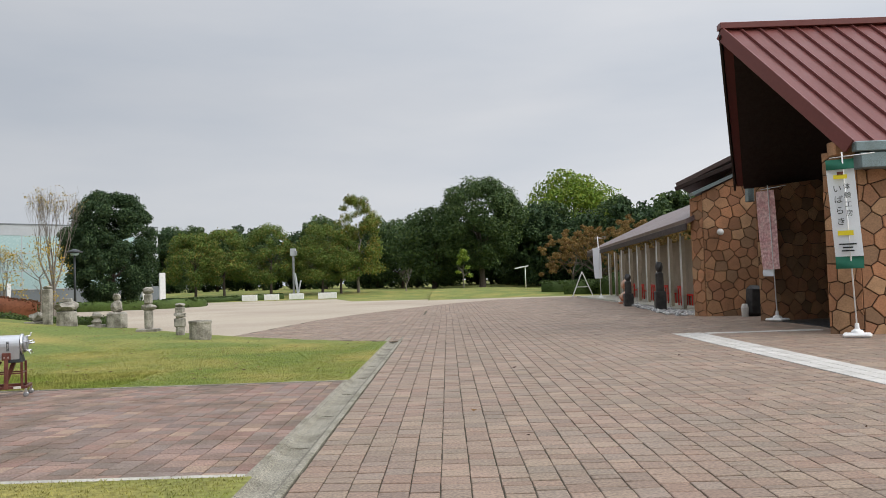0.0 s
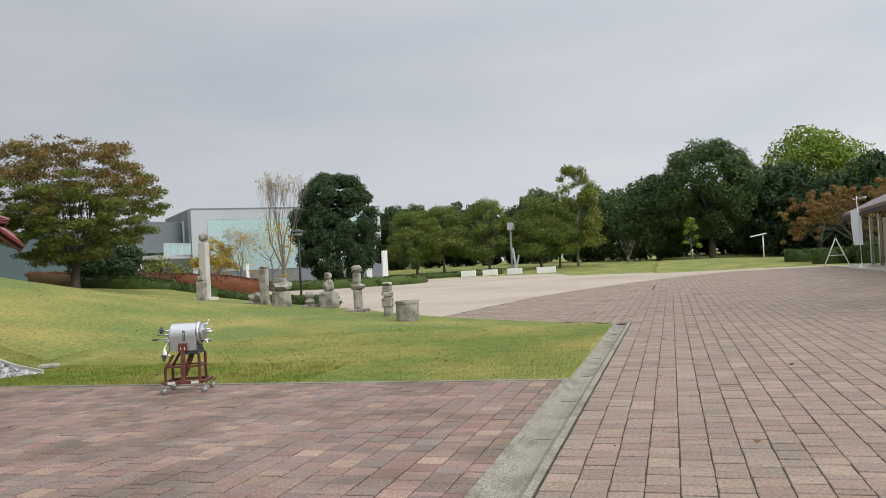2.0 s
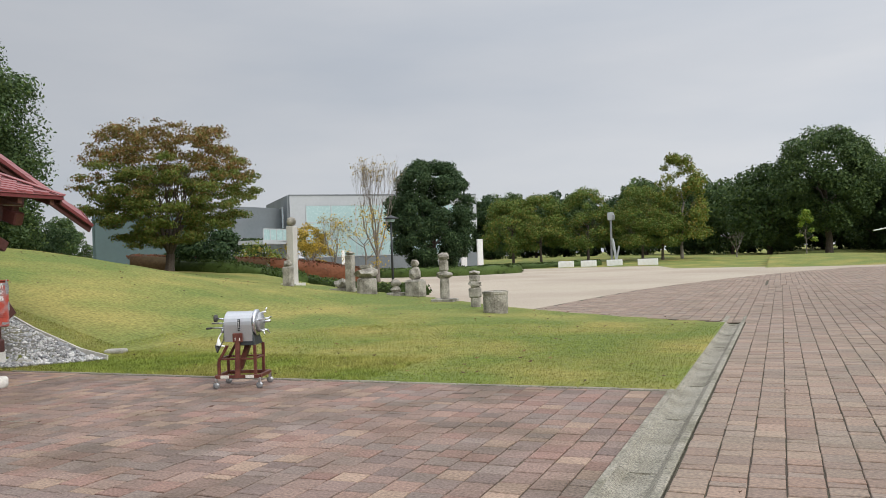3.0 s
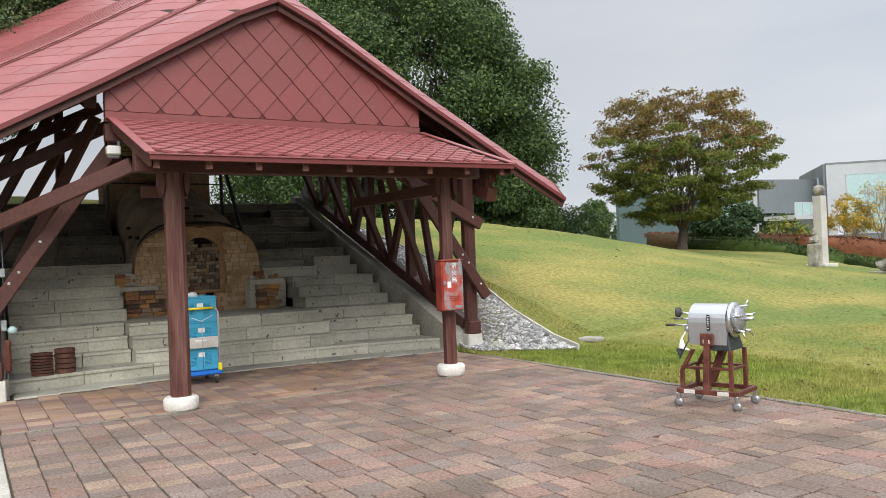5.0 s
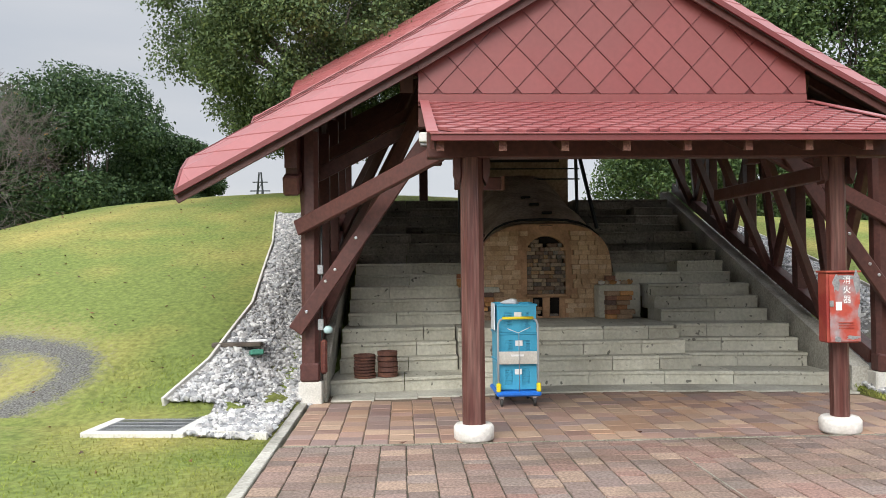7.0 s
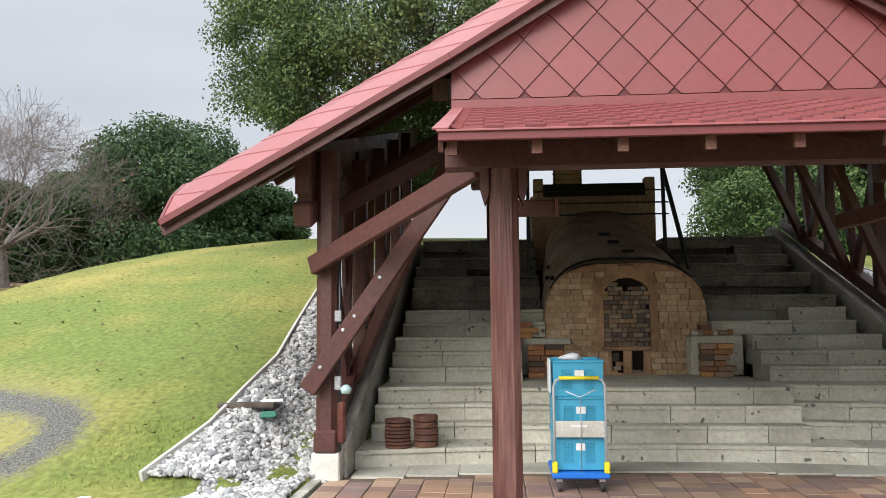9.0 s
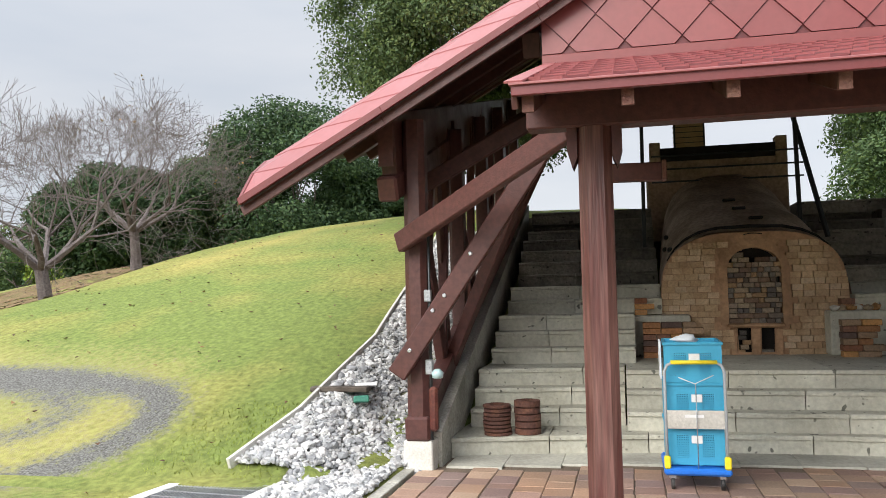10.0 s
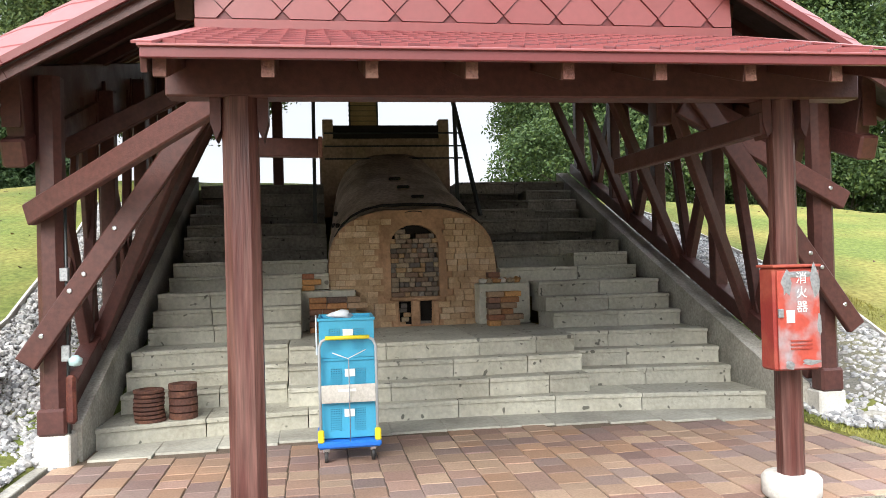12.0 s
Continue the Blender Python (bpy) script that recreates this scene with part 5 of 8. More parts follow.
def crate(m, label):
    t = thing("crate", label, "crate", group="crates on the trolley"); t.matrix_basis = m
    W, Dp, H, th = 0.40, 0.50, 0.30, 0.014
    for sy in (-1, 1):
        box("side", (0, sy * (W / 2 - th / 2), H / 2 - 0.01), (Dp - 2 * th, th, H - 0.02), M_BLUE, t, 0.003)
    box("bottom", (0, 0, 0.012), (Dp - 0.03, W - 0.03, 0.02), M_BLUE, t, 0.003)
    # slotted end: frame bars and a lattice
    for sx in (-1, 1):
        X_ = sx * (Dp / 2 - th / 2)
        bm = bmesh.new()
        for c, s in (((X_, 0, 0.035), (th, W, 0.05)), ((X_, 0, H - 0.05), (th, W, 0.06)), ((X_, -W / 2 + 0.035, H / 2), (th * 0.94, 0.07, H - 0.05)),
                     ((X_, W / 2 - 0.035, H / 2), (th * 0.94, 0.07, H - 0.05)), ((X_, 0, H * 0.42), (th * 0.88, 0.09, 0.24))):
            add_box(bm, c, s)
        for y0, y1 in ((-0.13, -0.045), (0.045, 0.13)):
            for k in range(8): add_box(bm, (X_, y0 + (y1 - y0) * k / 7, 0.14), (th * 0.7, 0.006, 0.19))
            for k in range(13): add_box(bm, (X_, (y0 + y1) / 2, 0.05 + 0.016 * k), (th * 0.6, y1 - y0, 0.008))
        part("lattice_end", bm, M_BLUE, t)
    for sy in (-1, 1): box("rim", (0, sy * (W / 2), H - 0.012), (Dp + 0.02, 0.02, 0.022), M_BLUE, t, 0.004)
    for sx in (-1, 1): box("rim", (sx * (Dp / 2), 0, H - 0.012), (0.02, W + 0.0, 0.022), M_BLUE, t, 0.004)
    # Blue block added inside, so the lattice holes show blue instead of black.
    box("inner_load", (0, 0, 0.11), (Dp - 0.06, W - 0.06, 0.17), M_BLUE, t, 0.02, label="blue filler block added behind the crate lattice")
    box("crate_tag", (Dp / 2 + 0.006, 0.01, 0.19), (0.003, 0.075, 0.055), M_WHITE, t, 0)
    return t
CART = (-11.42, 8.66)
crate_cart(*CART, 0)
for k in range(3):
    crate(pose(CART[0] - 0.03, CART[1] + 0.004 * (k - 1), 0.162 + 0.292 * k, 0, 0, (0, 1.2, -1.5)[k]), "bright blue slatted plastic crate stacked on a platform trolley")
bm = bmesh.new(); rock(bm, (0, 0, 0.03), (0.07, 0.08, 0.035), 4, 2, 0.9)
b_ = tagged(part("plastic_bag", bm, M_WHITEC, None, smooth=True), "crumpled translucent plastic bag lying on the top crate", "plastic bag"); b_.matrix_basis = pose(CART[0], CART[1] - 0.03, 1.02)
box_ = tagged(box("white_cloth", (0, 0, -0.12), (0.3, 0.012, 0.28), M_WHITEC, None, 0.004), "white cloth hanging over the side of the blue crates", "cloth"); box_.matrix_basis = pose(CART[0] - 0.02, CART[1] - 0.222, 1.03, 0, 0, 0)

def ring_stack(x, y, z, r, n, label, pitch=0.0345):
    t = thing("ring_stack", label, "iron rings", (x, y, z))
    rg = random.Random(n)
    for k in range(n):
        bm = bmesh.new()
        prof = [(r - 0.012, 0.0), (r, 0.004), (r, pitch - 0.0085), (r - 0.02, pitch - 0.0045), (r - 0.055, pitch - 0.0045), (r - 0.055, 0.0)]
        vs = []
        S = 22
        cx, cy = rg.uniform(-0.006, 0.006), rg.uniform(-0.006, 0.006)
        rings = [[bm.verts.new((cx + a * math.cos(2 * math.pi * q / S), cy + a * math.sin(2 * math.pi * q / S), k * pitch + b)) for q in range(S)] for a, b in prof]
        for i_ in range(len(rings)):
            r0, r1 = rings[i_], rings[(i_ + 1) % len(rings)]
            for q in range(S): bm.faces.new((r0[q], r0[(q + 1) % S], r1[(q + 1) % S], r1[q]))
        part("ring", bm, M_RUST, t)
    return t
ring_stack(-12.32, 7.04, R, 0.125, 8, "stack of rusty brown iron rings on the first step")
ring_stack(-12.40, 7.30, R, 0.118, 5, "stack of thick rusty orange-brown iron rings on the first step", 0.061)

ext = thing("extinguisher_box", "faded red fire extinguisher cabinet with peeling paint on a timber post", "fire extinguisher cabinet", (PX, PY1 - 0.12, 0))
box("cabinet_body", (0.175, 0.03, 1.065), (0.15, 0.275, 0.58), M_RED, ext, 0.012)
box("cabinet_door", (0.262, 0.035, 1.06), (0.016, 0.255, 0.55), M_REDDOOR, ext, 0.005)
box("cabinet_roof", (0.18, 0.03, 1.362), (0.18, 0.295, 0.016), M_RED, ext, 0.004)
for py_, pz_, pw_, ph_ in ((-0.045, 1.27, 0.055, 0.11), (0.12, 1.28, 0.045, 0.14), (0.02, 1.315, 0.15, 0.03), (0.145, 1.03, 0.02, 0.12), (0.09, 0.82, 0.10, 0.03), (-0.04, 0.81, 0.05, 0.04)):
    bm = bmesh.new(); rock(bm, (0.2705, py_ + 0.01, pz_), (0.0018, pw_ * 0.55, ph_ * 0.55), pz_ * 9 + py_, 2, 0.8)
    part("patch", bm, M_GREY, ext, label="grey area of bare metal where the paint peeled")
box("latch", (0.272, -0.08, 1.10), (0.02, 0.03, 0.05), M_GREY, ext, 0.004)
box("sticker", (0.2715, -0.02, 1.08), (0.002, 0.05, 0.07), M_WHITE, ext, 0, Matrix.Translation((0, 0, 0)))
for k in range(3): box("louvre", (0.273, 0.04, 0.90 + 0.022 * k), (0.008, 0.13, 0.008), M_RED, ext, 0)
def text(name, s, size, m, material, parent, extrude=0.001):
    c = bpy.data.curves.new(name, 'FONT'); c.body = s; c.size = size; c.align_x = 'CENTER'; c.align_y = 'CENTER'; c.extrude = extrude
    tmp = new(name, c)
    bpy.context.view_layer.update()
    me = bpy.data.meshes.new_from_object(tmp.evaluated_get(bpy.context.evaluated_depsgraph_get()))
    bpy.data.objects.remove(tmp)
    me.materials.clear(); me.materials.append(material)
    ob = new(name, me); ob.parent = parent; ob.matrix_basis = m
    return ob
FACE_X = Matrix(((0, 0, 1, 0), (1, 0, 0, 0), (0, 1, 0, 0), (0, 0, 0, 1)))
for k, ch in enumerate("消火器"):
    text("lettering", ch, 0.07, Matrix.Translation((0.2735, 0.05, 1.29 - 0.08 * k)) @ FACE_X, M_WHITE, ext)
lamp_ = thing("floodlight", "small white box floodlight fixed beneath the gable end", "wall lamp", (-11.05, 7.74, 2.74))
box("lamp_head", (0, 0, 0), (0.12, 0.15, 0.10), M_WHITE, lamp_, 0.012); box("cooling_fins", (-0.02, 0, -0.065), (0.09, 0.12, 0.03), M_GREY, lamp_, 0.004); box("bracket", (-0.02, 0.06, 0.07), (0.03, 0.03, 0.08), M_GREY, lamp_, 0.003)
pipe = thing("electric_fittings", "grey conduit, switch boxes and small lamp on the post", "electric fitting", (-11.67, 6.5, 0))
tube("conduit", [(0.12, 0.13, 0.25), (0.12, 0.13, 2.1)], 0.011, M_DARK, pipe, 6)
box("switch_box", (0.13, 0.12, 1.42), (0.05, 0.06, 0.10), M_GREY, pipe, 0.006)
box("socket_box", (0.13, 0.12, 0.84), (0.05, 0.06, 0.12), M_GREY, pipe, 0.006)
lathe("lamp_glass", [(0.02, -0.05), (0.045, -0.04), (0.05, 0.0), (0.02, 0.03)], M_GLASSL, pipe, 12, (0.19, 0.2, 0.80))
box("orange_cover", (0.13, 0.15, 0.50), (0.06, 0.07, 0.36), M_FRAME, pipe, 0.02)

# ---- foliage ----
def leaf_cloud(name, centres, radii, count, size, material, parent, seed, flat=0.75, inner=0.25):
    """Many small leaves on and in the clumps: three-cornered pairs, tilted at random."""
    rg = np.random.default_rng(seed)
    C = np.asarray(centres, float); Rr = np.asarray(radii, float)
    w = Rr ** 2; idx = rg.choice(len(C), count, p=w / w.sum())
    d = rg.normal(size=(count, 3)); d /= np.linalg.norm(d, axis=1)[:, None]
    rad = 1 - inner * rg.random(count) ** 1.5 + 0.10 * rg.normal(size=count)
    p = C[idx] + d * (Rr[idx] * rad)[:, None] * np.array([1, 1, flat])
    nrm = d + 0.9 * rg.normal(size=(count, 3)) + np.array([0, 0, 0.4]); nrm /= np.linalg.norm(nrm, axis=1)[:, None]
    t = np.cross(nrm, rg.normal(size=(count, 3))); t /= np.linalg.norm(t, axis=1)[:, None] + 1e-9
    b = np.cross(nrm, t)
    s = (size * rg.uniform(0.6, 1.35, count))[:, None]
    v = np.stack([p - t * s, p - b * s * 0.55 + nrm * s * 0.12, p + t * s, p + b * s * 0.55 + nrm * s * 0.12], 1).reshape(-1, 3)
    me = bpy.data.meshes.new(name)
    n = count
    me.vertices.add(4 * n); me.vertices.foreach_set("co", v.ravel())
    me.loops.add(4 * n); me.loops.foreach_set("vertex_index", np.arange(4 * n))
    me.polygons.add(n); me.polygons.foreach_set("loop_start", np.arange(0, 4 * n, 4)); 
    me.update(calc_edges=True); me.materials.append(material)
    ob = new(name, me); ob.parent = parent
    return ob


def branch_tree(bm, p, d, length, radius, depth, rg, spread=0.6, sides=6, tips=None, up=0.15, kids=3, shrink=0.68):
    pts, rad = [p.copy()], [radius]
    n = 3 if depth > 1 else 2
    for k in range(n):
        d = (d + Vector((rg.uniform(-1, 1), rg.uniform(-1, 1), rg.uniform(-0.4, 1) + up)) * 0.16).normalized()
        p = p + d * length / n
        pts.append(p.copy()); rad.append(radius * (1 - 0.42 * (k + 1) / n))
    add_tube(bm, pts, [max(q, 0.0042) for q in rad], max(3, sides), cap=False)
    if tips is not None and depth <= 1: tips.append(p.copy())
    if depth <= 0: return
    for k in range(kids):
        a = rg.uniform(0, 2 * math.pi)
        o = d.orthogonal().normalized(); o = Matrix.Rotation(a, 3, d) @ o
        nd = (d + o * rg.uniform(0.5, 1.2) * spread + Vector((0, 0, up))).normalized()
        q = pts[-1] if k == 0 else pts[-1] + (pts[-2] - pts[-1]) * rg.uniform(0, 0.9)
        branch_tree(bm, q, nd, length * rg.uniform(shrink - 0.08, shrink + 0.1), rad[-1] * (0.8 if k == 0 else 0.62), depth - 1, rg, spread, max(3, sides - 1), tips, up, kids, shrink)


def crown_clumps(rg, n, w, h, z0, lumps=0.32, shape="round"):
    """Centres and radii of clumps that fill a crown of width w and height h above z0."""
    C, Rr = [], []
    for k in range(n):
        while True:
            a = rg.uniform(0, 2 * math.pi); u = rg.uniform(-0.96, 0.98); r = rg.uniform(0.45, 1.0) ** 0.5
            if shape == "round": ww = math.sqrt(1 - u * u)
            elif shape == "cone": ww = 0.9 * (1 - (u + 1) / 2) ** 0.8 + 0.06
            elif shape == "egg": ww = math.sqrt(1 - max(0, u + 0.3) ** 2 / 1.69) if u > -0.9 else 0.8
            elif shape == "vase": ww = math.sqrt(max(0.05, 1 - ((u + 1) / 2 - 0.62) ** 2 * 2.6)) * (0.45 + 0.55 * min(1, (u + 1.2)))
            else: ww = math.sqrt(1 - abs(u) ** 2.6)
            break
        C.append((math.cos(a) * r * ww * w / 2 * 0.86, math.sin(a) * r * ww * w / 2 * 0.86, z0 + h * (u + 1) / 2 * 0.92 + 0.04 * h))
        Rr.append(w * lumps * 0.5 * rg.uniform(0.6, 1.15))
    return C, Rr


def tree(name, label, loc, height_, width, z_crown, leaves, size, leafmat, bark=None, seed=1, clumps=60, trunk_r=0.25, shape="round", lumps=0.32, category="tree", inner=0.4, depth=3, group=""):
    bark = bark or M_BARK
    rg = random.Random(seed)
    t = thing(name, label, category, (*loc, ground_z(*loc) - 0.05), group=group)
    bm = bmesh.new()
    H = z_crown + (height_ - z_crown) * 0.4
    pts = [Vector((0.06 * height_ * rg.uniform(-0.3, 0.3) * k / 4, 0.06 * height_ * rg.uniform(-0.3, 0.3) * k / 4, H * k / 4)) for k in range(5)]
    pts[0] = Vector((0, 0, 0))
    add_tube(bm, [Vector((0, 0, -0.1))] + pts, [trunk_r * 1.5, trunk_r * 1.2, trunk_r, trunk_r * 0.88, trunk_r * 0.75, trunk_r * 0.55], 9)
    part("trunk", bm, bark, t)
    bm = bmesh.new()
    for k in range(6):
        a = 2 * math.pi * k / 6 + rg.uniform(-0.4, 0.4)
        q = pts[2].lerp(pts[4], rg.random())
        branch_tree(bm, q, Vector((math.cos(a), math.sin(a), rg.uniform(0.4, 1.2))).normalized(), width * 0.21, trunk_r * 0.42, depth - 1, rg, 0.7, 6, None)
    part("bough", bm, bark, t)
    C, Rr = crown_clumps(rg, clumps, width, height_ - z_crown, z_crown, lumps, shape)
    leaf_cloud("crown", C, Rr, leaves, size, leafmat, t, seed, inner=inner)
    return t


def bare_tree(name, label, loc, height_, seed, bark=None, spread=0.85, depth=6, trunk_r=0.17, lean=(0, 0), trunk_h=0.2, leaves=0, leafmat=None, kids=3, first=4, up=0.12, shrink=0.7, group="", leaf_size=0.06):
    bark = bark or M_BARK
    rg = random.Random(seed)
    t = thing(name, label, "tree", (*loc, ground_z(*loc) - 0.05), group=group)
    bm = bmesh.new()
    top = Vector((lean[0], lean[1], height_ * trunk_h))
    add_tube(bm, [Vector((0, 0, -0.1)), top * 0.4, top], [trunk_r * 1.5, trunk_r * 1.05, trunk_r * 0.95], 10)
    part("trunk", bm, bark, t)
    tips = []
    bm = bmesh.new()
    for k in range(first):
        a = 2 * math.pi * k / first + rg.uniform(-0.5, 0.5)
        d = Vector((math.cos(a) * spread, math.sin(a) * spread, 1)).normalized()
        branch_tree(bm, top * 0.97, d, height_ * 0.28, trunk_r * 0.6, depth - 1, rg, spread, 6, tips, up, kids, shrink)
    part("bough", bm, bark, t)
    if leaves and leafmat:
        rs = np.random.default_rng(seed); idx = rs.choice(len(tips), min(len(tips), 400))
        leaf_cloud("foliage", [tips[i] for i in idx], [0.10 if leaf_size < 0.05 else 0.28] * len(idx), leaves, leaf_size, leafmat, t, seed, inner=0.9)
    return t


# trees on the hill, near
tree("oak_tree", "large broad oak with dense dark green foliage on the grassy hill", (-22.9, 5.4), 8.6, 8.4, 0.9, 230000, 0.043, M_LEAF_OAK_LIT, seed=5, clumps=330, trunk_r=0.36, lumps=0.165, shape="box", inner=0.8)
tree("oak_tree", "tall dense dark green oak behind the kiln shelter", (-29.8, 21.6), 11.2, 13.2, 0.0, 230000, 0.068, M_LEAF_OAK, seed=8, clumps=330, trunk_r=0.4, lumps=0.17, shape="egg", inner=0.7)
tree("oak_tree", "broad dark green oak rising behind the shelter roof", (-34.0, 18.6), 9.5, 8.4, 1.6, 90000, 0.07, M_LEAF_OAK, seed=9, clumps=160, trunk_r=0.35, lumps=0.24, inner=0.6)
for k, (x, y, h, w) in enumerate(((-40.0, -7.2, 7.9, 10.2), (-44, -12, 7.4, 9), (-42.0, -3.9, 6.0, 6.2), (-48, -7.5, 6.0, 6.5), (-34.5, -12.5, 5.2, 6.5))):
    tree("camphor_tree", "dense rounded evergreen tree, foliage down to the ground", (x, y), h, w, 0.1, 70000, 0.085, M_LEAF_DARK if k != 1 else M_LEAF_OAK, seed=40 + k, clumps=130, trunk_r=0.25, lumps=0.24, group="evergreens behind the hill", inner=0.35, depth=2)
bare_tree("cherry_tree", "leafless grey cherry tree with a fan of fine twigs", (-19.9, -3.75), 4.7, 3, M_BARK_CHERRY, 1.35, 6, 0.14, (0.1, -0.1), 0.2, group="bare cherry trees", up=0.10, shrink=0.80, first=7)
bare_tree("cherry_tree", "leafless brown cherry tree with a few last leaves, leaning trunk", (-26.6, -6.1), 4.9, 6, M_BARK_CHERRY, 1.35, 6, 0.14, (0.3, 0.1), 0.24, shrink=0.80, first=7, leaves=160, leafmat=M_LEAF_RUST, leaf_size=0.04, group="bare cherry trees", up=0.08)
for k in range(16):
    a = 117 + k * 3.3; rr = random.Random(k).uniform(38, 60)
    x, y = -5 - math.sin(radians(a)) * rr, 8 + math.cos(radians(a)) * rr
    tree("shrub", "loose green shrub at the wood's edge", (x, y), random.Random(k + 9).uniform(2.2, 5.2), 5.0, 0.0, 9000, 0.085, (M_LEAF_LIME, M_LEAF_OAK, M_LEAF_TURN)[k % 3], seed=70 + k, clumps=24, trunk_r=0.08, category="shrub", group="shrubs at the edge of the wood", depth=1)

for k, (x, y, h, w, lm) in enumerate(((-24.5, 17.6, 2.2, 3.6, 0), (-26.0, 20.5, 2.6, 4.2, 1), (-27.0, 24.2, 2.4, 4.4, 0), (-29.5, 27.8, 2.3, 4.2, 1), (-28.5, 15.8, 2.6, 4.4, 0), (-33.0, 29.5, 3.0, 5.0, 1))):
    tree("shrub", "loose dark green undergrowth beneath the oaks", (x, y), h, w, 0.0, 12000, 0.06, M_LEAF_DARK if lm else M_LEAF_OAK, seed=120 + k, clumps=40, trunk_r=0.06, category="shrub", group="undergrowth beneath the oaks", depth=1, inner=0.6)

# the autumn maple
maple = bare_tree("maple_tree", "spreading maple with layered olive and rust-red autumn foliage", (-23.75, 30.4), 5.6, 13, M_BARK, 0.7, 5, 0.17, (0.0, 0.1), 0.14, kids=3, first=7, up=0.28)
rg = random.Random(14)
C, Rr = [], []
for k in range(520):
    a = rg.uniform(0, 2 * math.pi); u_ = rg.random() ** 0.85
    w = 1.5 + 2.15 * min(1, u_ / 0.35) ** 0.8 if u_ < 0.35 else 3.65 * math.sqrt(max(0.05, 1 - ((u_ - 0.35) / 0.78) ** 2))
    r = rg.uniform(0.05, 1) ** 0.5 * w
    C.append((r * math.cos(a), r * math.sin(a), 1.15 + 4.75 * u_ + 0.08 * r + rg.uniform(-0.15, 0.2))); Rr.append(rg.uniform(0.26, 0.55))
lo = [k for k in range(len(C)) if C[k][2] + 0.9 * math.sin(7 * k) < 3.9]; hi = [k for k in range(len(C)) if k not in lo]
leaf_cloud("crown", [C[k] for k in lo], [Rr[k] for k in lo], 60000, 0.052, M_LEAF_MAPLE, maple, 3, flat=0.4, inner=0.9)
leaf_cloud("crown_top", [C[k] for k in hi], [Rr[k] for k in hi], 26000, 0.052, M_LEAF_MAPLE_TOP, maple, 4, flat=0.4, inner=0.9)

tree("shrub", "dark rounded evergreen shrub behind the maple", (-28.4, 38.3), 2.6, 3.6, 0.0, 9000, 0.10, M_LEAF_DARK, seed=15, clumps=40, trunk_r=0.1, category="shrub")

# the round dark evergreen on its hedged island
tree("evergreen_oak", "big dome-shaped dark evergreen on a hedged island", (-27.9, 67.4), 9.9, 8.1, 0.2, 75000, 0.11, M_LEAF_DARK, seed=21, clumps=170, trunk_r=0.35, lumps=0.20, shape="box", inner=0.5)
bare_tree("birch_tree", "tall slender nearly leafless tree with a few yellow leaves", (-25.3, 52.1), 8.2, 31, M_BARK_PALE, 0.35, 5, 0.12, (0, 0), 0.22, leaves=420, leafmat=M_LEAF_YELLOW, first=6, up=0.42, shrink=0.72, leaf_size=0.06)
bare_tree("birch_tree", "small thin leafless tree in front of the museum", (-27.8, 50.7), 5.0, 32, M_BARK_PALE, 0.5, 4, 0.07, (0, 0), 0.25, leaves=300, leafmat=M_LEAF_YELLOW, up=0.35, leaf_size=0.06)
tree("yellow_tree", "small tree with yellow-orange autumn leaves", (-30.6, 52.5), 4.2, 3.6, 0.9, 6000, 0.07, M_LEAF_YELLOW, M_BARK_PALE, 33, 30, 0.08, inner=0.9, depth=3)
tree("yellow_tree", "sparse tree with ochre leaves beside the lamp", (-25.2, 50.2), 5.0, 5.2, 1.0, 1500, 0.06, M_LEAF_YELLOW, M_BARK_PALE, 34, 26, 0.07, inner=0.9)
tree("shrub", "low sprawling shrub with sparse brown-green leaves", (-32.5, 48.5), 2.6, 4.2, 0.8, 1800, 0.10, M_LEAF_TURN, M_BARK, 35, 20, 0.08, category="shrub", inner=0.9)

# row of planted trees beyond the plaza
rowt = [(-28.2, 90.8, 7.6, 7.0, 0), (-25.2, 91.6, 7.9, 6.4, 0), (-20.2, 93.0, 8.2, 6.6, 0), (-14.4, 94.0, 8.2, 7.4, 1), (-12.4, 95.0, 7.0, 5.6, 0)]
for k, (x, y, h, w, q) in enumerate(rowt):
    tree("row_tree", "planted deciduous tree, green turning yellow at the top", (x, y), h, w, 1.4, 16000, 0.10, M_LEAF_ROW, seed=50 + k, clumps=70, trunk_r=0.14, lumps=0.26, shape="egg", group="trees along the far side of the plaza", inner=0.6)
tree("row_tree", "taller planted tree with thin pale top leaves", (-10.5, 96.5), 11.8, 6.6, 1.8, 9000, 0.14, M_LEAF_TURN, M_BARK_PALE, 57, 60, 0.17, "egg", 0.26, group="trees along the far side of the plaza", inner=0.8)
bare_tree("young_tree", "small bare young tree on the far lawn", (-4.9, 98), 3.2, 61, M_BARK_PALE, 0.6, 4, 0.06, up=0.3)
tree("young_tree", "slim young light-green tree on the far lawn", (2.1, 98.2), 4.8, 2.6, 1.0, 1500, 0.12, M_LEAF_LIME, M_BARK_PALE, 62, 18, 0.06, "cone", inner=0.9)
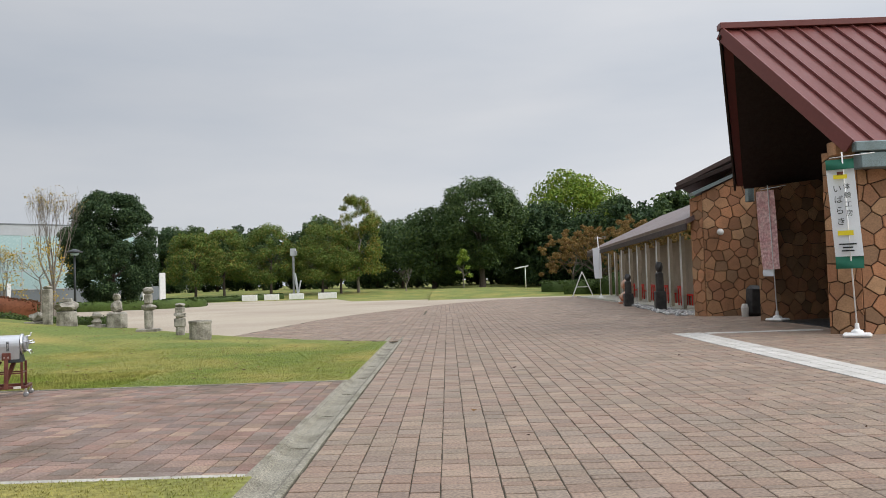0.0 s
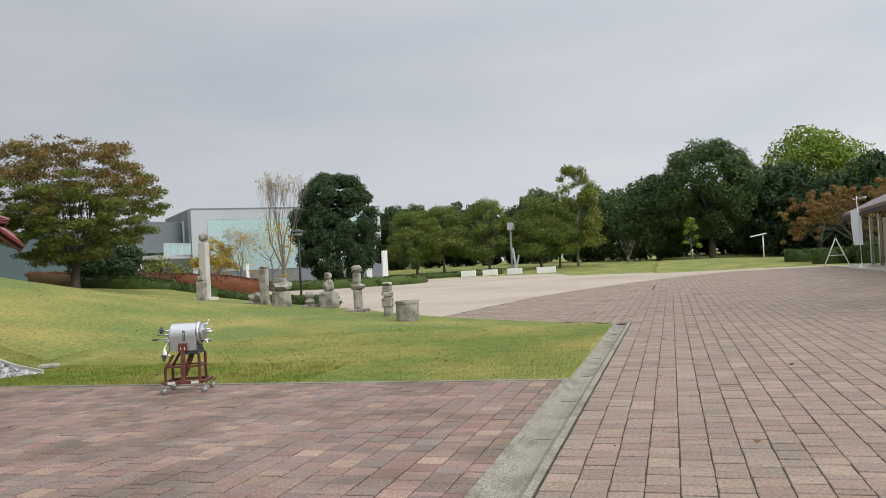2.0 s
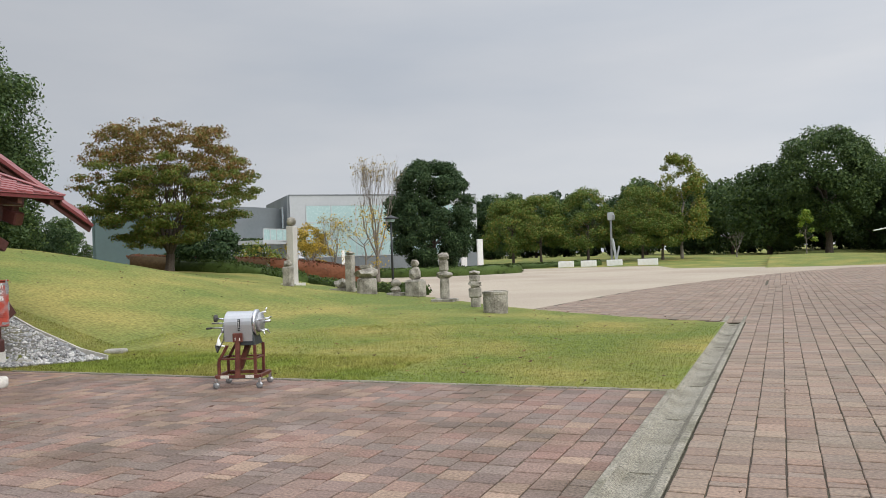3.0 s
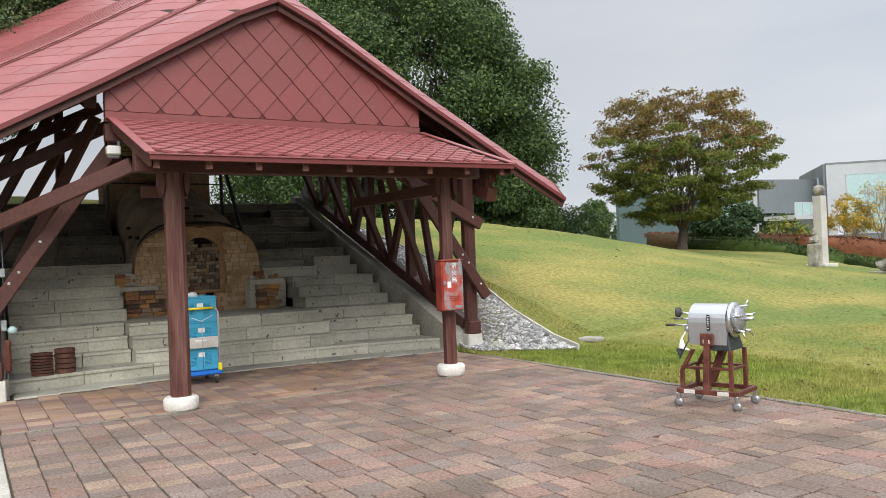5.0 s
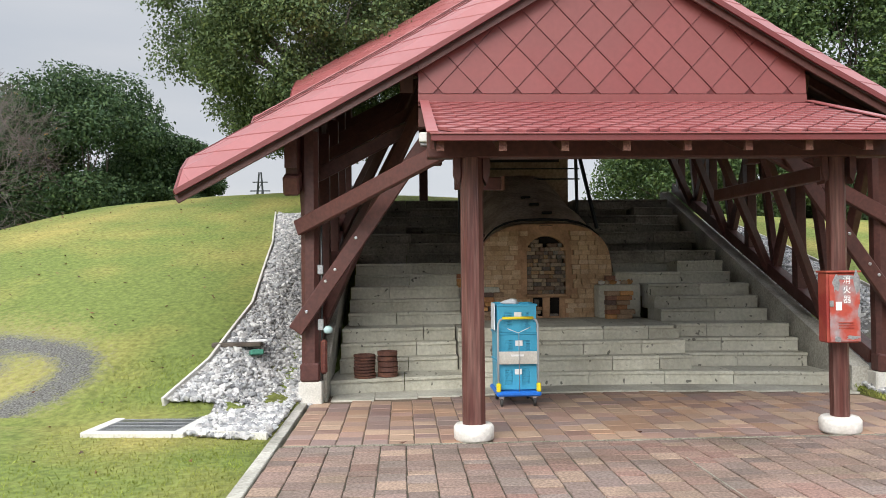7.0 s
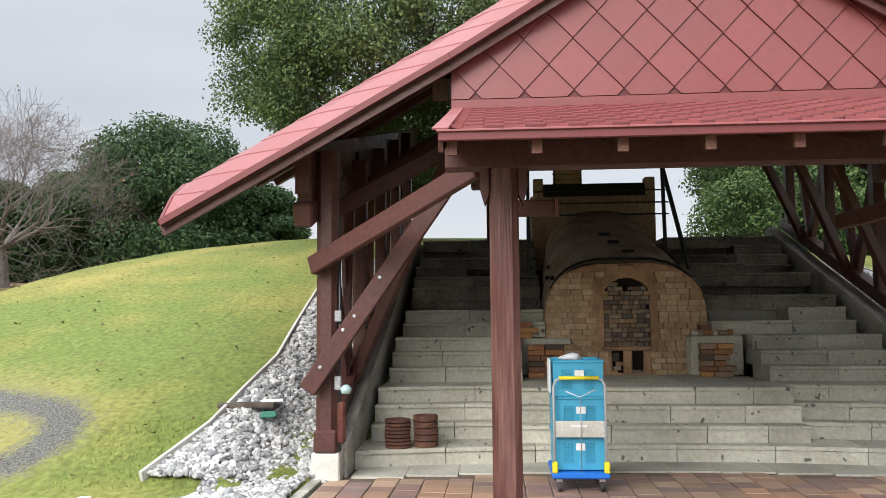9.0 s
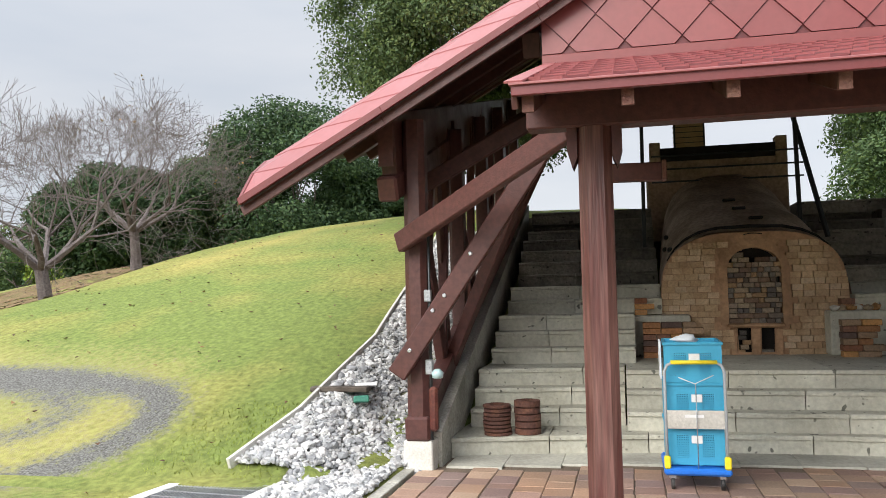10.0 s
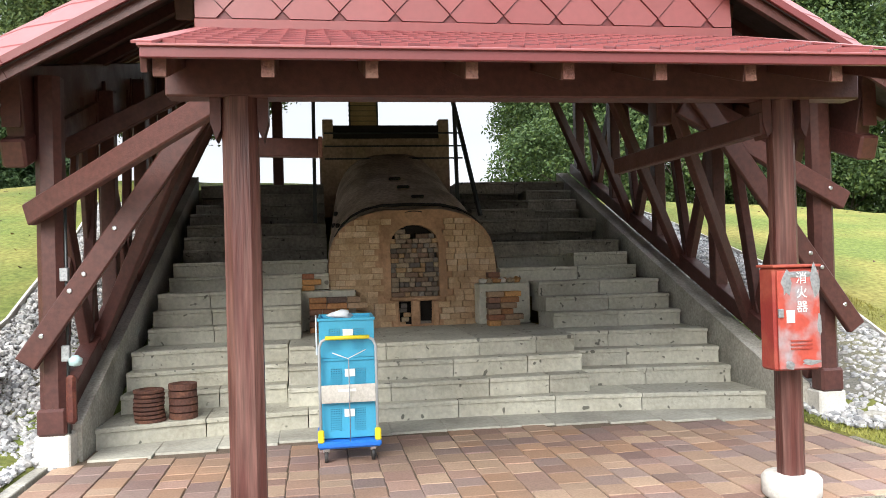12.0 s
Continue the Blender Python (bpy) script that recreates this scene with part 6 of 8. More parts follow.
# the wood behind
tree("oak_tree", "tall broad green oak standing out of the wood", (5.0, 113), 15.2, 14, 3.0, 45000, 0.17, M_LEAF_OAK, seed=63, clumps=130, trunk_r=0.4, lumps=0.22, inner=0.4)
tree("oak_tree", "rounded green oak at the edge of the wood", (-1.8, 117), 11.2, 11, 1.0, 14000, 0.22, M_LEAF_OAK, seed=64, clumps=80, trunk_r=0.3, inner=0.4)
tree("lime_tree", "large bright yellow-green tree above the wood", (20.4, 131), 17.5, 15, 4, 20000, 0.26, M_LEAF_LIME, seed=65, clumps=90, trunk_r=0.4, inner=0.4)
protos = []
for k, (h, w, lm) in enumerate(((11, 10, M_LEAF_OAK), (12, 9, M_LEAF_DARK), (10, 11, M_LEAF_DARK), (12.5, 9, M_LEAF_OAK))):
    protos.append(tree("wood_tree", "dark green tree in the wood behind the park", (-60 - 9 * k, 150), h, w, 0.3, 8000, 0.26, lm, seed=80 + k, clumps=60, trunk_r=0.25, lumps=0.28, group="trees of the wood", inner=0.35, depth=2))
rg = random.Random(90)
for k in range(64):
    t_ = k / 63
    x = -75 + 150 * t_ + rg.uniform(-2, 2); y = 133 + rg.uniform(-6, 12)
    if abs(x - 20) < 6: y += 14
    s = rg.uniform(0.82, 1.08) * (0.92 if x < -20 else 1.0)
    copy_thing(protos[k % 4], Matrix.Translation((x, y, ground_z(x, y) - 0.1)) @ Matrix.Rotation(rg.uniform(0, 6.3), 4, 'Z') @ Matrix.Scale(s, 4))
for k in range(30):
    x = 6 + 1.5 * k + rg.uniform(-1, 1); y = 112 - 1.7 * k + rg.uniform(-3, 5)
    copy_thing(protos[k % 4], Matrix.Translation((x + 6, y + 8, 0.2)) @ Matrix.Rotation(rg.uniform(0, 6.3), 4, 'Z') @ Matrix.Scale(rg.uniform(0.8, 1.0), 4))
for k in range(26):
    x = -150 + 3.4 * k; y = 40 + 3.3 * k + rg.uniform(-4, 4)
    copy_thing(protos[k % 4], Matrix.Translation((x, y, 0.5)) @ Matrix.Rotation(rg.uniform(0, 6.3), 4, 'Z') @ Matrix.Scale(rg.uniform(0.55, 0.75), 4))
for k in range(34):
    a = radians(108 + 2.3 * k); d = rg.uniform(66, 80)
    x, y = -5 - math.sin(a) * d, 8 + math.cos(a) * d
    copy_thing(protos[(k + 1) % 4], Matrix.Translation((x, y, 0.3)) @ Matrix.Rotation(rg.uniform(0, 6.3), 4, 'Z') @ Matrix.Scale(rg.uniform(0.5, 0.68), 4))
for k in range(7):
    x, y = -46 + 3 * k, 34 - 1.5 * k
    copy_thing(protos[k % 4], Matrix.Translation((x - 14, y + 6, 0.2)) @ Matrix.Rotation(rg.uniform(0, 6.3), 4, 'Z') @ Matrix.Scale(rg.uniform(0.33, 0.45), 4))
for k, (x, y) in enumerate(((13.4, 70), (16.0, 73), (19.0, 72), (15.6, 78), (20.6, 77), (23.6, 74), (12.4, 79), (18.1, 68))):
    bare_tree("rust_tree", "low spreading tree with thin rust-brown leaves", (x, y), 7.4 + 0.4 * (k % 3), 100 + k, M_BARK, 1.1, 4, 0.14, leaves=14000, leafmat=M_LEAF_RUST, up=0.05, group="rust-coloured trees by the building", leaf_size=0.07)

def hedge(name, pts, w, h, label, leafmat, seed, leaves=6000, size=0.05, category="hedge"):
    t = thing(name, label, category)
    rg = np.random.default_rng(seed)
    n = len(pts)
    bm = bmesh.new()
    secs = []
    P = [Vector((*p, ground_z(*p))) for p in pts]
    for i, p in enumerate(P):
        d = (P[min(i + 1, n - 1)] - P[max(i - 1, 0)]); d.z = 0; d.normalize(); s = Vector((-d.y, d.x, 0))
        secs.append([bm.verts.new(p + s * a * w / 2 + Vector((0, 0, b * h - (0.1 if b == 0 else 0)))) for a, b in ((-0.9, 0), (-1, 0.5), (-0.8, 0.9), (0, 1), (0.8, 0.9), (1, 0.5), (0.9, 0))])
    for a, b in zip(secs, secs[1:]):
        for k in range(6): bm.faces.new((a[k], a[k + 1], b[k + 1], b[k]))
    bm.faces.new(secs[0][::-1]); bm.faces.new(secs[-1])
    part("hedge_core", bm, leafmat, t, smooth=True)
    C = []
    for _ in range(240):
        i = rg.integers(0, n - 1); f = rg.random(); p = P[i].lerp(P[i + 1], f)
        d = (P[i + 1] - P[i]); d.z = 0; d.normalize(); s = Vector((-d.y, d.x, 0))
        a = rg.uniform(-0.85, 0.85); zz = h * (0.86 if abs(a) < 0.7 else rg.uniform(0.15, 0.75))
        C.append(p + s * a * w / 2 * 1.0 + Vector((0, 0, zz)))
    leaf_cloud("hedge_foliage", C, [0.22 + 0.1 * h] * len(C), leaves, size, leafmat, t, seed, flat=0.55, inner=0.6)
    return t
def arc(cx, cy, rx, ry, a0, a1, n=14):
    return [(cx + rx * math.cos(radians(a0 + (a1 - a0) * k / n)), cy + ry * math.sin(radians(a0 + (a1 - a0) * k / n))) for k in range(n + 1)]
hedge("hedge", arc(-27.5, 67.5, 6.6, 5.0, -200, 20), 1.5, 0.75, "low clipped green hedge round the tree island", M_HEDGE, 1, 9000, 0.09)
hedge("hedge", [(-30, 84.5), (-26, 85), (-22, 86), (-18, 88)], 2.4, 0.55, "long low clipped green hedge beyond the plaza", M_HEDGE, 2, 6000, 0.1)
hedge("shrub_bed", [(-33.0, 38.0), (-30.5, 40.0), (-27.2, 42.2)], 3.2, 1.0, "mounded bed of red-brown autumn shrubs", M_HEDGE_RED, 3, 9000, 0.07, "shrub bed")
hedge("shrub_bed", [(-25.6, 40.2), (-23.6, 41.6), (-21.8, 42.8)], 2.4, 0.85, "mounded bed of rust-red shrubs by the pillar", M_HEDGE_RED, 4, 6000, 0.07, "shrub bed")
hedge("hedge", [(-25.0, 32.6), (-22.5, 33.2), (-20.6, 34.0), (-19.6, 33.2)], 1.4, 0.45, "low spreading green ground-cover shrubs", M_HEDGE, 5, 7000, 0.06)
hedge("hedge", [(-22.0, 38.4), (-19.5, 37.6), (-17.0, 36.0), (-15.0, 34.2), (-13.6, 33)], 0.9, 0.42, "low dark green hedge behind the sculptures", M_HEDGE, 6, 6000, 0.06)
for k, (x, y, w, h) in enumerate(((10.9, 66, 2.4, 1.1), (13.4, 64.5, 2.4, 1.4), (9.4, 70, 2.0, 0.9), (15.1, 66, 3, 1.7))):
    hedge("shrub", [(x - w / 2, y), (x, y - 0.3), (x + w / 2, y)], 1.8, h, "rounded dark green clipped shrub by the arcade", M_HEDGE, 11 + k, 3000, 0.09, "shrub")

# ---- museum building in the distance ----
mus = thing("museum_building", "grey and white flat-roofed museum with large windows and a balcony", "building")
def slab_wall(name, p0, p1, z0, z1, th, material, parent, off=0.0):
    p0, p1 = Vector((*p0, 0)), Vector((*p1, 0)); m, L = span(p0, p1)
    return box(name, (0, off, (z0 + z1) / 2), (L, th, z1 - z0), material, parent, 0.0, m)
def window_(parent, p0, p1, z0, z1, cols, rows_, glass, off):
    p0, p1 = Vector((*p0, 0)), Vector((*p1, 0)); m, L = span(p0, p1)
    w = thing("window", "", ""); w.parent = parent
    for i in range(cols):
        for j in range(rows_):
            cw, ch = L / cols, (z1 - z0) / rows_
            box("pane", (-L / 2 + cw * (i + 0.5), off, z0 + ch * (j + 0.5)), (cw - 0.08, 0.04, ch - 0.08), glass, w, 0, m)
    for i in range(cols + 1): box("mullion", (-L / 2 + L * i / cols, off - 0.01, (z0 + z1) / 2), (0.09, 0.07, z1 - z0), M_PANEL, w, 0, m)
    for j in range(rows_ + 1): box("transom", (0, off - 0.01, z0 + (z1 - z0) * j / rows_), (L, 0.07, 0.09), M_PANEL, w, 0, m)
A0, A1, A2 = (-44.0, 70.1), (-38.0, 76.0), (-30.0, 84.0)
slab_wall("wall", A0, A2, 4.4, 8.0, 0.4, M_PANEL, mus)
slab_wall("wall", A0, A2, -0.5, 1.9, 0.38, M_PANEL_DARK, mus)
slab_wall("pillar", A0, (-43.5, 70.6), -0.5, 4.5, 0.42, M_PANEL, mus)
window_(mus, (-42.9, 71.2), (-30.5, 83.5), 1.95, 7.0, 7, 3, M_GLASSL, -0.22)
B0 = (-53.0, 79.5)
slab_wall("wall", A0, B0, -0.5, 8.0, 0.4, M_PANEL_DARK, mus, 0.0)
window_(mus, (-45.4, 71.6), (-48.4, 74.6), 3.6, 7.0, 3, 1, M_GLASS, 0.24)
C0, C1 = (-52.5, 66.5), (-57.5, 70.5)
slab_wall("wall", (-47.2, 65.2), (-52.5, 62.5), -0.5, 6.9, 0.4, M_PANEL, mus)
window_(mus, (-47.6, 65.0), (-50.8, 63.3), 0.8, 6.0, 3, 4, M_GLASSL, 0.24)
slab_wall("wall", (-47.2, 65.2), (-46.0, 71.5), 4.0, 6.9, 0.4, M_PANEL_DARK, mus)
box("balcony_slab", (-45.6, 68.3, 3.5), (3.0, 5.0, 0.35), M_PANEL, mus, 0)
window_(mus, (-44.2, 66.0), (-44.0, 69.9), 3.65, 4.7, 4, 1, M_GLASSL, 0.0)
beam("parapet", (A0[0], A0[1], 8.0), (A2[0], A2[1], 8.0), 0.5, 0.12, M_PANEL_DARK, mus, 0)
D0, D1 = (-45.8, 49.5), (-42.0, 52.3)
ann = thing("annex_building", "blank teal-grey museum annex block with a white side wall", "building")
slab_wall("wall", (-46.6, 48.6), (-41.8, 52.8), -0.5, 5.4, 0.4, M_TEAL, ann)
slab_wall("wall", (-41.8, 53.0), (-45.5, 60.0), -0.5, 5.4, 0.4, M_PANEL, ann)
slab_wall("wall", (-46.6, 48.6), (-52.0, 56.0), -0.5, 5.4, 0.4, M_TEAL, ann)
for k in range(3):
    box("window_bay", (-41.45 - 0.5 * k, 53.9 + 0.95 * k, 2.6), (0.08, 0.5, 3.6), M_GLASSL, ann, 0)
for k, (x, y) in enumerate(((-43.2, 50.0), (-42.2, 50.9), (-41.2, 51.7))):
    u_ = thing("air_conditioner", "pale grey outdoor cabinet beside the annex", "utility cabinet", (x + 0.7, y - 1.2, ground_z(x, y)), 40, "cabinets by the annex")
    box("casing", (0, 0, 0.65), (0.95, 0.6, 1.3), M_PANEL, u_, 0.02); box("grille", (0, -0.31, 0.75), (0.7, 0.02, 0.8), M_GREY, u_, 0)
for k, (x, y, h, w) in enumerate(((-33.6, 62.0, 2.4, 0.25), (-26.2, 74.5, 3.1, 0.50), (-27.2, 72.9, 1.9, 0.5), (-29.5, 71.8, 2.0, 0.5))):
    p_ = tagged(box("white_pylon", (0, 0, h / 2), (w, w, h), M_WHITE, None, 0.01), "plain white upright slab among the far hedges", "pillar", "white slabs beyond the hedge"); p_.matrix_basis = pose(x, y, ground_z(x, y), 0, 0, 30)

# planters, steel sculpture, solar lamp
for k, (x, y) in enumerate(((-20.6, 84.5), (-18.4, 85.0), (-15.9, 85.6), (-12.4, 84.2))):
    pl = thing("planter_box", "long white rectangular planter box standing on the gravel", "planter", (x, y, 0), 4, "row of white planters")
    W_ = 1.9 if k == 3 else 1.5
    box("box_shell", (0, 0, 0.33), (W_, 0.7, 0.62), M_WHITE, pl, 0.02); box("soil", (0, 0, 0.645), (W_ - 0.12, 0.58, 0.02), M_JOINT, pl, 0)
    for s in (-1, 1): box("foot", (s * (W_ / 2 - 0.2), 0, 0.02), (0.14, 0.6, 0.05), M_GREY, pl, 0)
st = thing("steel_sculpture", "tall slender sculpture of pale folded steel plates on a pole", "sculpture", (-16.3, 87.6, 0.1))
beam("upright", (-0.25, 0, 0), (-0.2, 0, 5.0), 0.16, 0.2, M_GREY, st); beam("upright", (0.30, 0, 0), (-0.1, 0, 2.7), 0.5, 0.18, M_PANEL, st)
box("head_plate", (-0.22, 0, 5.0), (0.6, 0.3, 0.8), M_PANEL, st, 0.02); box("head_plate", (0.1, -0.1, 4.9), (0.25, 0.2, 0.5), M_GREY, st, 0.02); beam("fold", (0.15, 0, 0.1), (0.55, 0, 1.9), 0.3, 0.12, M_PANEL, st)
sol = thing("park_lamp", "white lamp post with a flat tilted head on the far lawn", "street lamp", (8.6, 87.5, ground_z(8.6, 87.5)))
tube("pole", [(0, 0, 0), (0, 0, 2.3)], 0.06, M_WHITE, sol, 8); box("head", (0, 0, 2.35), (1.5, 0.7, 0.12), M_WHITE, sol, 0.02, Matrix.Rotation(radians(-10), 4, 'Y'))
lp = thing("park_lamp", "dark green lamp post with a flat conical metal shade", "street lamp", (-19.9, 43.4, 0.0))
tube("pole", [(0, 0, 0), (0, 0, 3.65)], [0.075, 0.05], M_DARK, lp, 10)
lathe("shade", [(0.05, -0.02), (0.42, 0.0), (0.40, 0.05), (0.12, 0.16), (0.03, 0.2)], M_DARK, lp, 16, (0, 0, 3.66)); lathe("diffuser", [(0.18, -0.16), (0.24, -0.02)], M_GLASSL, lp, 12, (0, 0, 3.66))
pyl = thing("power_pylon", "distant steel lattice electricity pylon", "pylon", (-655, -106, 5))
for s in (-1, 1):
    for q in (-1, 1): beam("leg", (s * 7, q * 7, -5), (s * 0.8, q * 0.8, 74), 0.7, 0.7, M_DARK, pyl, 0)
for zz, L in ((66, 6), (59, 8), (51, 10)): beam("cross_arm", (0, -L, zz), (0, L, zz), 0.8, 0.9, M_DARK, pyl, 0)
for k in range(9): beam("lattice", (0, -6.4 + 0.6 * k, 4 + 7 * k), (0, 6.4 - 0.6 * k, 10 + 7 * k), 0.5, 0.5, M_DARK, pyl, 0)

# ---- stone sculptures on the lawn ----
def g0(x, y): return ground_z(x, y)
def totem(name, x, y, label, pieces, rz=0, plinth=None):
    """pieces: (kind, w, d, h): a stack from the bottom up, carved as one stone."""
    bm = bmesh.new(); z = -0.05; rg = random.Random(int(abs(x * 10)))
    if plinth:
        add_box(bm, (0, 0, plinth[2] / 2 - 0.03), (plinth[0], plinth[1], plinth[2] + 0.05), bevel=0.02); z = plinth[2]
    for kind, w, d, h in pieces:
        if kind == "b": add_box(bm, (0, 0, z + h / 2), (w, d, h + 0.01), bevel=min(w, d, h) * 0.12)
        elif kind == "c": add_lathe(bm, [(w / 2 * 0.96, z), (w / 2, z + h * 0.1), (w / 2 * 0.97, z + h * 0.9), (w / 2 * 0.88, z + h)], 14)
        elif kind == "r": rock(bm, (0, 0, z + h / 2), (w / 2, d / 2, h / 2 * 1.08), z + x, 2, 0.5)
        z += h
    for v in bm.verts:
        if v.co.z > 0.05: v.co += v.normal * 0 + Vector((noise.noise(v.co * 6 + Vector((x, 0, 0))), noise.noise(v.co * 6 + Vector((0, x, 0))), 0)) * 0.018
    ob = part(name, bm, M_SCULPT)
    tagged(ob, label, "stone sculpture"); ob.matrix_basis = pose(x, y, g0(x, y), 0, 0, rz) @ Matrix.Diagonal((0.84, 0.84, 0.86, 1))
    return ob
WX, WY = -6.35, 21.35
bm = bmesh.new(); add_lathe(bm, [(0.27, -0.05), (0.285, 0.02), (0.285, 0.40), (0.30, 0.41), (0.30, 0.47), (0.25, 0.48), (0.24, 0.44)], 24)
well = tagged(part("stone_drum", bm, M_SCULPT), "short round grey stone drum like a well head", "stone sculpture"); well.matrix_basis = pose(-6.45, 21.5, g0(-6.45, 21.5))
totem("stone_totem", -7.35, 22.6, "slim carved stone totem with a bulging ringed middle", [("c", 0.30, 0.30, 0.32), ("b", 0.32, 0.3, 0.28), ("r", 0.42, 0.4, 0.2), ("b", 0.26, 0.26, 0.16), ("r", 0.34, 0.32, 0.14)])
totem("stone_totem", -8.75, 24.0, "tall carved stone figure post with outstretched stubs and a dark cap", [("c", 0.30, 0.30, 0.62), ("r", 0.52, 0.34, 0.24), ("b", 0.24, 0.24, 0.32), ("r", 0.38, 0.36, 0.24)], plinth=(0.75, 0.55, 0.09))
totem("carved_stone", -10.35, 25.6, "rough seated stone figure on a square block", [("b", 0.62, 0.55, 0.62), ("r", 0.44, 0.42, 0.42), ("r", 0.30, 0.28, 0.26)])
totem("carved_stone", -10.95, 25.5, "small heap of stacked carved stones", [("b", 0.5, 0.5, 0.14), ("r", 0.34, 0.34, 0.22), ("r", 0.36, 0.34, 0.22)])
totem("carved_stone", -11.75, 25.2, "large round-headed carved stone on a stained drum", [("c", 0.72, 0.72, 0.58), ("r", 0.84, 0.7, 0.34), ("b", 0.4, 0.16, 0.12)])
totem("carved_stone", -12.7, 25.9, "grey standing stone slab", [("b", 0.30, 0.26, 1.35), ("r", 0.34, 0.3, 0.14)])
totem("carved_stone", -13.25, 26.4, "low carved stone block on a slab", [("b", 0.85, 0.6, 0.12), ("r", 0.75, 0.5, 0.34)])
totem("stone_totem", -15.3, 26.4, "carved standing stone figure with a narrow head", [("b", 0.36, 0.30, 0.80), ("r", 0.34, 0.30, 0.26), ("r", 0.22, 0.2, 0.24)])
pil = thing("stone_pillar", "tall pale granite pillar with a round ball lamp on top", "pillar", (-15.9, 27.6, g0(-15.9, 27.6)))
box("shaft", (0, 0, 1.0), (0.27, 0.27, 2.1), M_GRANITE, pil, 0.012); box("plinth", (0, 0, 0.03), (0.62, 0.62, 0.12), M_GRANITE, pil, 0.01)
lathe("ball", [(0.02, 0), (0.13, 0.05), (0.17, 0.16), (0.13, 0.28), (0.03, 0.32)], M_SCULPT, pil, 14, (0, 0, 2.05))

# ---- roasting machine on its trolley ----
mc = thing("drum_machine", "steel drum machine with levers on a red-brown wheeled frame", "machine", (-6.36, 11.95, 0), 18)
FW, FD = 0.52, 0.42
def fb(a, b, w=0.033, n="frame_bar"): beam(n, a, b, w, w, M_FRAME, mc, 0.004)
for sx in (-1, 1): fb((sx * FW / 2, -FD / 2, 0.14), (sx * FW / 2, FD / 2, 0.14), 0.04)
for sy in (-1, 1):
    fb((-FW / 2, sy * FD / 2, 0.14), (FW / 2, sy * FD / 2, 0.14), 0.04)
    fb((0.20, sy * 0.16, 0.14), (0.20, sy * 0.16, 0.61)); fb((-0.24, sy * 0.16, 0.14), (-0.24, sy * 0.16, 0.34)); fb((-0.24, sy * 0.16, 0.34), (-0.13, sy * 0.16, 0.61))
    fb((-0.24, sy * 0.16, 0.38), (0.20, sy * 0.16, 0.38), 0.03); box("weight_block", (sy * 0.15, -FD / 2 - 0.022, 0.14), (0.1, 0.006, 0.035), M_CONC_LIGHT, mc, 0.002)
for sx in (-0.24, 0.20): fb((sx, -0.16, 0.38), (sx, 0.16, 0.38), 0.03)
fb((0.0, -FD / 2, 0.12), (0.0, -FD / 2 + 0.02, 0.76), 0.055, "front_upright"); beam("slant_plate", (-0.04, 0.0, 0.2), (0.08, 0.0, 0.62), 0.09, 0.05, M_FRAME, mc, 0.004)
for sx in (-1, 1):
    for sy in (-1, 1):
        box("caster_fork", (sx * FW / 2, sy * FD / 2, 0.094), (0.035, 0.035, 0.06), M_STEEL, mc, 0.006)
        lathe("caster_wheel", [(0.012, -0.013), (0.038, -0.012), (0.038, 0.012), (0.012, 0.013)], M_GREY, mc, 14, m=Matrix.Translation((sx * FW / 2, sy * FD / 2, 0.038)) @ Matrix.Rotation(radians(90), 4, 'X'))
RY = Matrix.Rotation(radians(90), 4, 'Y')
bm = bmesh.new(); pr = []
v = []
for xx in (-0.20, 0.20):
    for k in range(13):
        a = math.pi * k / 12; v.append((xx, -0.19 * math.cos(a), 0.90 + 0.19 * math.sin(a)))
    v += [(xx, 0.17, 0.66), (xx, -0.17, 0.66)]
n = 15
f = [tuple(range(n)), tuple(range(2 * n - 1, n - 1, -1))] + [(k, n + k, n + (k + 1) % n, (k + 1) % n) for k in range(n)]
link_mesh("drum_housing", v, f, M_DRUM, mc)
box("motor_box", (0.1, 0.0, 0.70), (0.2, 0.3, 0.2), M_DARK, mc, 0.01)
lathe("clamp_ring", [(0.10, 0.0), (0.19, 0.0), (0.19, 0.035), (0.15, 0.05)], M_STEEL, mc, 20, m=Matrix.Translation((0.20, 0, 0.92)) @ RY)
lathe("front_disc", [(0.0, 0.0), (0.15, 0.0), (0.14, 0.045), (0.05, 0.07)], M_GREY, mc, 20, m=Matrix.Translation((0.25, 0, 0.92)) @ RY)
for k in range(5):
    a = 2 * math.pi * k / 5 + 0.3
    c_, s_ = math.cos(a), math.sin(a)
    tube("clamp_bolt", [(0.24, 0.13 * c_, 0.92 + 0.13 * s_), (0.36, 0.15 * c_, 0.92 + 0.15 * s_)], 0.014, M_STEEL, mc, 8)
    tube("clamp_handle", [(0.33, 0.14 * c_, 0.92 + 0.14 * s_), (0.37, 0.21 * c_, 0.92 + 0.21 * s_)], 0.010, M_STEEL, mc, 8)
tube("nozzle", [(0.28, 0, 0.92), (0.42, 0, 0.94)], 0.02, M_STEEL, mc, 10)
lathe("gauge", [(0.0, 0), (0.055, 0.0), (0.055, 0.03), (0.0, 0.032)], M_BLACK, mc, 18, m=Matrix.Translation((-0.36, -0.1, 1.0)) @ RY)
tube("gauge_pipe", [(-0.2, -0.1, 0.98), (-0.34, -0.1, 1.0)], 0.012, M_STEEL, mc, 8)
tube("lever", [(-0.2, -0.12, 0.86), (-0.42, -0.12, 0.86)], 0.010, M_STEEL, mc, 8); tube("lever_grip", [(-0.4, -0.12, 0.86), (-0.48, -0.12, 0.855)], 0.015, M_BLACK, mc, 8)
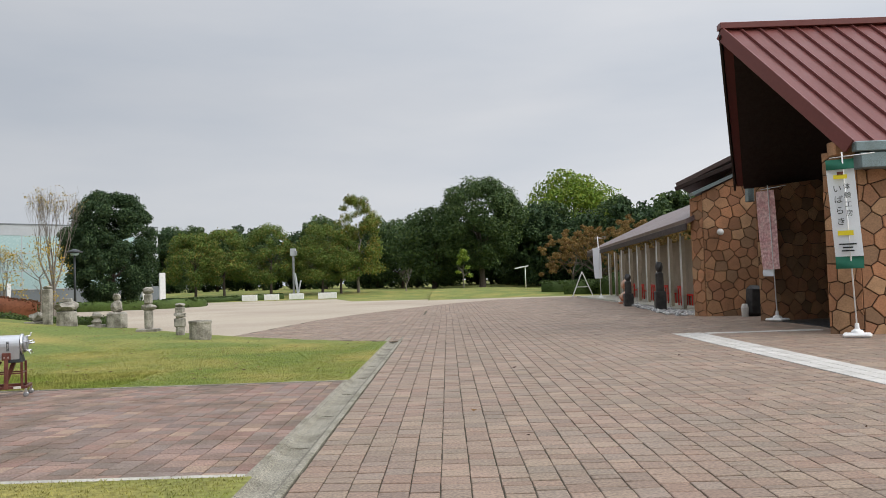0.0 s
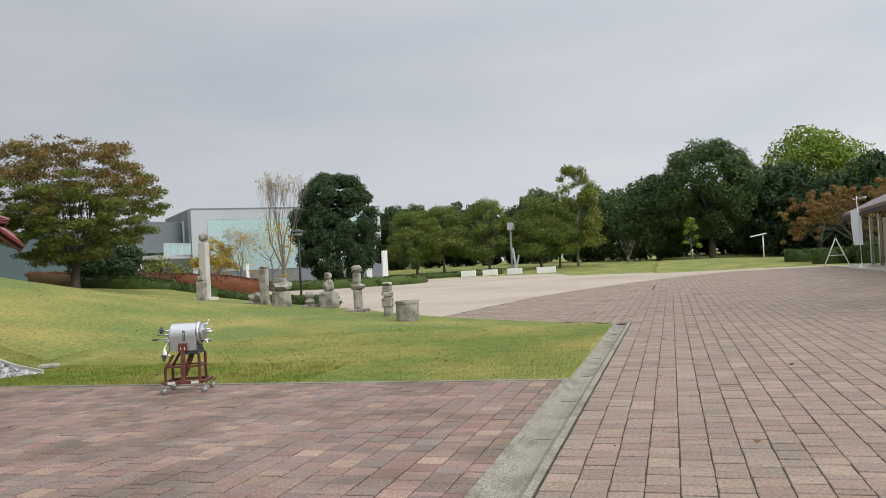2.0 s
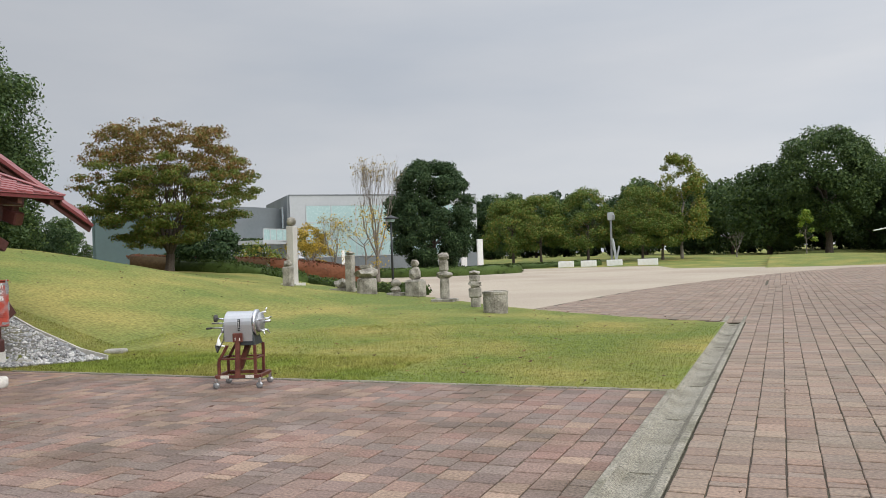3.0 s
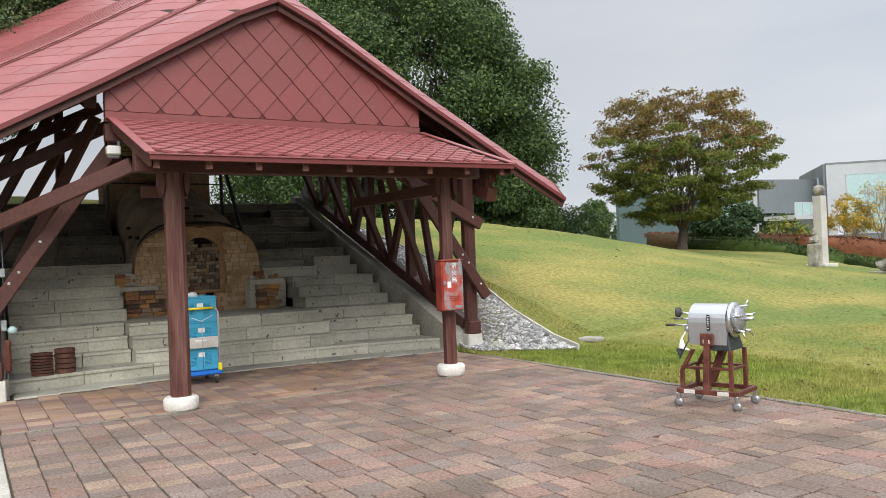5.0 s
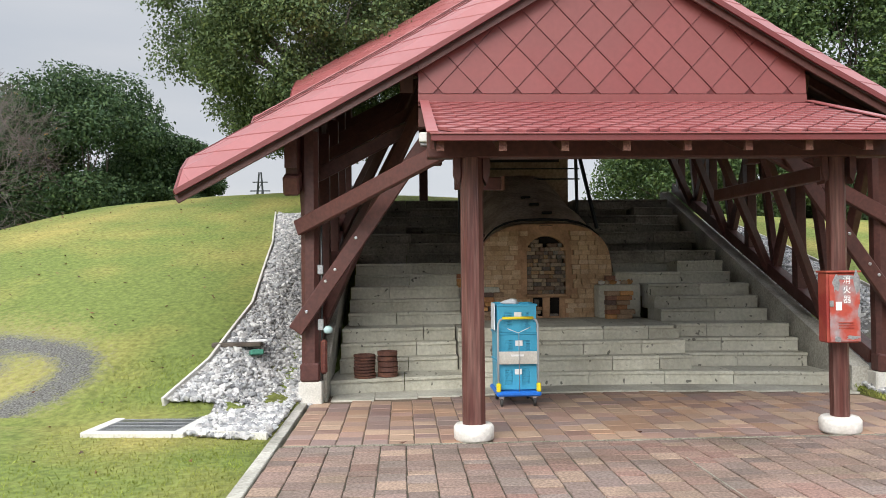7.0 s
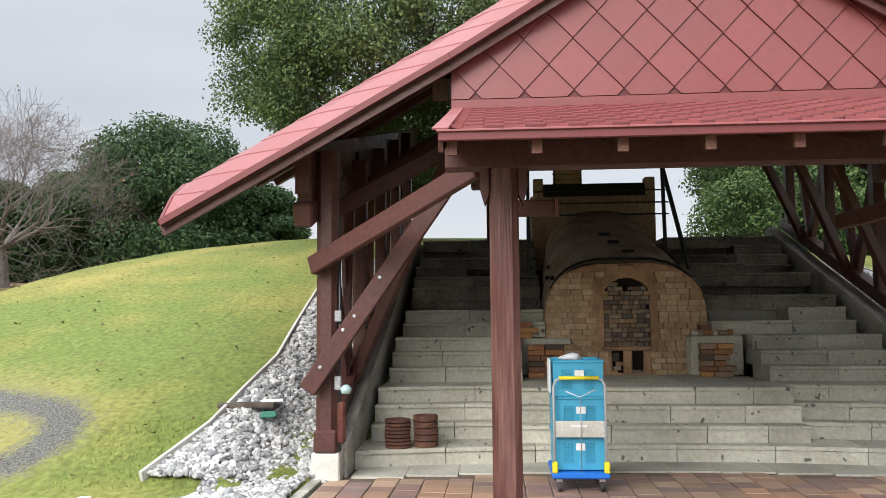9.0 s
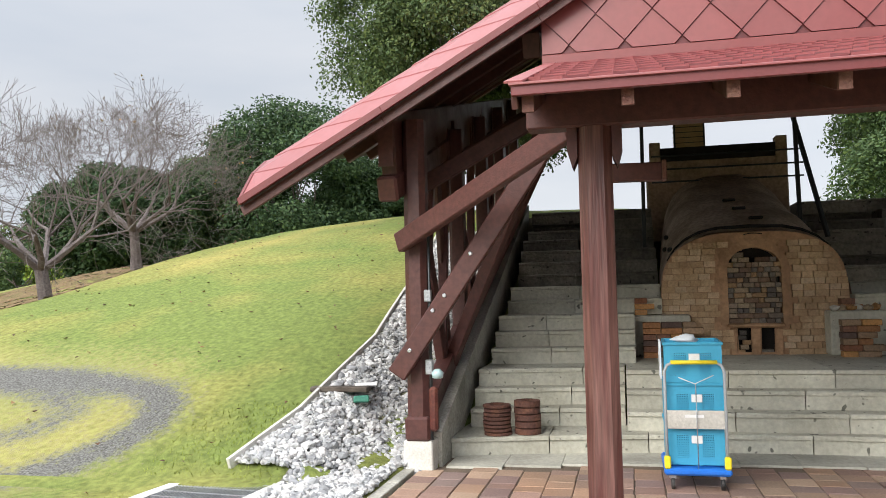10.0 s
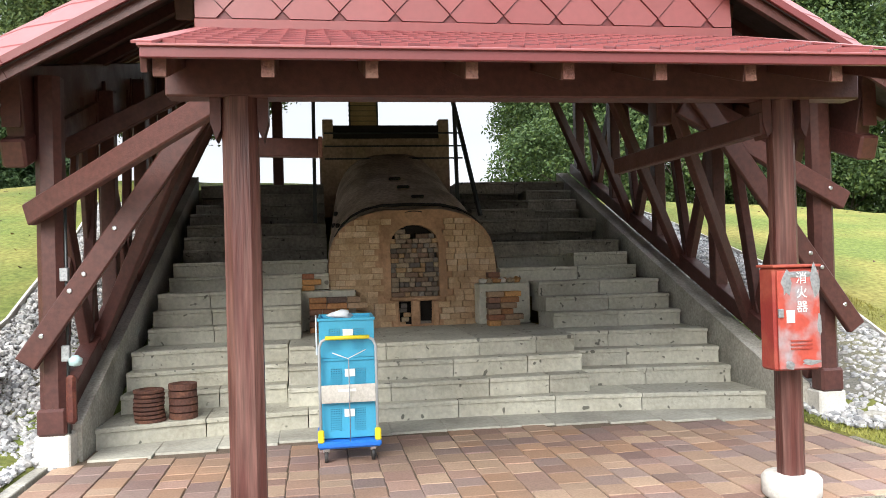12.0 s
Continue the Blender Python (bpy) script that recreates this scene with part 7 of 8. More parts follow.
tube("lever", [(-0.2, -0.06, 0.92), (-0.42, -0.06, 0.925)], 0.012, M_STEEL, mc, 8)
for zz, yy in ((0.82, -0.12), (0.8, 0.02), (0.87, -0.05)):
    lathe("valve", [(0.0, 0), (0.03, 0.0), (0.034, 0.04), (0.0, 0.045)], M_STEEL, mc, 12, m=Matrix.Translation((-0.26, yy, zz)) @ RY)
tube("hose", [(-0.24, -0.12, 0.82), (-0.3, -0.14, 0.72), (-0.26, -0.16, 0.62), (-0.16, -0.17, 0.6)], 0.010, M_WHITE, mc, 6)
tube("hose", [(-0.22, -0.12, 0.8), (-0.2, -0.2, 0.7), (-0.24, -0.2, 0.5), (-0.28, -0.16, 0.62)], 0.008, M_BLACK, mc, 6)
box("control_panel", (0.0, -0.2, 0.72), (0.14, 0.03, 0.13), M_FRAME, mc, 0.006); box("dial", (0.0, -0.218, 0.70), (0.07, 0.006, 0.04), M_WHITE, mc, 0)
box("scale_strip", (0.02, -0.193, 0.90), (0.035, 0.01, 0.17), M_DARK, mc, 0.002)
for k in range(6): box("scale_mark", (0.02, -0.2, 0.84 + 0.025 * k), (0.02, 0.004, 0.006), M_WHITE, mc, 0)
tube("eye_bolt", [(0.02, -0.19, 0.98), (0.02, -0.2, 0.87)], 0.006, M_STEEL, mc, 6)

def lower_z(z): return z if z < 0.25 else (0.25 + (z - 0.25) * 0.70 if z < 0.62 else 0.51 + (z - 0.62) * 0.82)
for o in mc.children:
    for v_ in o.data.vertices:
        if v_.co.z > 0.62: v_.co.x *= 0.84; v_.co.y *= 0.84
        v_.co.z = lower_z(v_.co.z)

# ---- entrance building ----
hall = thing("entrance_hall", "entrance hall with brown crazy-stone walls and a steep brown-red roof", "building")
def stone_wall(name, p0, p1, z1, seed, parent, z1b=None, cell=0.40, side=1, thick=0.35):
    """A wall of irregular many-cornered stones on dark mortar."""
    p0, p1 = Vector((*p0, 0)), Vector((*p1, 0)); L = (p1 - p0).length; ux = (p1 - p0).normalized(); nn = Vector((ux.y, -ux.x, 0)) * side
    z1b = z1 if z1b is None else z1b
    w_ = thing(name, "wall of brown and orange many-cornered stone slabs", ""); w_.parent = parent
    a, b = p0, p1
    v = [a, b, b + Vector((0, 0, z1b)), a + Vector((0, 0, z1))]; v += [q - nn * thick for q in v]
    link_mesh("mortar_core", [tuple(q) for q in v], [(0, 1, 2, 3), (7, 6, 5, 4), (0, 4, 5, 1), (1, 5, 6, 2), (2, 6, 7, 3), (3, 7, 4, 0)], M_MORTAR, w_)
    rg = random.Random(seed)
    pts = {}
    nc, nr = int(L / cell) + 3, int(max(z1, z1b) / cell / 0.86) + 3
    for j in range(-1, nr):
        for i in range(-1, nc):
            pts[i, j] = ((i + 0.5 * (j % 2)) * cell + rg.uniform(-0.27, 0.27) * cell, j * cell * 0.86 + rg.uniform(-0.27, 0.27) * cell)
    for (i, j), c in pts.items():
        poly = [(c[0] - 1, c[1] - 1), (c[0] + 1, c[1] - 1), (c[0] + 1, c[1] + 1), (c[0] - 1, c[1] + 1)]
        for (i2, j2) in ((i + a_, j + b_) for a_ in (-2, -1, 0, 1, 2) for b_ in (-2, -1, 0, 1, 2) if (a_, b_) != (0, 0)):
            q = pts.get((i2, j2))
            if not q: continue
            dx, dz = q[0] - c[0], q[1] - c[1]; dl = math.hypot(dx, dz)
            mx_, mz_ = (c[0] + q[0]) / 2, (c[1] + q[1]) / 2
            poly = clip_poly(poly, dx / dl, dz / dl, (dx * mx_ + dz * mz_) / dl - 0.009)
            if len(poly) < 3: break
        for A_, B_, C_ in ((-1, 0, -0.004), (1, 0, L - 0.004), (0, -1, 0.0), (-(z1b - z1) / L, 1, z1 - 0.01)):
            if len(poly) > 2: poly = clip_poly(poly, A_, B_, C_)
        if len(poly) < 3: continue
        cx = sum(p[0] for p in poly) / len(poly); cz = sum(p[1] for p in poly) / len(poly)
        d = rg.uniform(0.018, 0.04)
        n = len(poly)
        outer = [tuple(p0 + ux * q[0] + Vector((0, 0, q[1])) + nn * 0.002) for q in poly]
        inner_ = [tuple(p0 + ux * (q[0] + (cx - q[0]) * 0.05) + Vector((0, 0, q[1] + (cz - q[1]) * 0.05)) + nn * d) for q in poly]
        link_mesh("stone", outer + inner_, [tuple(range(n, 2 * n))] + [(k, (k + 1) % n, n + (k + 1) % n, n + k) for k in range(n)], M_HEXSTONE, w_)
    return w_
stone_wall("stone_wall", (8.55, 27.6), (8.8, 27.1), 4.0, 1, hall, 4.1)
stone_wall("stone_wall", (8.8, 27.1), (10.6, 26.85), 4.12, 2, hall, 4.95)
stone_wall("stone_wall", (9.38, 23.95), (9.75, 23.72), 3.95, 3, hall, 3.95)
stone_wall("stone_wall", (9.75, 23.72), (11.65, 24.3), 3.97, 4, hall, 4.2)
stone_wall("stone_wall", (8.78, 18.35), (9.3, 17.85), 4.1, 5, hall, 4.1)
stone_wall("stone_wall", (9.3, 17.85), (16.0, 17.0), 3.75, 6, hall, 3.75)
# Near-black slab and wall, the doorway's dark inside put into their colour.
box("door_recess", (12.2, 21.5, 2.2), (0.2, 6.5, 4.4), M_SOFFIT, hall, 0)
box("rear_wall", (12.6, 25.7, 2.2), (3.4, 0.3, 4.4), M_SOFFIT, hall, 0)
box("entrance_door", (12.05, 21.2, 1.1), (0.08, 3.2, 2.2), M_GLASS, hall, 0); 
for yy in (19.6, 21.2, 22.8): box("door_frame", (12.0, yy, 1.1), (0.1, 0.08, 2.2), M_DARK, hall, 0)
mt = tagged(box("door_mat", (10.6, 21.3, 0.006), (1.9, 4.2, 0.02), M_DARK, None, 0.004), "dark grey entrance mat in front of the doorway", "door mat")
RP, RF, RB = Vector((7.55, 21.0, 7.84)), Vector((9.05, 17.55, 4.22)), Vector((9.0, 24.45, 4.12))
E_ = Vector((13, 0, 0.0))
def plate(name, quad, th, material, parent):
    q = [Vector(a) for a in quad]; nn = (q[1] - q[0]).cross(q[3] - q[0]).normalized()
    v = [tuple(a) for a in q] + [tuple(a - nn * th) for a in q]
    return link_mesh(name, v, [(0, 1, 2, 3), (7, 6, 5, 4), (0, 4, 5, 1), (1, 5, 6, 2), (2, 6, 7, 3), (3, 7, 4, 0)], material, parent)
hr = thing("hall_roof", "steep brown-red standing-seam metal roof", ""); hr.parent = hall
plate("front_slope", (RF, RF + E_, RP + E_, RP), 0.12, M_SEAMROOF, hr)
plate("back_slope", (RP, RP + E_, RB + E_, RB), 0.12, M_SEAMROOF, hr)
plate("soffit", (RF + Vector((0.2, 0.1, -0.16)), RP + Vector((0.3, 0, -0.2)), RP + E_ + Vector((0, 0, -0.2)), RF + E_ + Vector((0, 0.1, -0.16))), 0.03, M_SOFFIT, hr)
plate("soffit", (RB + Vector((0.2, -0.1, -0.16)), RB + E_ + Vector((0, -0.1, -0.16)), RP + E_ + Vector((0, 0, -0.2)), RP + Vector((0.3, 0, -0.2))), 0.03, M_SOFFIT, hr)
upn = (RP - RF).cross(E_).normalized(); upn = upn if upn.z > 0 else -upn
for k in range(1, 26):
    o = Vector((0.48 * k, 0, 0)); beam("standing_seam", RF + o + upn * 0.03, RP + o + upn * 0.03, 0.035, 0.06, M_SEAMROOF, hr, 0.004)
beam("verge_fascia", RF + Vector((-0.02, 0, -0.10)), RP + Vector((-0.02, 0, -0.10)), 0.06, 0.34, M_SEAMROOF, hr, 0.01)
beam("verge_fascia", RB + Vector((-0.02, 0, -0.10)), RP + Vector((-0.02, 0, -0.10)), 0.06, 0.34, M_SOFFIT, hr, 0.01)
beam("ridge_cap", RP + Vector((-0.05, 0, 0.06)), RP + E_ + Vector((0, 0, 0.06)), 0.3, 0.16, M_SEAMROOF, hr, 0.01)
beam("gutter", RF + Vector((0.03, -0.06, -0.12)), RF + E_ + Vector((0, -0.06, -0.12)), 0.2, 0.22, M_COPPER, hr, 0.02)
beam("gutter_box", RF + Vector((0.15, 0.05, -0.42)), RF + Vector((6.5, 0.05, -0.42)), 0.35, 0.34, M_COPPER, hr, 0.02)
box("block_cap", (9.1, 18.1, 4.15), (0.45, 0.4, 0.32), M_HEXSTONE, hr, 0.02)
box("rain_box", (9.52, 24.75, 3.95), (0.20, 0.26, 0.72), M_COPPER, hr, 0.02)
plate("side_coping", ((8.5, 27.0, 4.06), (10.8, 26.7, 5.06), (10.8, 27.2, 5.06), (8.5, 27.5, 4.06)), -0.1, M_COPPER, hr)
plate("upper_roof", ((8.3, 28.2, 4.5), (10.6, 26.2, 5.6), (14, 30, 5.6), (12, 36, 4.5)), -0.14, M_SLATE, hr)
beam("upper_roof_gutter", (8.25, 28.2, 4.42), (10.0, 26.6, 5.1), 0.12, 0.14, M_SOFFIT, hr, 0.01)
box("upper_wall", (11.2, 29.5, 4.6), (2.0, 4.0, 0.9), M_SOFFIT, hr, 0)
fl = thing("floodlight", "small round white wall floodlight on the stone wall", "wall lamp", (9.28, 26.93, 2.8))
lathe("lamp_head", [(0.04, 0), (0.10, 0.03), (0.11, 0.12), (0.02, 0.13)], M_WHITE, fl, 14, m=Matrix.Rotation(radians(90), 4, 'X')); box("bracket", (0, 0.0, 0.05), (0.04, 0.1, 0.14), M_GREY, fl, 0)
# arcade
arcd = thing("arcade", "open-fronted arcade with pale posts and a brown lean-to roof", "building")
def ax(y): return 9.0 + (y - 28.2) * 0.088
plate("lean_to_roof", ((8.35, 27.4, 3.15), (10.2, 57.5, 3.05), (15.5, 57.5, 5.4), (13.6, 27.4, 5.4)), 0.16, M_SLATE, arcd)
for k in range(8):
    t0 = k / 8
    beam("roof_batten", Vector((8.35, 27.4, 3.16)).lerp(Vector((13.6, 27.4, 5.41)), t0), Vector((10.2, 57.5, 3.06)).lerp(Vector((15.5, 57.5, 5.41)), t0), 0.05, 0.05, M_SLATE, arcd, 0.004)
beam("eave_board", (8.33, 27.4, 3.05), (10.18, 57.5, 2.95), 0.06, 0.22, M_SOFFIT, arcd, 0.004)
for y in (29.0, 31.5, 34, 37, 40, 43, 46, 49.5, 53, 56.5):
    box("arcade_post", (ax(y) + 0.05, y, 1.45), (0.16, 0.16, 2.95), M_BEIGE, arcd, 0.01)
    box("fin_wall", (ax(y) + 1.15, y + 0.9, 1.45), (0.18, 1.5, 2.9), M_BEIGE, arcd, 0.01)
    tube("downpipe", [(ax(y) - 0.1, y - 0.3, 0.05), (ax(y) - 0.1, y - 0.3, 3.0)], 0.035, M_WHITE, arcd, 8)
box("back_wall", (14.2, 42.5, 1.6), (0.3, 31, 3.2), M_BEIGE, arcd, 0)
box("floor_plinth", (11.6, 42.7, 0.04), (4.6, 29.6, 0.1), M_SLAB, arcd, 0)
for k in range(7):
    y = 31.0 + 3.6 * k
    bn = thing("bench_stool", "vermilion wooden bench under the arcade", "bench", (ax(y) + 0.75, y, 0.09), 85, "red benches under the arcade")
    box("seat", (0, 0, 0.45), (1.3, 0.4, 0.05), M_VERMIL, bn, 0.005); box("back_rail", (0, 0.2, 0.78), (1.3, 0.04, 0.12), M_VERMIL, bn, 0.005)
    for sx in (-0.55, 0.0, 0.55):
        for sy in (-0.16, 0.19): box("leg", (sx, sy, 0.42 if sy > 0 else 0.22), (0.05, 0.05, 0.84 if sy > 0 else 0.44), M_VERMIL, bn, 0)
# stones and figures before the arcade
bed = []
rgs = random.Random(44)
bm = bmesh.new()
for _ in range(420):
    y = rgs.uniform(27.9, 47); x = ax(y) - rgs.uniform(0.2, 1.25) * (1.0)
    rock(bm, (x + 0.15, y, 0.03), (rgs.uniform(0.05, 0.13), rgs.uniform(0.05, 0.13), rgs.uniform(0.03, 0.08)), rgs.random() * 50, 1, 0.5)
tagged(part("cobble_bed", bm, M_STONE), "bed of loose grey stones along the arcade", "stones", kind="stuff")
def black_figure(x, y, h, label):
    bm = bmesh.new(); add_box(bm, (0, 0, h * 0.2), (0.42, 0.34, h * 0.4), bevel=0.03); add_box(bm, (0, 0, h * 0.55), (0.3, 0.26, h * 0.5), bevel=0.08); rock(bm, (0, 0, h * 0.9), (0.16, 0.15, h * 0.12), x, 2, 0.3)
    o = part("stone_statue", bm, M_BLACK); tagged(o, label, "statue"); o.matrix_basis = pose(x, y, 0.0)
black_figure(8.62, 32.3, 1.95, "tall dark stone statue standing by the arcade"); black_figure(8.6, 37.9, 1.5, "dark carved stone statue by the arcade")
bm = bmesh.new(); rock(bm, (0, 0, 0.34), (0.34, 0.3, 0.36), 2, 2, 0.3); rock(bm, (0, -0.03, 0.95), (0.3, 0.28, 0.28), 3, 2, 0.2); add_box(bm, (0, 0, 0.03), (0.8, 0.7, 0.1))
o = tagged(part("pottery_figure", bm, mat("orange_glaze", (0.42, 0.13, 0.05), 0.4, spots=(0.6, 0.5, 0.4), scale=3, amount=0.9), smooth=True), "round orange and white glazed pottery figure by the arcade", "statue"); o.matrix_basis = pose(9.35, 41.6, 0)
bm = bmesh.new(); add_box(bm, (0, 0, 0.5), (0.6, 0.3, 1.0), bevel=0.12)
o = tagged(part("stone_marker", bm, M_BLACK), "dark rounded stone slab leaning at the wall foot", "stone"); o.matrix_basis = pose(10.1, 26.35, 0, 0, 4, 10)
bm = bmesh.new(); add_lathe(bm, [(0.1, 0), (0.12, 0.3), (0.08, 0.42)], 12)
o = tagged(part("stone_post", bm, M_GRANITE), "small pale stone post beside the dark slab", "stone"); o.matrix_basis = pose(9.72, 26.15, 0)
af = thing("a_frame", "white A-shaped folding stand on the paving", "sign stand", (9.9, 58.5, 0), 0)
for s in (-1, 1): beam("stand_leg", (s * 0.75, 0, 0), (0, 0, 1.8), 0.07, 0.07, M_WHITE, af)
beam("stand_bar", (-0.45, 0, 0.7), (0.45, 0, 0.7), 0.05, 0.05, M_WHITE, af)

# banners
def banner(x, y, rz, cloth, label, lean, base_only=False):
    t = thing("banner_flag", label, "banner", (x, y, 0), rz)
    bm = bmesh.new(); add_box(bm, (0, 0, 0.05), (0.56, 0.42, 0.09), bevel=0.035); add_lathe(bm, [(0.14, 0.09), (0.11, 0.15), (0.05, 0.18), (0.04, 0.30)], 14)
    part("weighted_base", bm, M_WHITE, t)
    tube("pole", [(0, 0, 0.2), (lean, 0, 3.95)], 0.016, M_WHITE, t, 8)
    tube("crossbar", [(lean - 0.25, 0, 3.84), (lean + 0.62, 0, 3.88)], 0.011, M_WHITE, t, 6)
    return t
def cloth(name, parent, x0, x1, z0, z1, slant, material, yoff=0.02, nx_=6, nz=12, thick=0.004):
    v = []
    for j in range(nz + 1):
        for i in range(nx_ + 1):
            t_ = j / nz; x = x0 + (x1 - x0) * i / nx_ + slant * (1 - t_)
            v.append((x, yoff - 0.03 * math.sin(3.1 * t_ + 2.2 * i / nx_), z0 + (z1 - z0) * t_))
    n = (nx_ + 1) * (nz + 1)
    f = [(j * (nx_ + 1) + i, j * (nx_ + 1) + i + 1, (j + 1) * (nx_ + 1) + i + 1, (j + 1) * (nx_ + 1) + i) for j in range(nz) for i in range(nx_)]
    return link_mesh(name, v, f, material, parent, smooth=True)
b1 = banner(8.78, 17.15, -28, None, "white and green vertical banner with Japanese lettering on a white pole", -0.12)
cloth("banner_cloth", b1, -0.44, 0.10, 1.72, 3.62, 0.10, M_WHITEC)
cloth("banner_band", b1, -0.44, 0.10, 3.58, 3.80, 0.0, M_GREENC, -0.012)
cloth("banner_band", b1, -0.34, 0.20, 1.46, 1.72, 0.0, M_GREENC, -0.012)
FACE_Y = Matrix(((1, 0, 0, 0), (0, 0, -1, 0), (0, 1, 0, 0), (0, 0, 0, 1)))
for k, ch in enumerate("いばらき"): text("lettering", ch, 0.18, Matrix.Translation((-0.24 + 0.015 * k, -0.05, 3.16 - 0.235 * k)) @ FACE_Y, M_DARK, b1, 0.002)
for k, ch in enumerate("体験工房"): text("lettering", ch, 0.14, Matrix.Translation((-0.06 + 0.012 * k, -0.05, 3.20 - 0.19 * k)) @ FACE_Y, M_DARK, b1, 0.002)
box("emblem", (-0.17, -0.045, 3.42), (0.26, 0.004, 0.09), M_YELLOW, b1, 0.0); box("emblem", (-0.17, -0.045, 3.49), (0.12, 0.004, 0.08), M_FRAME, b1, 0)
box("emblem", (-0.12, -0.045, 2.22), (0.3, 0.004, 0.10), M_YELLOW, b1, 0.0)
for k, w in enumerate((0.34, 0.2, 0.24)): box("text_bar", (-0.09, -0.045, 1.98 - 0.07 * k), (w, 0.004, 0.03), M_DARK, b1, 0)
b2 = banner(9.62, 23.35, -60, None, "pink patterned vertical banner on a white pole", -0.12)
cloth("banner_cloth", b2, -0.55, 0.05, 1.5, 3.8, 0.12, M_PINKC)
cloth("banner_hem", b2, -0.42, -0.05, 1.30, 1.5, 0.0, M_WHITEC)
for k, (x, y) in enumerate(((9.7, 50.5), (10.0, 52.0))):
    bb = banner(x, y, -50, None, "white and red vertical banner beside the arcade", -0.1)
    cloth("banner_cloth", bb, -0.55, 0.05, 1.3, 3.2, 0.1, M_PINKC if k else M_WHITEC)

# ---- gravel beds beside the stairs ----
def bed_z(x, y): return height(x, y) + 0.02
def along(pts, x):
    """Piecewise linear in x; pts run towards smaller x."""
    for (xa, ya), (xb, yb) in zip(pts, pts[1:]):
        if xa >= x >= xb: return ya + (yb - ya) * (xa - x) / (xa - xb)
    return pts[0][1] if x > pts[0][0] else pts[-1][1]
S_EDGE = [(-9.75, 6.1), (-9.95, 5.62), (-10.9, 5.18), (-11.75, 5.42), (-13.4, 5.58), (-16.3, 5.38), (-18.9, 5.03)]
N_EDGE = [(-10.2, 13.6), (-10.9, 13.72), (-12.0, 13.8), (-13.5, 14.15), (-20, 14.3)]
def in_bed_s(x, y):
    return -18.9 < x < -9.75 and along(S_EDGE, x) < y < (6.35 if x > -11.55 else 6.52) and not (x > -10.95 and y < 5.66)
def in_bed_n(x, y):
    return -20 < x < -10.15 and max(12.62 if x < -11.1 else 12.55, 12.62 + (x + 11.15) * 1.05) < y < along(N_EDGE, x)
def bed_sheet(name, test, xr, yr, label):
    V, F, ids = [], [], {}
    st = 0.08
    for i in range(int((xr[1] - xr[0]) / st)):
        for j in range(int((yr[1] - yr[0]) / st)):
            x, y = xr[0] + i * st, yr[0] + j * st
            if test(x + st / 2, y + st / 2):
                q = []
                for a_, b_ in ((i, j), (i + 1, j), (i + 1, j + 1), (i, j + 1)):
                    if (a_, b_) not in ids:
                        ids[a_, b_] = len(V); px_, py_ = xr[0] + a_ * st, yr[0] + b_ * st
                        V.append((px_, py_, height(px_, py_) + 0.018 + 0.05 * noise.noise(Vector((px_ * 0.35, py_ * 0.35, 0))) * (hill(px_, py_) > 0.12)))
                    q.append(ids[a_, b_])
                F.append(tuple(q))
    tagged(link_mesh(name, V, F, M_PATH), label, "gravel", kind="stuff")
bed_sheet("gravel_grit", in_bed_s, (-21.3, -9.7), (4.6, 6.6), "fine grey grit under the crushed stones")
bed_sheet("gravel_grit", in_bed_n, (-20, -10.1), (12.5, 14.4), "fine grey grit under the crushed stones")
V, F = [], []
pr_ = []
for k in range(5):
    bm = bmesh.new(); rock(bm, (0, 0, 0), (1, 0.78, 0.55), k * 7.3 + 1, 1, 0.85)
    bm.verts.ensure_lookup_table(); pr_.append(([tuple(v.co) for v in bm.verts], [tuple(v.index for v in f.verts) for f in bm.faces])); bm.free()
def scatter(name, box_, test, n, smin, smax, label, seed):
    rg = random.Random(seed); V, F = [], []
    c = 0
    while c < n:
        x, y = rg.uniform(*box_[0]), rg.uniform(*box_[1]); 
        c += 1
        if not test(x, y): continue
        vs, fs = pr_[rg.randrange(5)]; s = rg.uniform(smin, smax) * (1.5 if rg.random() < 0.08 else 1)
        m = Matrix.Translation((x, y, bed_z(x, y) + s * rg.uniform(0.0, 0.5))) @ Euler((rg.uniform(-0.6, 0.6), rg.uniform(-0.6, 0.6), rg.uniform(0, 6.3))).to_matrix().to_4x4() @ Matrix.Scale(s, 4)
        o = len(V); V += [tuple(m @ Vector(q)) for q in vs]; F += [tuple(a + o for a in f) for f in fs]
    return tagged(link_mesh(name, V, F, M_STONE), label, "gravel", kind="stuff")
scatter("gravel_bed", ((-21.3, -9.7), (4.7, 6.55)), in_bed_s, 34000, 0.020, 0.045, "bed of pale grey and white crushed stones beside the stairs", 1)
scatter("gravel_bed", ((-20, -10.1), (12.5, 14.3)), in_bed_n, 17000, 0.020, 0.045, "bed of pale grey crushed stones on the far side of the stairs", 2)
def curb_line(name, pts, w, h, material, label, category):
    t = thing(name, label, category)
    for a, b in zip(pts, pts[1:]):
        n = max(1, int((Vector(b) - Vector(a)).length / 0.6))
        for k in range(n):
            p, q = Vector(a).lerp(Vector(b), k / n), Vector(a).lerp(Vector(b), (k + 1) / n)
            beam("edging_board", (p.x, p.y, height(p.x, p.y) + 0.03), (q.x, q.y, height(q.x, q.y) + 0.03), w, h, material, t, 0.003)
curb_line("bed_edging", [(x_, y_ - 0.02) for x_, y_ in S_EDGE[2:]], 0.03, 0.11, M_CONC_LIGHT, "thin pale edging strip along the gravel bed", "edging")
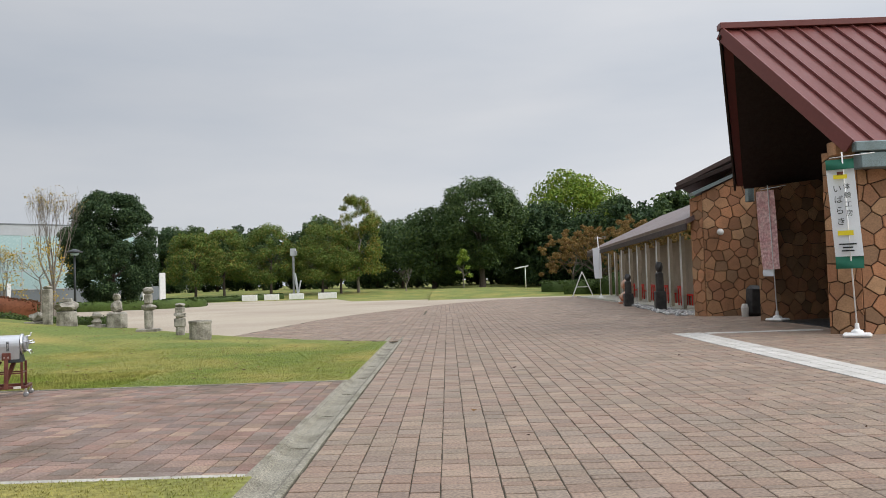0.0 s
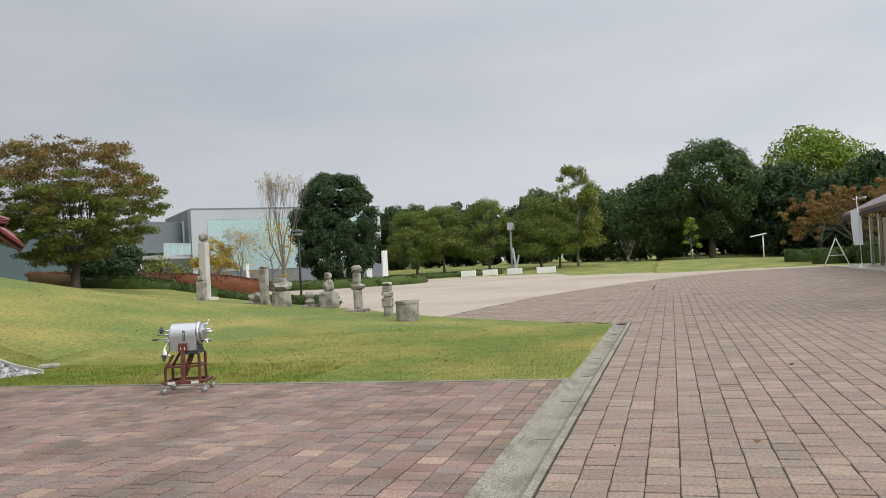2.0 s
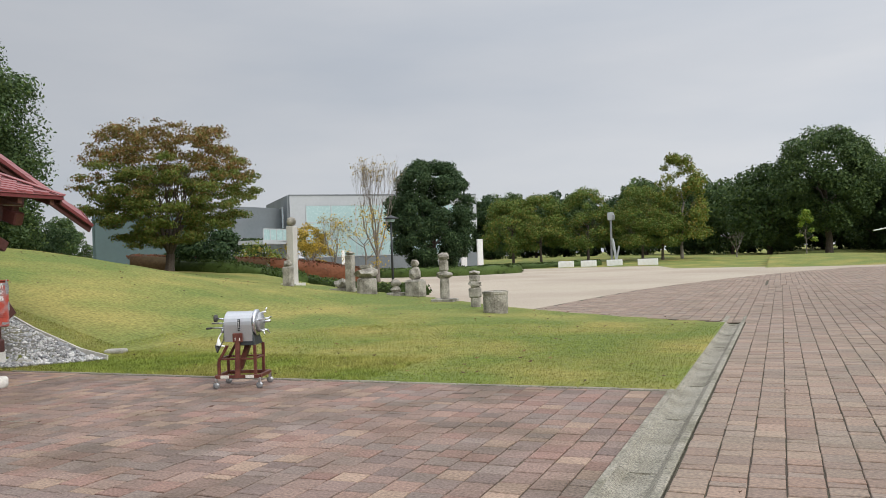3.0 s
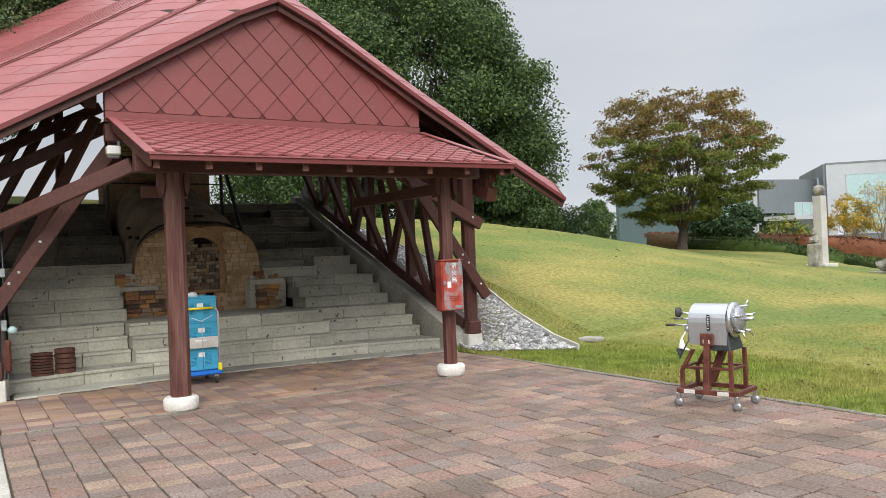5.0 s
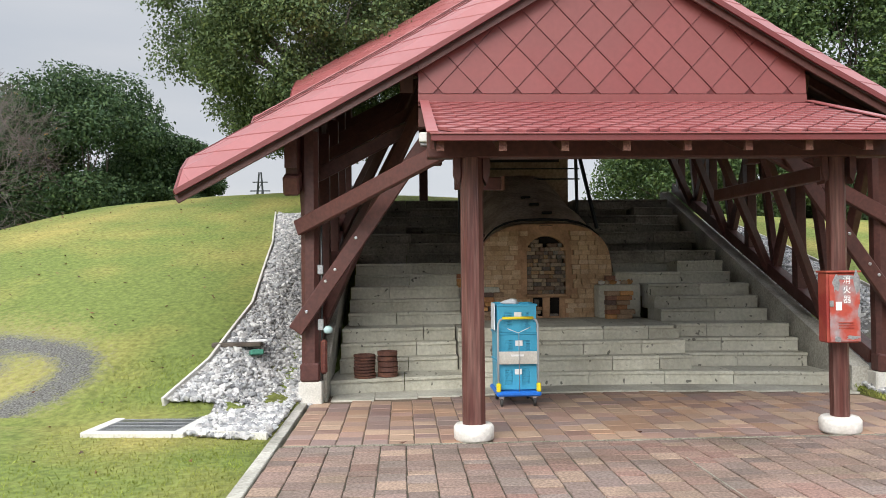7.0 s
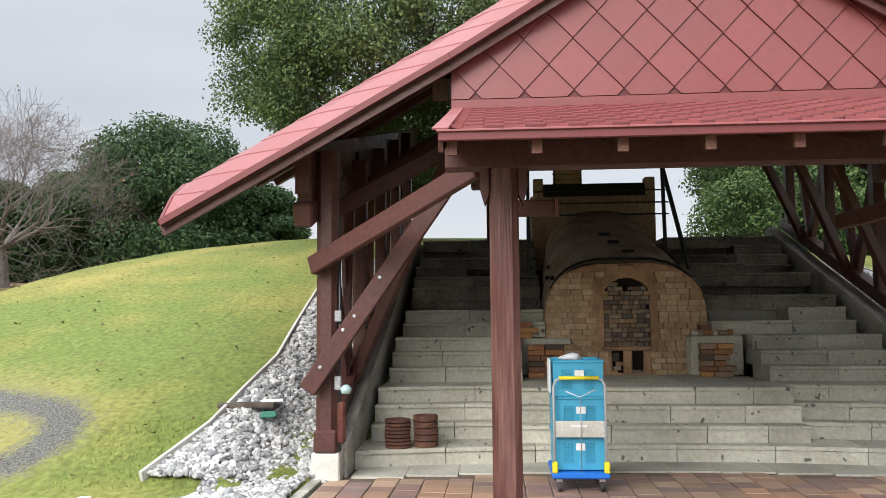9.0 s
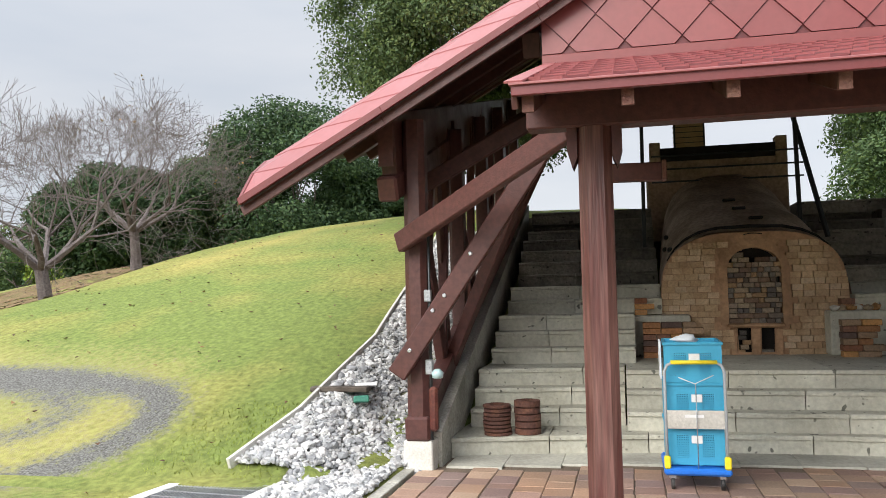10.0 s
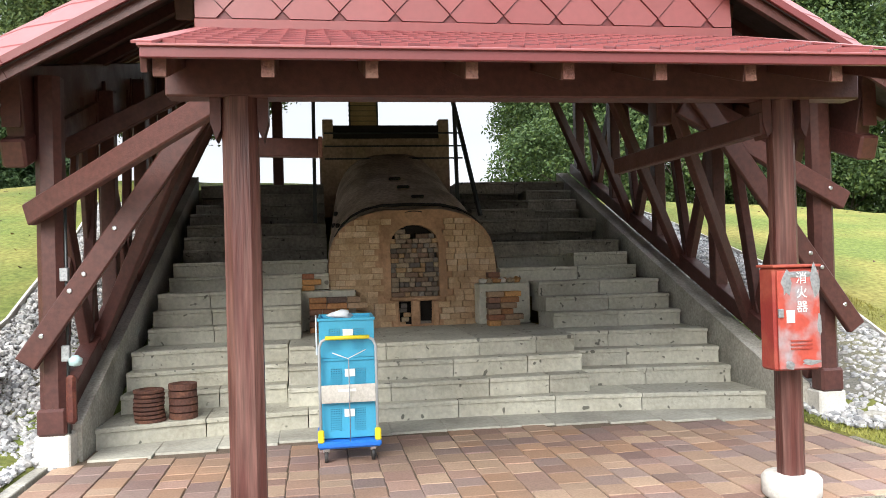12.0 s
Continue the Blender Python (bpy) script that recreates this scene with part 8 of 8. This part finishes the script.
curb_line("bed_edging", [(x_, y_ + 0.02) for x_, y_ in N_EDGE], 0.03, 0.10, M_CONC_LIGHT, "thin pale edging strip along the northern gravel bed", "edging")
curb_line("bed_edging", [(-10.0, 5.64), (-9.86, 5.95), (-9.74, 6.35)], 0.03, 0.06, M_CONC_LIGHT, "thin edging round the lower end of the gravel bed", "edging")
gr = thing("drain_grate", "rectangular steel drain grate in a pale concrete frame", "drain cover", (-10.42, 5.22, 0.02), -6)
for c, s in (((0, -0.40, 0), (0.95, 0.10, 0.07)), ((0, 0.40, 0), (0.95, 0.10, 0.07)), ((-0.44, 0, 0), (0.10, 0.72, 0.07)), ((0.44, 0, 0), (0.10, 0.72, 0.07))): box("frame_bar", c, s, M_CONC_LIGHT, gr, 0.008)
# Black plate under the bars, the shade of the pit put into its colour.
box("pit", (0, 0, -0.02), (0.8, 0.72, 0.02), M_BLACK, gr, 0)
for k in range(26): box("grate_bar", (0, -0.345 + 0.0275 * k, 0.015), (0.78, 0.008, 0.03), M_GREY, gr, 0)
for k in range(5): box("grate_cross", (-0.3 + 0.15 * k, 0, 0.02), (0.008, 0.72, 0.025), M_GREY, gr, 0)
for x, y, s in ((-10.35, 12.98, 0.22), (-10.6, 14.2, 0.35)):
    o = tagged(box("stone_slab", (0, 0, 0.05), (s * 0.9, s * 0.7, 0.07), M_CONC, None, 0.02), "flat pale stone lying at the edge of the gravel", "stone"); o.matrix_basis = pose(x - 0.9 if s < 0.3 else x, y, height(x, y), 0, 0, 20)
o = tagged(box("marker_board", (0, 0, 0.03), (0.28, 0.2, 0.03), M_WHITE, None, 0.004), "small pale metal plate lying on the gravel", "plate"); o.matrix_basis = pose(-12.35, 5.8, bed_z(-12.35, 5.8) + 0.05, 0, -10, 20)
o = tagged(box("green_box", (0, 0, 0.02), (0.3, 0.14, 0.06), mat("green_plastic", (0.05, 0.2, 0.14), 0.5), None, 0.01), "flat green plastic box on the gravel", "box"); o.matrix_basis = pose(-12.15, 5.82, bed_z(-12.15, 5.82) + 0.03, 0, -10, 20)
o = tagged(box("old_plank", (0, 0, 0.02), (0.12, 0.55, 0.05), M_BARK, None, 0.01), "weathered grey-brown plank lying across the gravel edge", "plank"); o.matrix_basis = pose(-12.15, 5.62, bed_z(-12.15, 5.62) + 0.03)

# worn gravel tracks on the hill, dry grass round them, leaf litter on the slope
def seg_dist(x, y, P):
    best = 9.0
    for (ax_, ay_), (bx_, by_) in zip(P, P[1:]):
        dx, dy = bx_ - ax_, by_ - ay_; t_ = max(0, min(1, ((x - ax_) * dx + (y - ay_) * dy) / (dx * dx + dy * dy + 1e-9)))
        best = min(best, math.hypot(x - ax_ - t_ * dx, y - ay_ - t_ * dy))
    return best
def ragged(name, xr, yr, step, strength, material, label, category, lift, seed, lo=0.1, hi=1.0):
    """Sheet of small cells on the slope, kept where the strength beats a noise: frayed edges and gaps."""
    rg = random.Random(seed); V, F, idx = [], [], {}
    def vid(i, j):
        if (i, j) not in idx:
            x, y = xr[0] + i * step + rg.uniform(-0.3, 0.3) * step, yr[0] + j * step + rg.uniform(-0.3, 0.3) * step
            idx[(i, j)] = len(V); V.append((x, y, height(x, y) + lift + rg.uniform(0, 0.003)))
        return idx[(i, j)]
    for i in range(int((xr[1] - xr[0]) / step)):
        for j in range(int((yr[1] - yr[0]) / step)):
            x, y = xr[0] + (i + 0.5) * step, yr[0] + (j + 0.5) * step
            s_ = strength(x, y)
            if s_ > 0 and s_ + 0.30 * noise.noise(Vector((x * 2.3, y * 2.3, seed))) + 0.22 * noise.noise(Vector((x * 9, y * 9, seed))) > rg.uniform(lo, hi):
                F.append((vid(i, j), vid(i + 1, j), vid(i + 1, j + 1), vid(i, j + 1)))
    return tagged(link_mesh(name, V, F, material, smooth=True), label, category, kind="structure")
TRACK_OUT = [(-12.9, -1.5), (-12.75, 0.4), (-12.62, 1.59), (-12.54, 2.46), (-12.34, 3.21), (-12.15, 3.72), (-11.85, 4.0), (-11.5, 4.05), (-11.2, 3.95), (-10.9, 3.74), (-10.6, 3.4), (-10.2, 2.6), (-9.9, 1.5), (-9.8, 0)]
TRACK_IN = [(-12.3, 0.6), (-12.28, 1.89), (-12.2, 2.37), (-11.95, 2.85), (-11.7, 3.1), (-11.45, 3.0), (-11.2, 2.7), (-10.9, 2.0), (-10.7, 0.5)]
def s_track(x, y): return max(1.25 - seg_dist(x, y, TRACK_OUT) / 0.22, 1.15 - seg_dist(x, y, TRACK_IN) / 0.22)
V, W = [], []
NX_, NY_ = 92, 88
for j in range(NY_ + 1):
    for i in range(NX_ + 1):
        x, y = -15.4 + 6.44 * i / NX_, -1.6 + 6.16 * j / NY_
        edge_ = min(i, j, NX_ - i, NY_ - j)
        V.append((x, y, height(x, y) + (0.016 if edge_ > 1 else -0.02)))
        k_ = min(1.0, edge_ / 14)
        W.append((max(0.0, min(1.0, 1.0 - min(seg_dist(x, y, TRACK_OUT), seg_dist(x, y, TRACK_IN)) / 1.25)) * k_, 1.1 * math.exp(-(seg_dist(x, y, TRACK_OUT) / 0.26) ** 2) + 0.75 * math.exp(-(seg_dist(x, y, TRACK_IN) / 0.26) ** 2), 0.0, 1.0))
F = [(j * (NX_ + 1) + i, j * (NX_ + 1) + i + 1, (j + 1) * (NX_ + 1) + i + 1, (j + 1) * (NX_ + 1) + i) for j in range(NY_) for i in range(NX_)]
wl_ = tagged(link_mesh("gravel_path", V, F, M_WORNLAWN, smooth=True), "worn wheel tracks of grey gravel among dry yellow grass", "path", kind="structure")
ca = wl_.data.color_attributes.new("wear", 'FLOAT_COLOR', 'POINT')
for k in range(len(W)): ca.data[k].color = W[k]
ragged("leaf_litter", (-30, -15.5), (-10, -1.0), 0.16, lambda x, y: min(0.75, 0.22 + (-1.2 - 0.12 * (x + 20) - y) * 0.22), M_LITTER, "brown fallen leaves and bare earth under the cherry trees", "leaf litter", 0.02, 5, 0.0, 0.8)

# ---- fallen leaves and grass blades ----
rg = np.random.default_rng(5)
def blades(name, n, xr, yr, test, h, seed, label):
    rg = np.random.default_rng(seed)
    x = rg.uniform(*xr, n); y = rg.uniform(*yr, n)
    keep = [i for i in range(n) if test(x[i], y[i])]
    x, y = x[keep], y[keep]; n = len(keep)
    z = np.array([height(a, b) for a, b in zip(x, y)]) - 0.004
    a = rg.uniform(0, 2 * np.pi, n); hh_ = h * rg.uniform(0.5, 1.2, n); w = 0.004 + 0.003 * rg.random(n)
    lx, ly = rg.normal(size=n) * 0.5 * hh_, rg.normal(size=n) * 0.5 * hh_
    v = np.stack([np.stack([x - w * np.cos(a), y - w * np.sin(a), z], 1), np.stack([x + w * np.cos(a), y + w * np.sin(a), z], 1), np.stack([x + lx, y + ly, z + hh_], 1)], 1).reshape(-1, 3)
    me = bpy.data.meshes.new(name); me.vertices.add(3 * n); me.vertices.foreach_set("co", v.ravel()); me.loops.add(3 * n); me.loops.foreach_set("vertex_index", np.arange(3 * n))
    me.polygons.add(n); me.polygons.foreach_set("loop_start", np.arange(0, 3 * n, 3)); me.update(calc_edges=True); me.materials.append(M_BLADE)
    return tagged(new(name, me), label, "grass", kind="stuff")
blades("grass_blades", 120000, (-11, -1.42), (12.52, 20), lambda x, y: y < lawn_back(x) and y < 13.2 + 7 * abs(math.sin(x * 37.7 + y * 91.3)), 0.024, 1, "short mown lawn grass, green and straw-coloured")
blades("grass_blades", 60000, (-12, -1.45), (2.5, 6.36), lambda x, y: not in_bed_s(x, y) and y > 2.5 + 3.4 * abs(math.sin(x * 37.7 + y * 91.3)), 0.024, 2, "short mown lawn grass with dry yellow patches")
blades("grass_blades", 40000, (-14, -5), (12.5, 14.5), lambda x, y: not in_bed_n(x, y), 0.045, 3, "taller grass fringe by the gravel bed")
def leaves_on(name, n, xr, yr, test, seed):
    rg = random.Random(seed); V, F = [], []
    for _ in range(n):
        x, y = rg.uniform(*xr), rg.uniform(*yr)
        if not test(x, y): continue
        s = rg.uniform(0.018, 0.045); a = rg.uniform(0, 6.28); z = max(height(x, y), 0) + 0.025
        c_, s_ = math.cos(a) * s, math.sin(a) * s; o = len(V)
        V += [(x - c_, y - s_, z + rg.uniform(0, 0.03)), (x + s_ * 0.5, y - c_ * 0.5, z), (x + c_, y + s_, z + rg.uniform(0, 0.03)), (x - s_ * 0.5, y + c_ * 0.5, z + 0.01)]
        F.append((o, o + 1, o + 2, o + 3))
    return tagged(link_mesh(name, V, F, M_DRYLEAF), "scattered fallen brown leaves", "fallen leaves", kind="stuff")
leaves_on("fallen_leaves", 420, (-22, -1.5), (12.6, 26), lambda x, y: y < lawn_back(x), 1)
leaves_on("fallen_leaves", 500, (-22, -8), (-6, 6), lambda x, y: not in_bed_s(x, y), 2)
leaves_on("fallen_leaves", 1500, (-28, -14), (-10, -1), lambda x, y: y < -1.5 - 0.3 * (x + 20), 4)
leaves_on("fallen_leaves", 60, (-11, 6), (5, 30), lambda x, y: True, 3)

# ---- pavers, last ----
near_e = lambda x, y: math.hypot(x - 0.6, y - 5.0)
near_w = lambda x, y: math.hypot(x + 3.0, y - 8.5)
near_s = lambda x, y: math.hypot(x + 9.6, y - 8.8)
lay("pavers_east", pavement_e, columns(-1.04, 15.6, -4.0, 36, 0.222, lambda x, y: pave_ok_east(x, y) and x > -1.04 and abs(x) < 7.0 + 0.62 * max(y, 0) and not (6.35 < x < 9.1 and 19.55 < y < 19.95), 1), M_TILE, near_e, 290, (0.0030, 0.0085))
lay("pavers_east", pavement_e, columns(-6.4, -0.98, 20.5, 41, 0.222, pave_ok_east, 2), M_TILE, near_e, 0)
lay("pavers_east", pavement_e, columns(-6.0, 12, 36, 60, 0.222, lambda x, y: pave_ok_east(x, y) and (y > 41 or x > -0.98), 3, (0.4, 0.3, 0.45)), M_TILE, near_e, 0)
lay("pavers_west", pavement_w, columns(-6.3, -1.48, 6.48, 12.44, 0.222, lambda x, y: True, 4), M_TILE_COURT, near_w, 290, (0.0038, 0.0060))
lay("pavers_west", pavement_w, columns(6.48, 12.44, -9.49, -6.3, 0.205, lambda x, y: True, 6, (0.20, 0.18, 0.15, 0.16, 0.205, 0.111), axis=1), M_TILE_COURT, near_w, 0, (0.0060, 0.0036))
box("mortar_line", (-9.52, 9.46, -0.004), (0.018, 5.9, 0.012), M_GUTTER_LIP, pavement_w, 0)
box("mortar_line", (-7.9, 9.58, 0.001), (1.9, 0.010, 0.006), M_GUTTER_LIP, pavement_w, 0)
lay("pavers_shelter", pavement_s, columns(6.5, 12.46, -12.3, -9.54, 0.215, lambda x, y: x > -11.66 - 0.40 * (1 - min(1, (abs(y - YC) / 3) ** 2)) + 0.12 and math.hypot(x - PX, y - PY0) > 0.12 and math.hypot(x - PX, y - PY1) > 0.12, 5, (0.222, 0.2, 0.222, 0.25, 0.16), axis=1), M_TILE_DRY, near_s, 290, (0.0032, 0.0032))
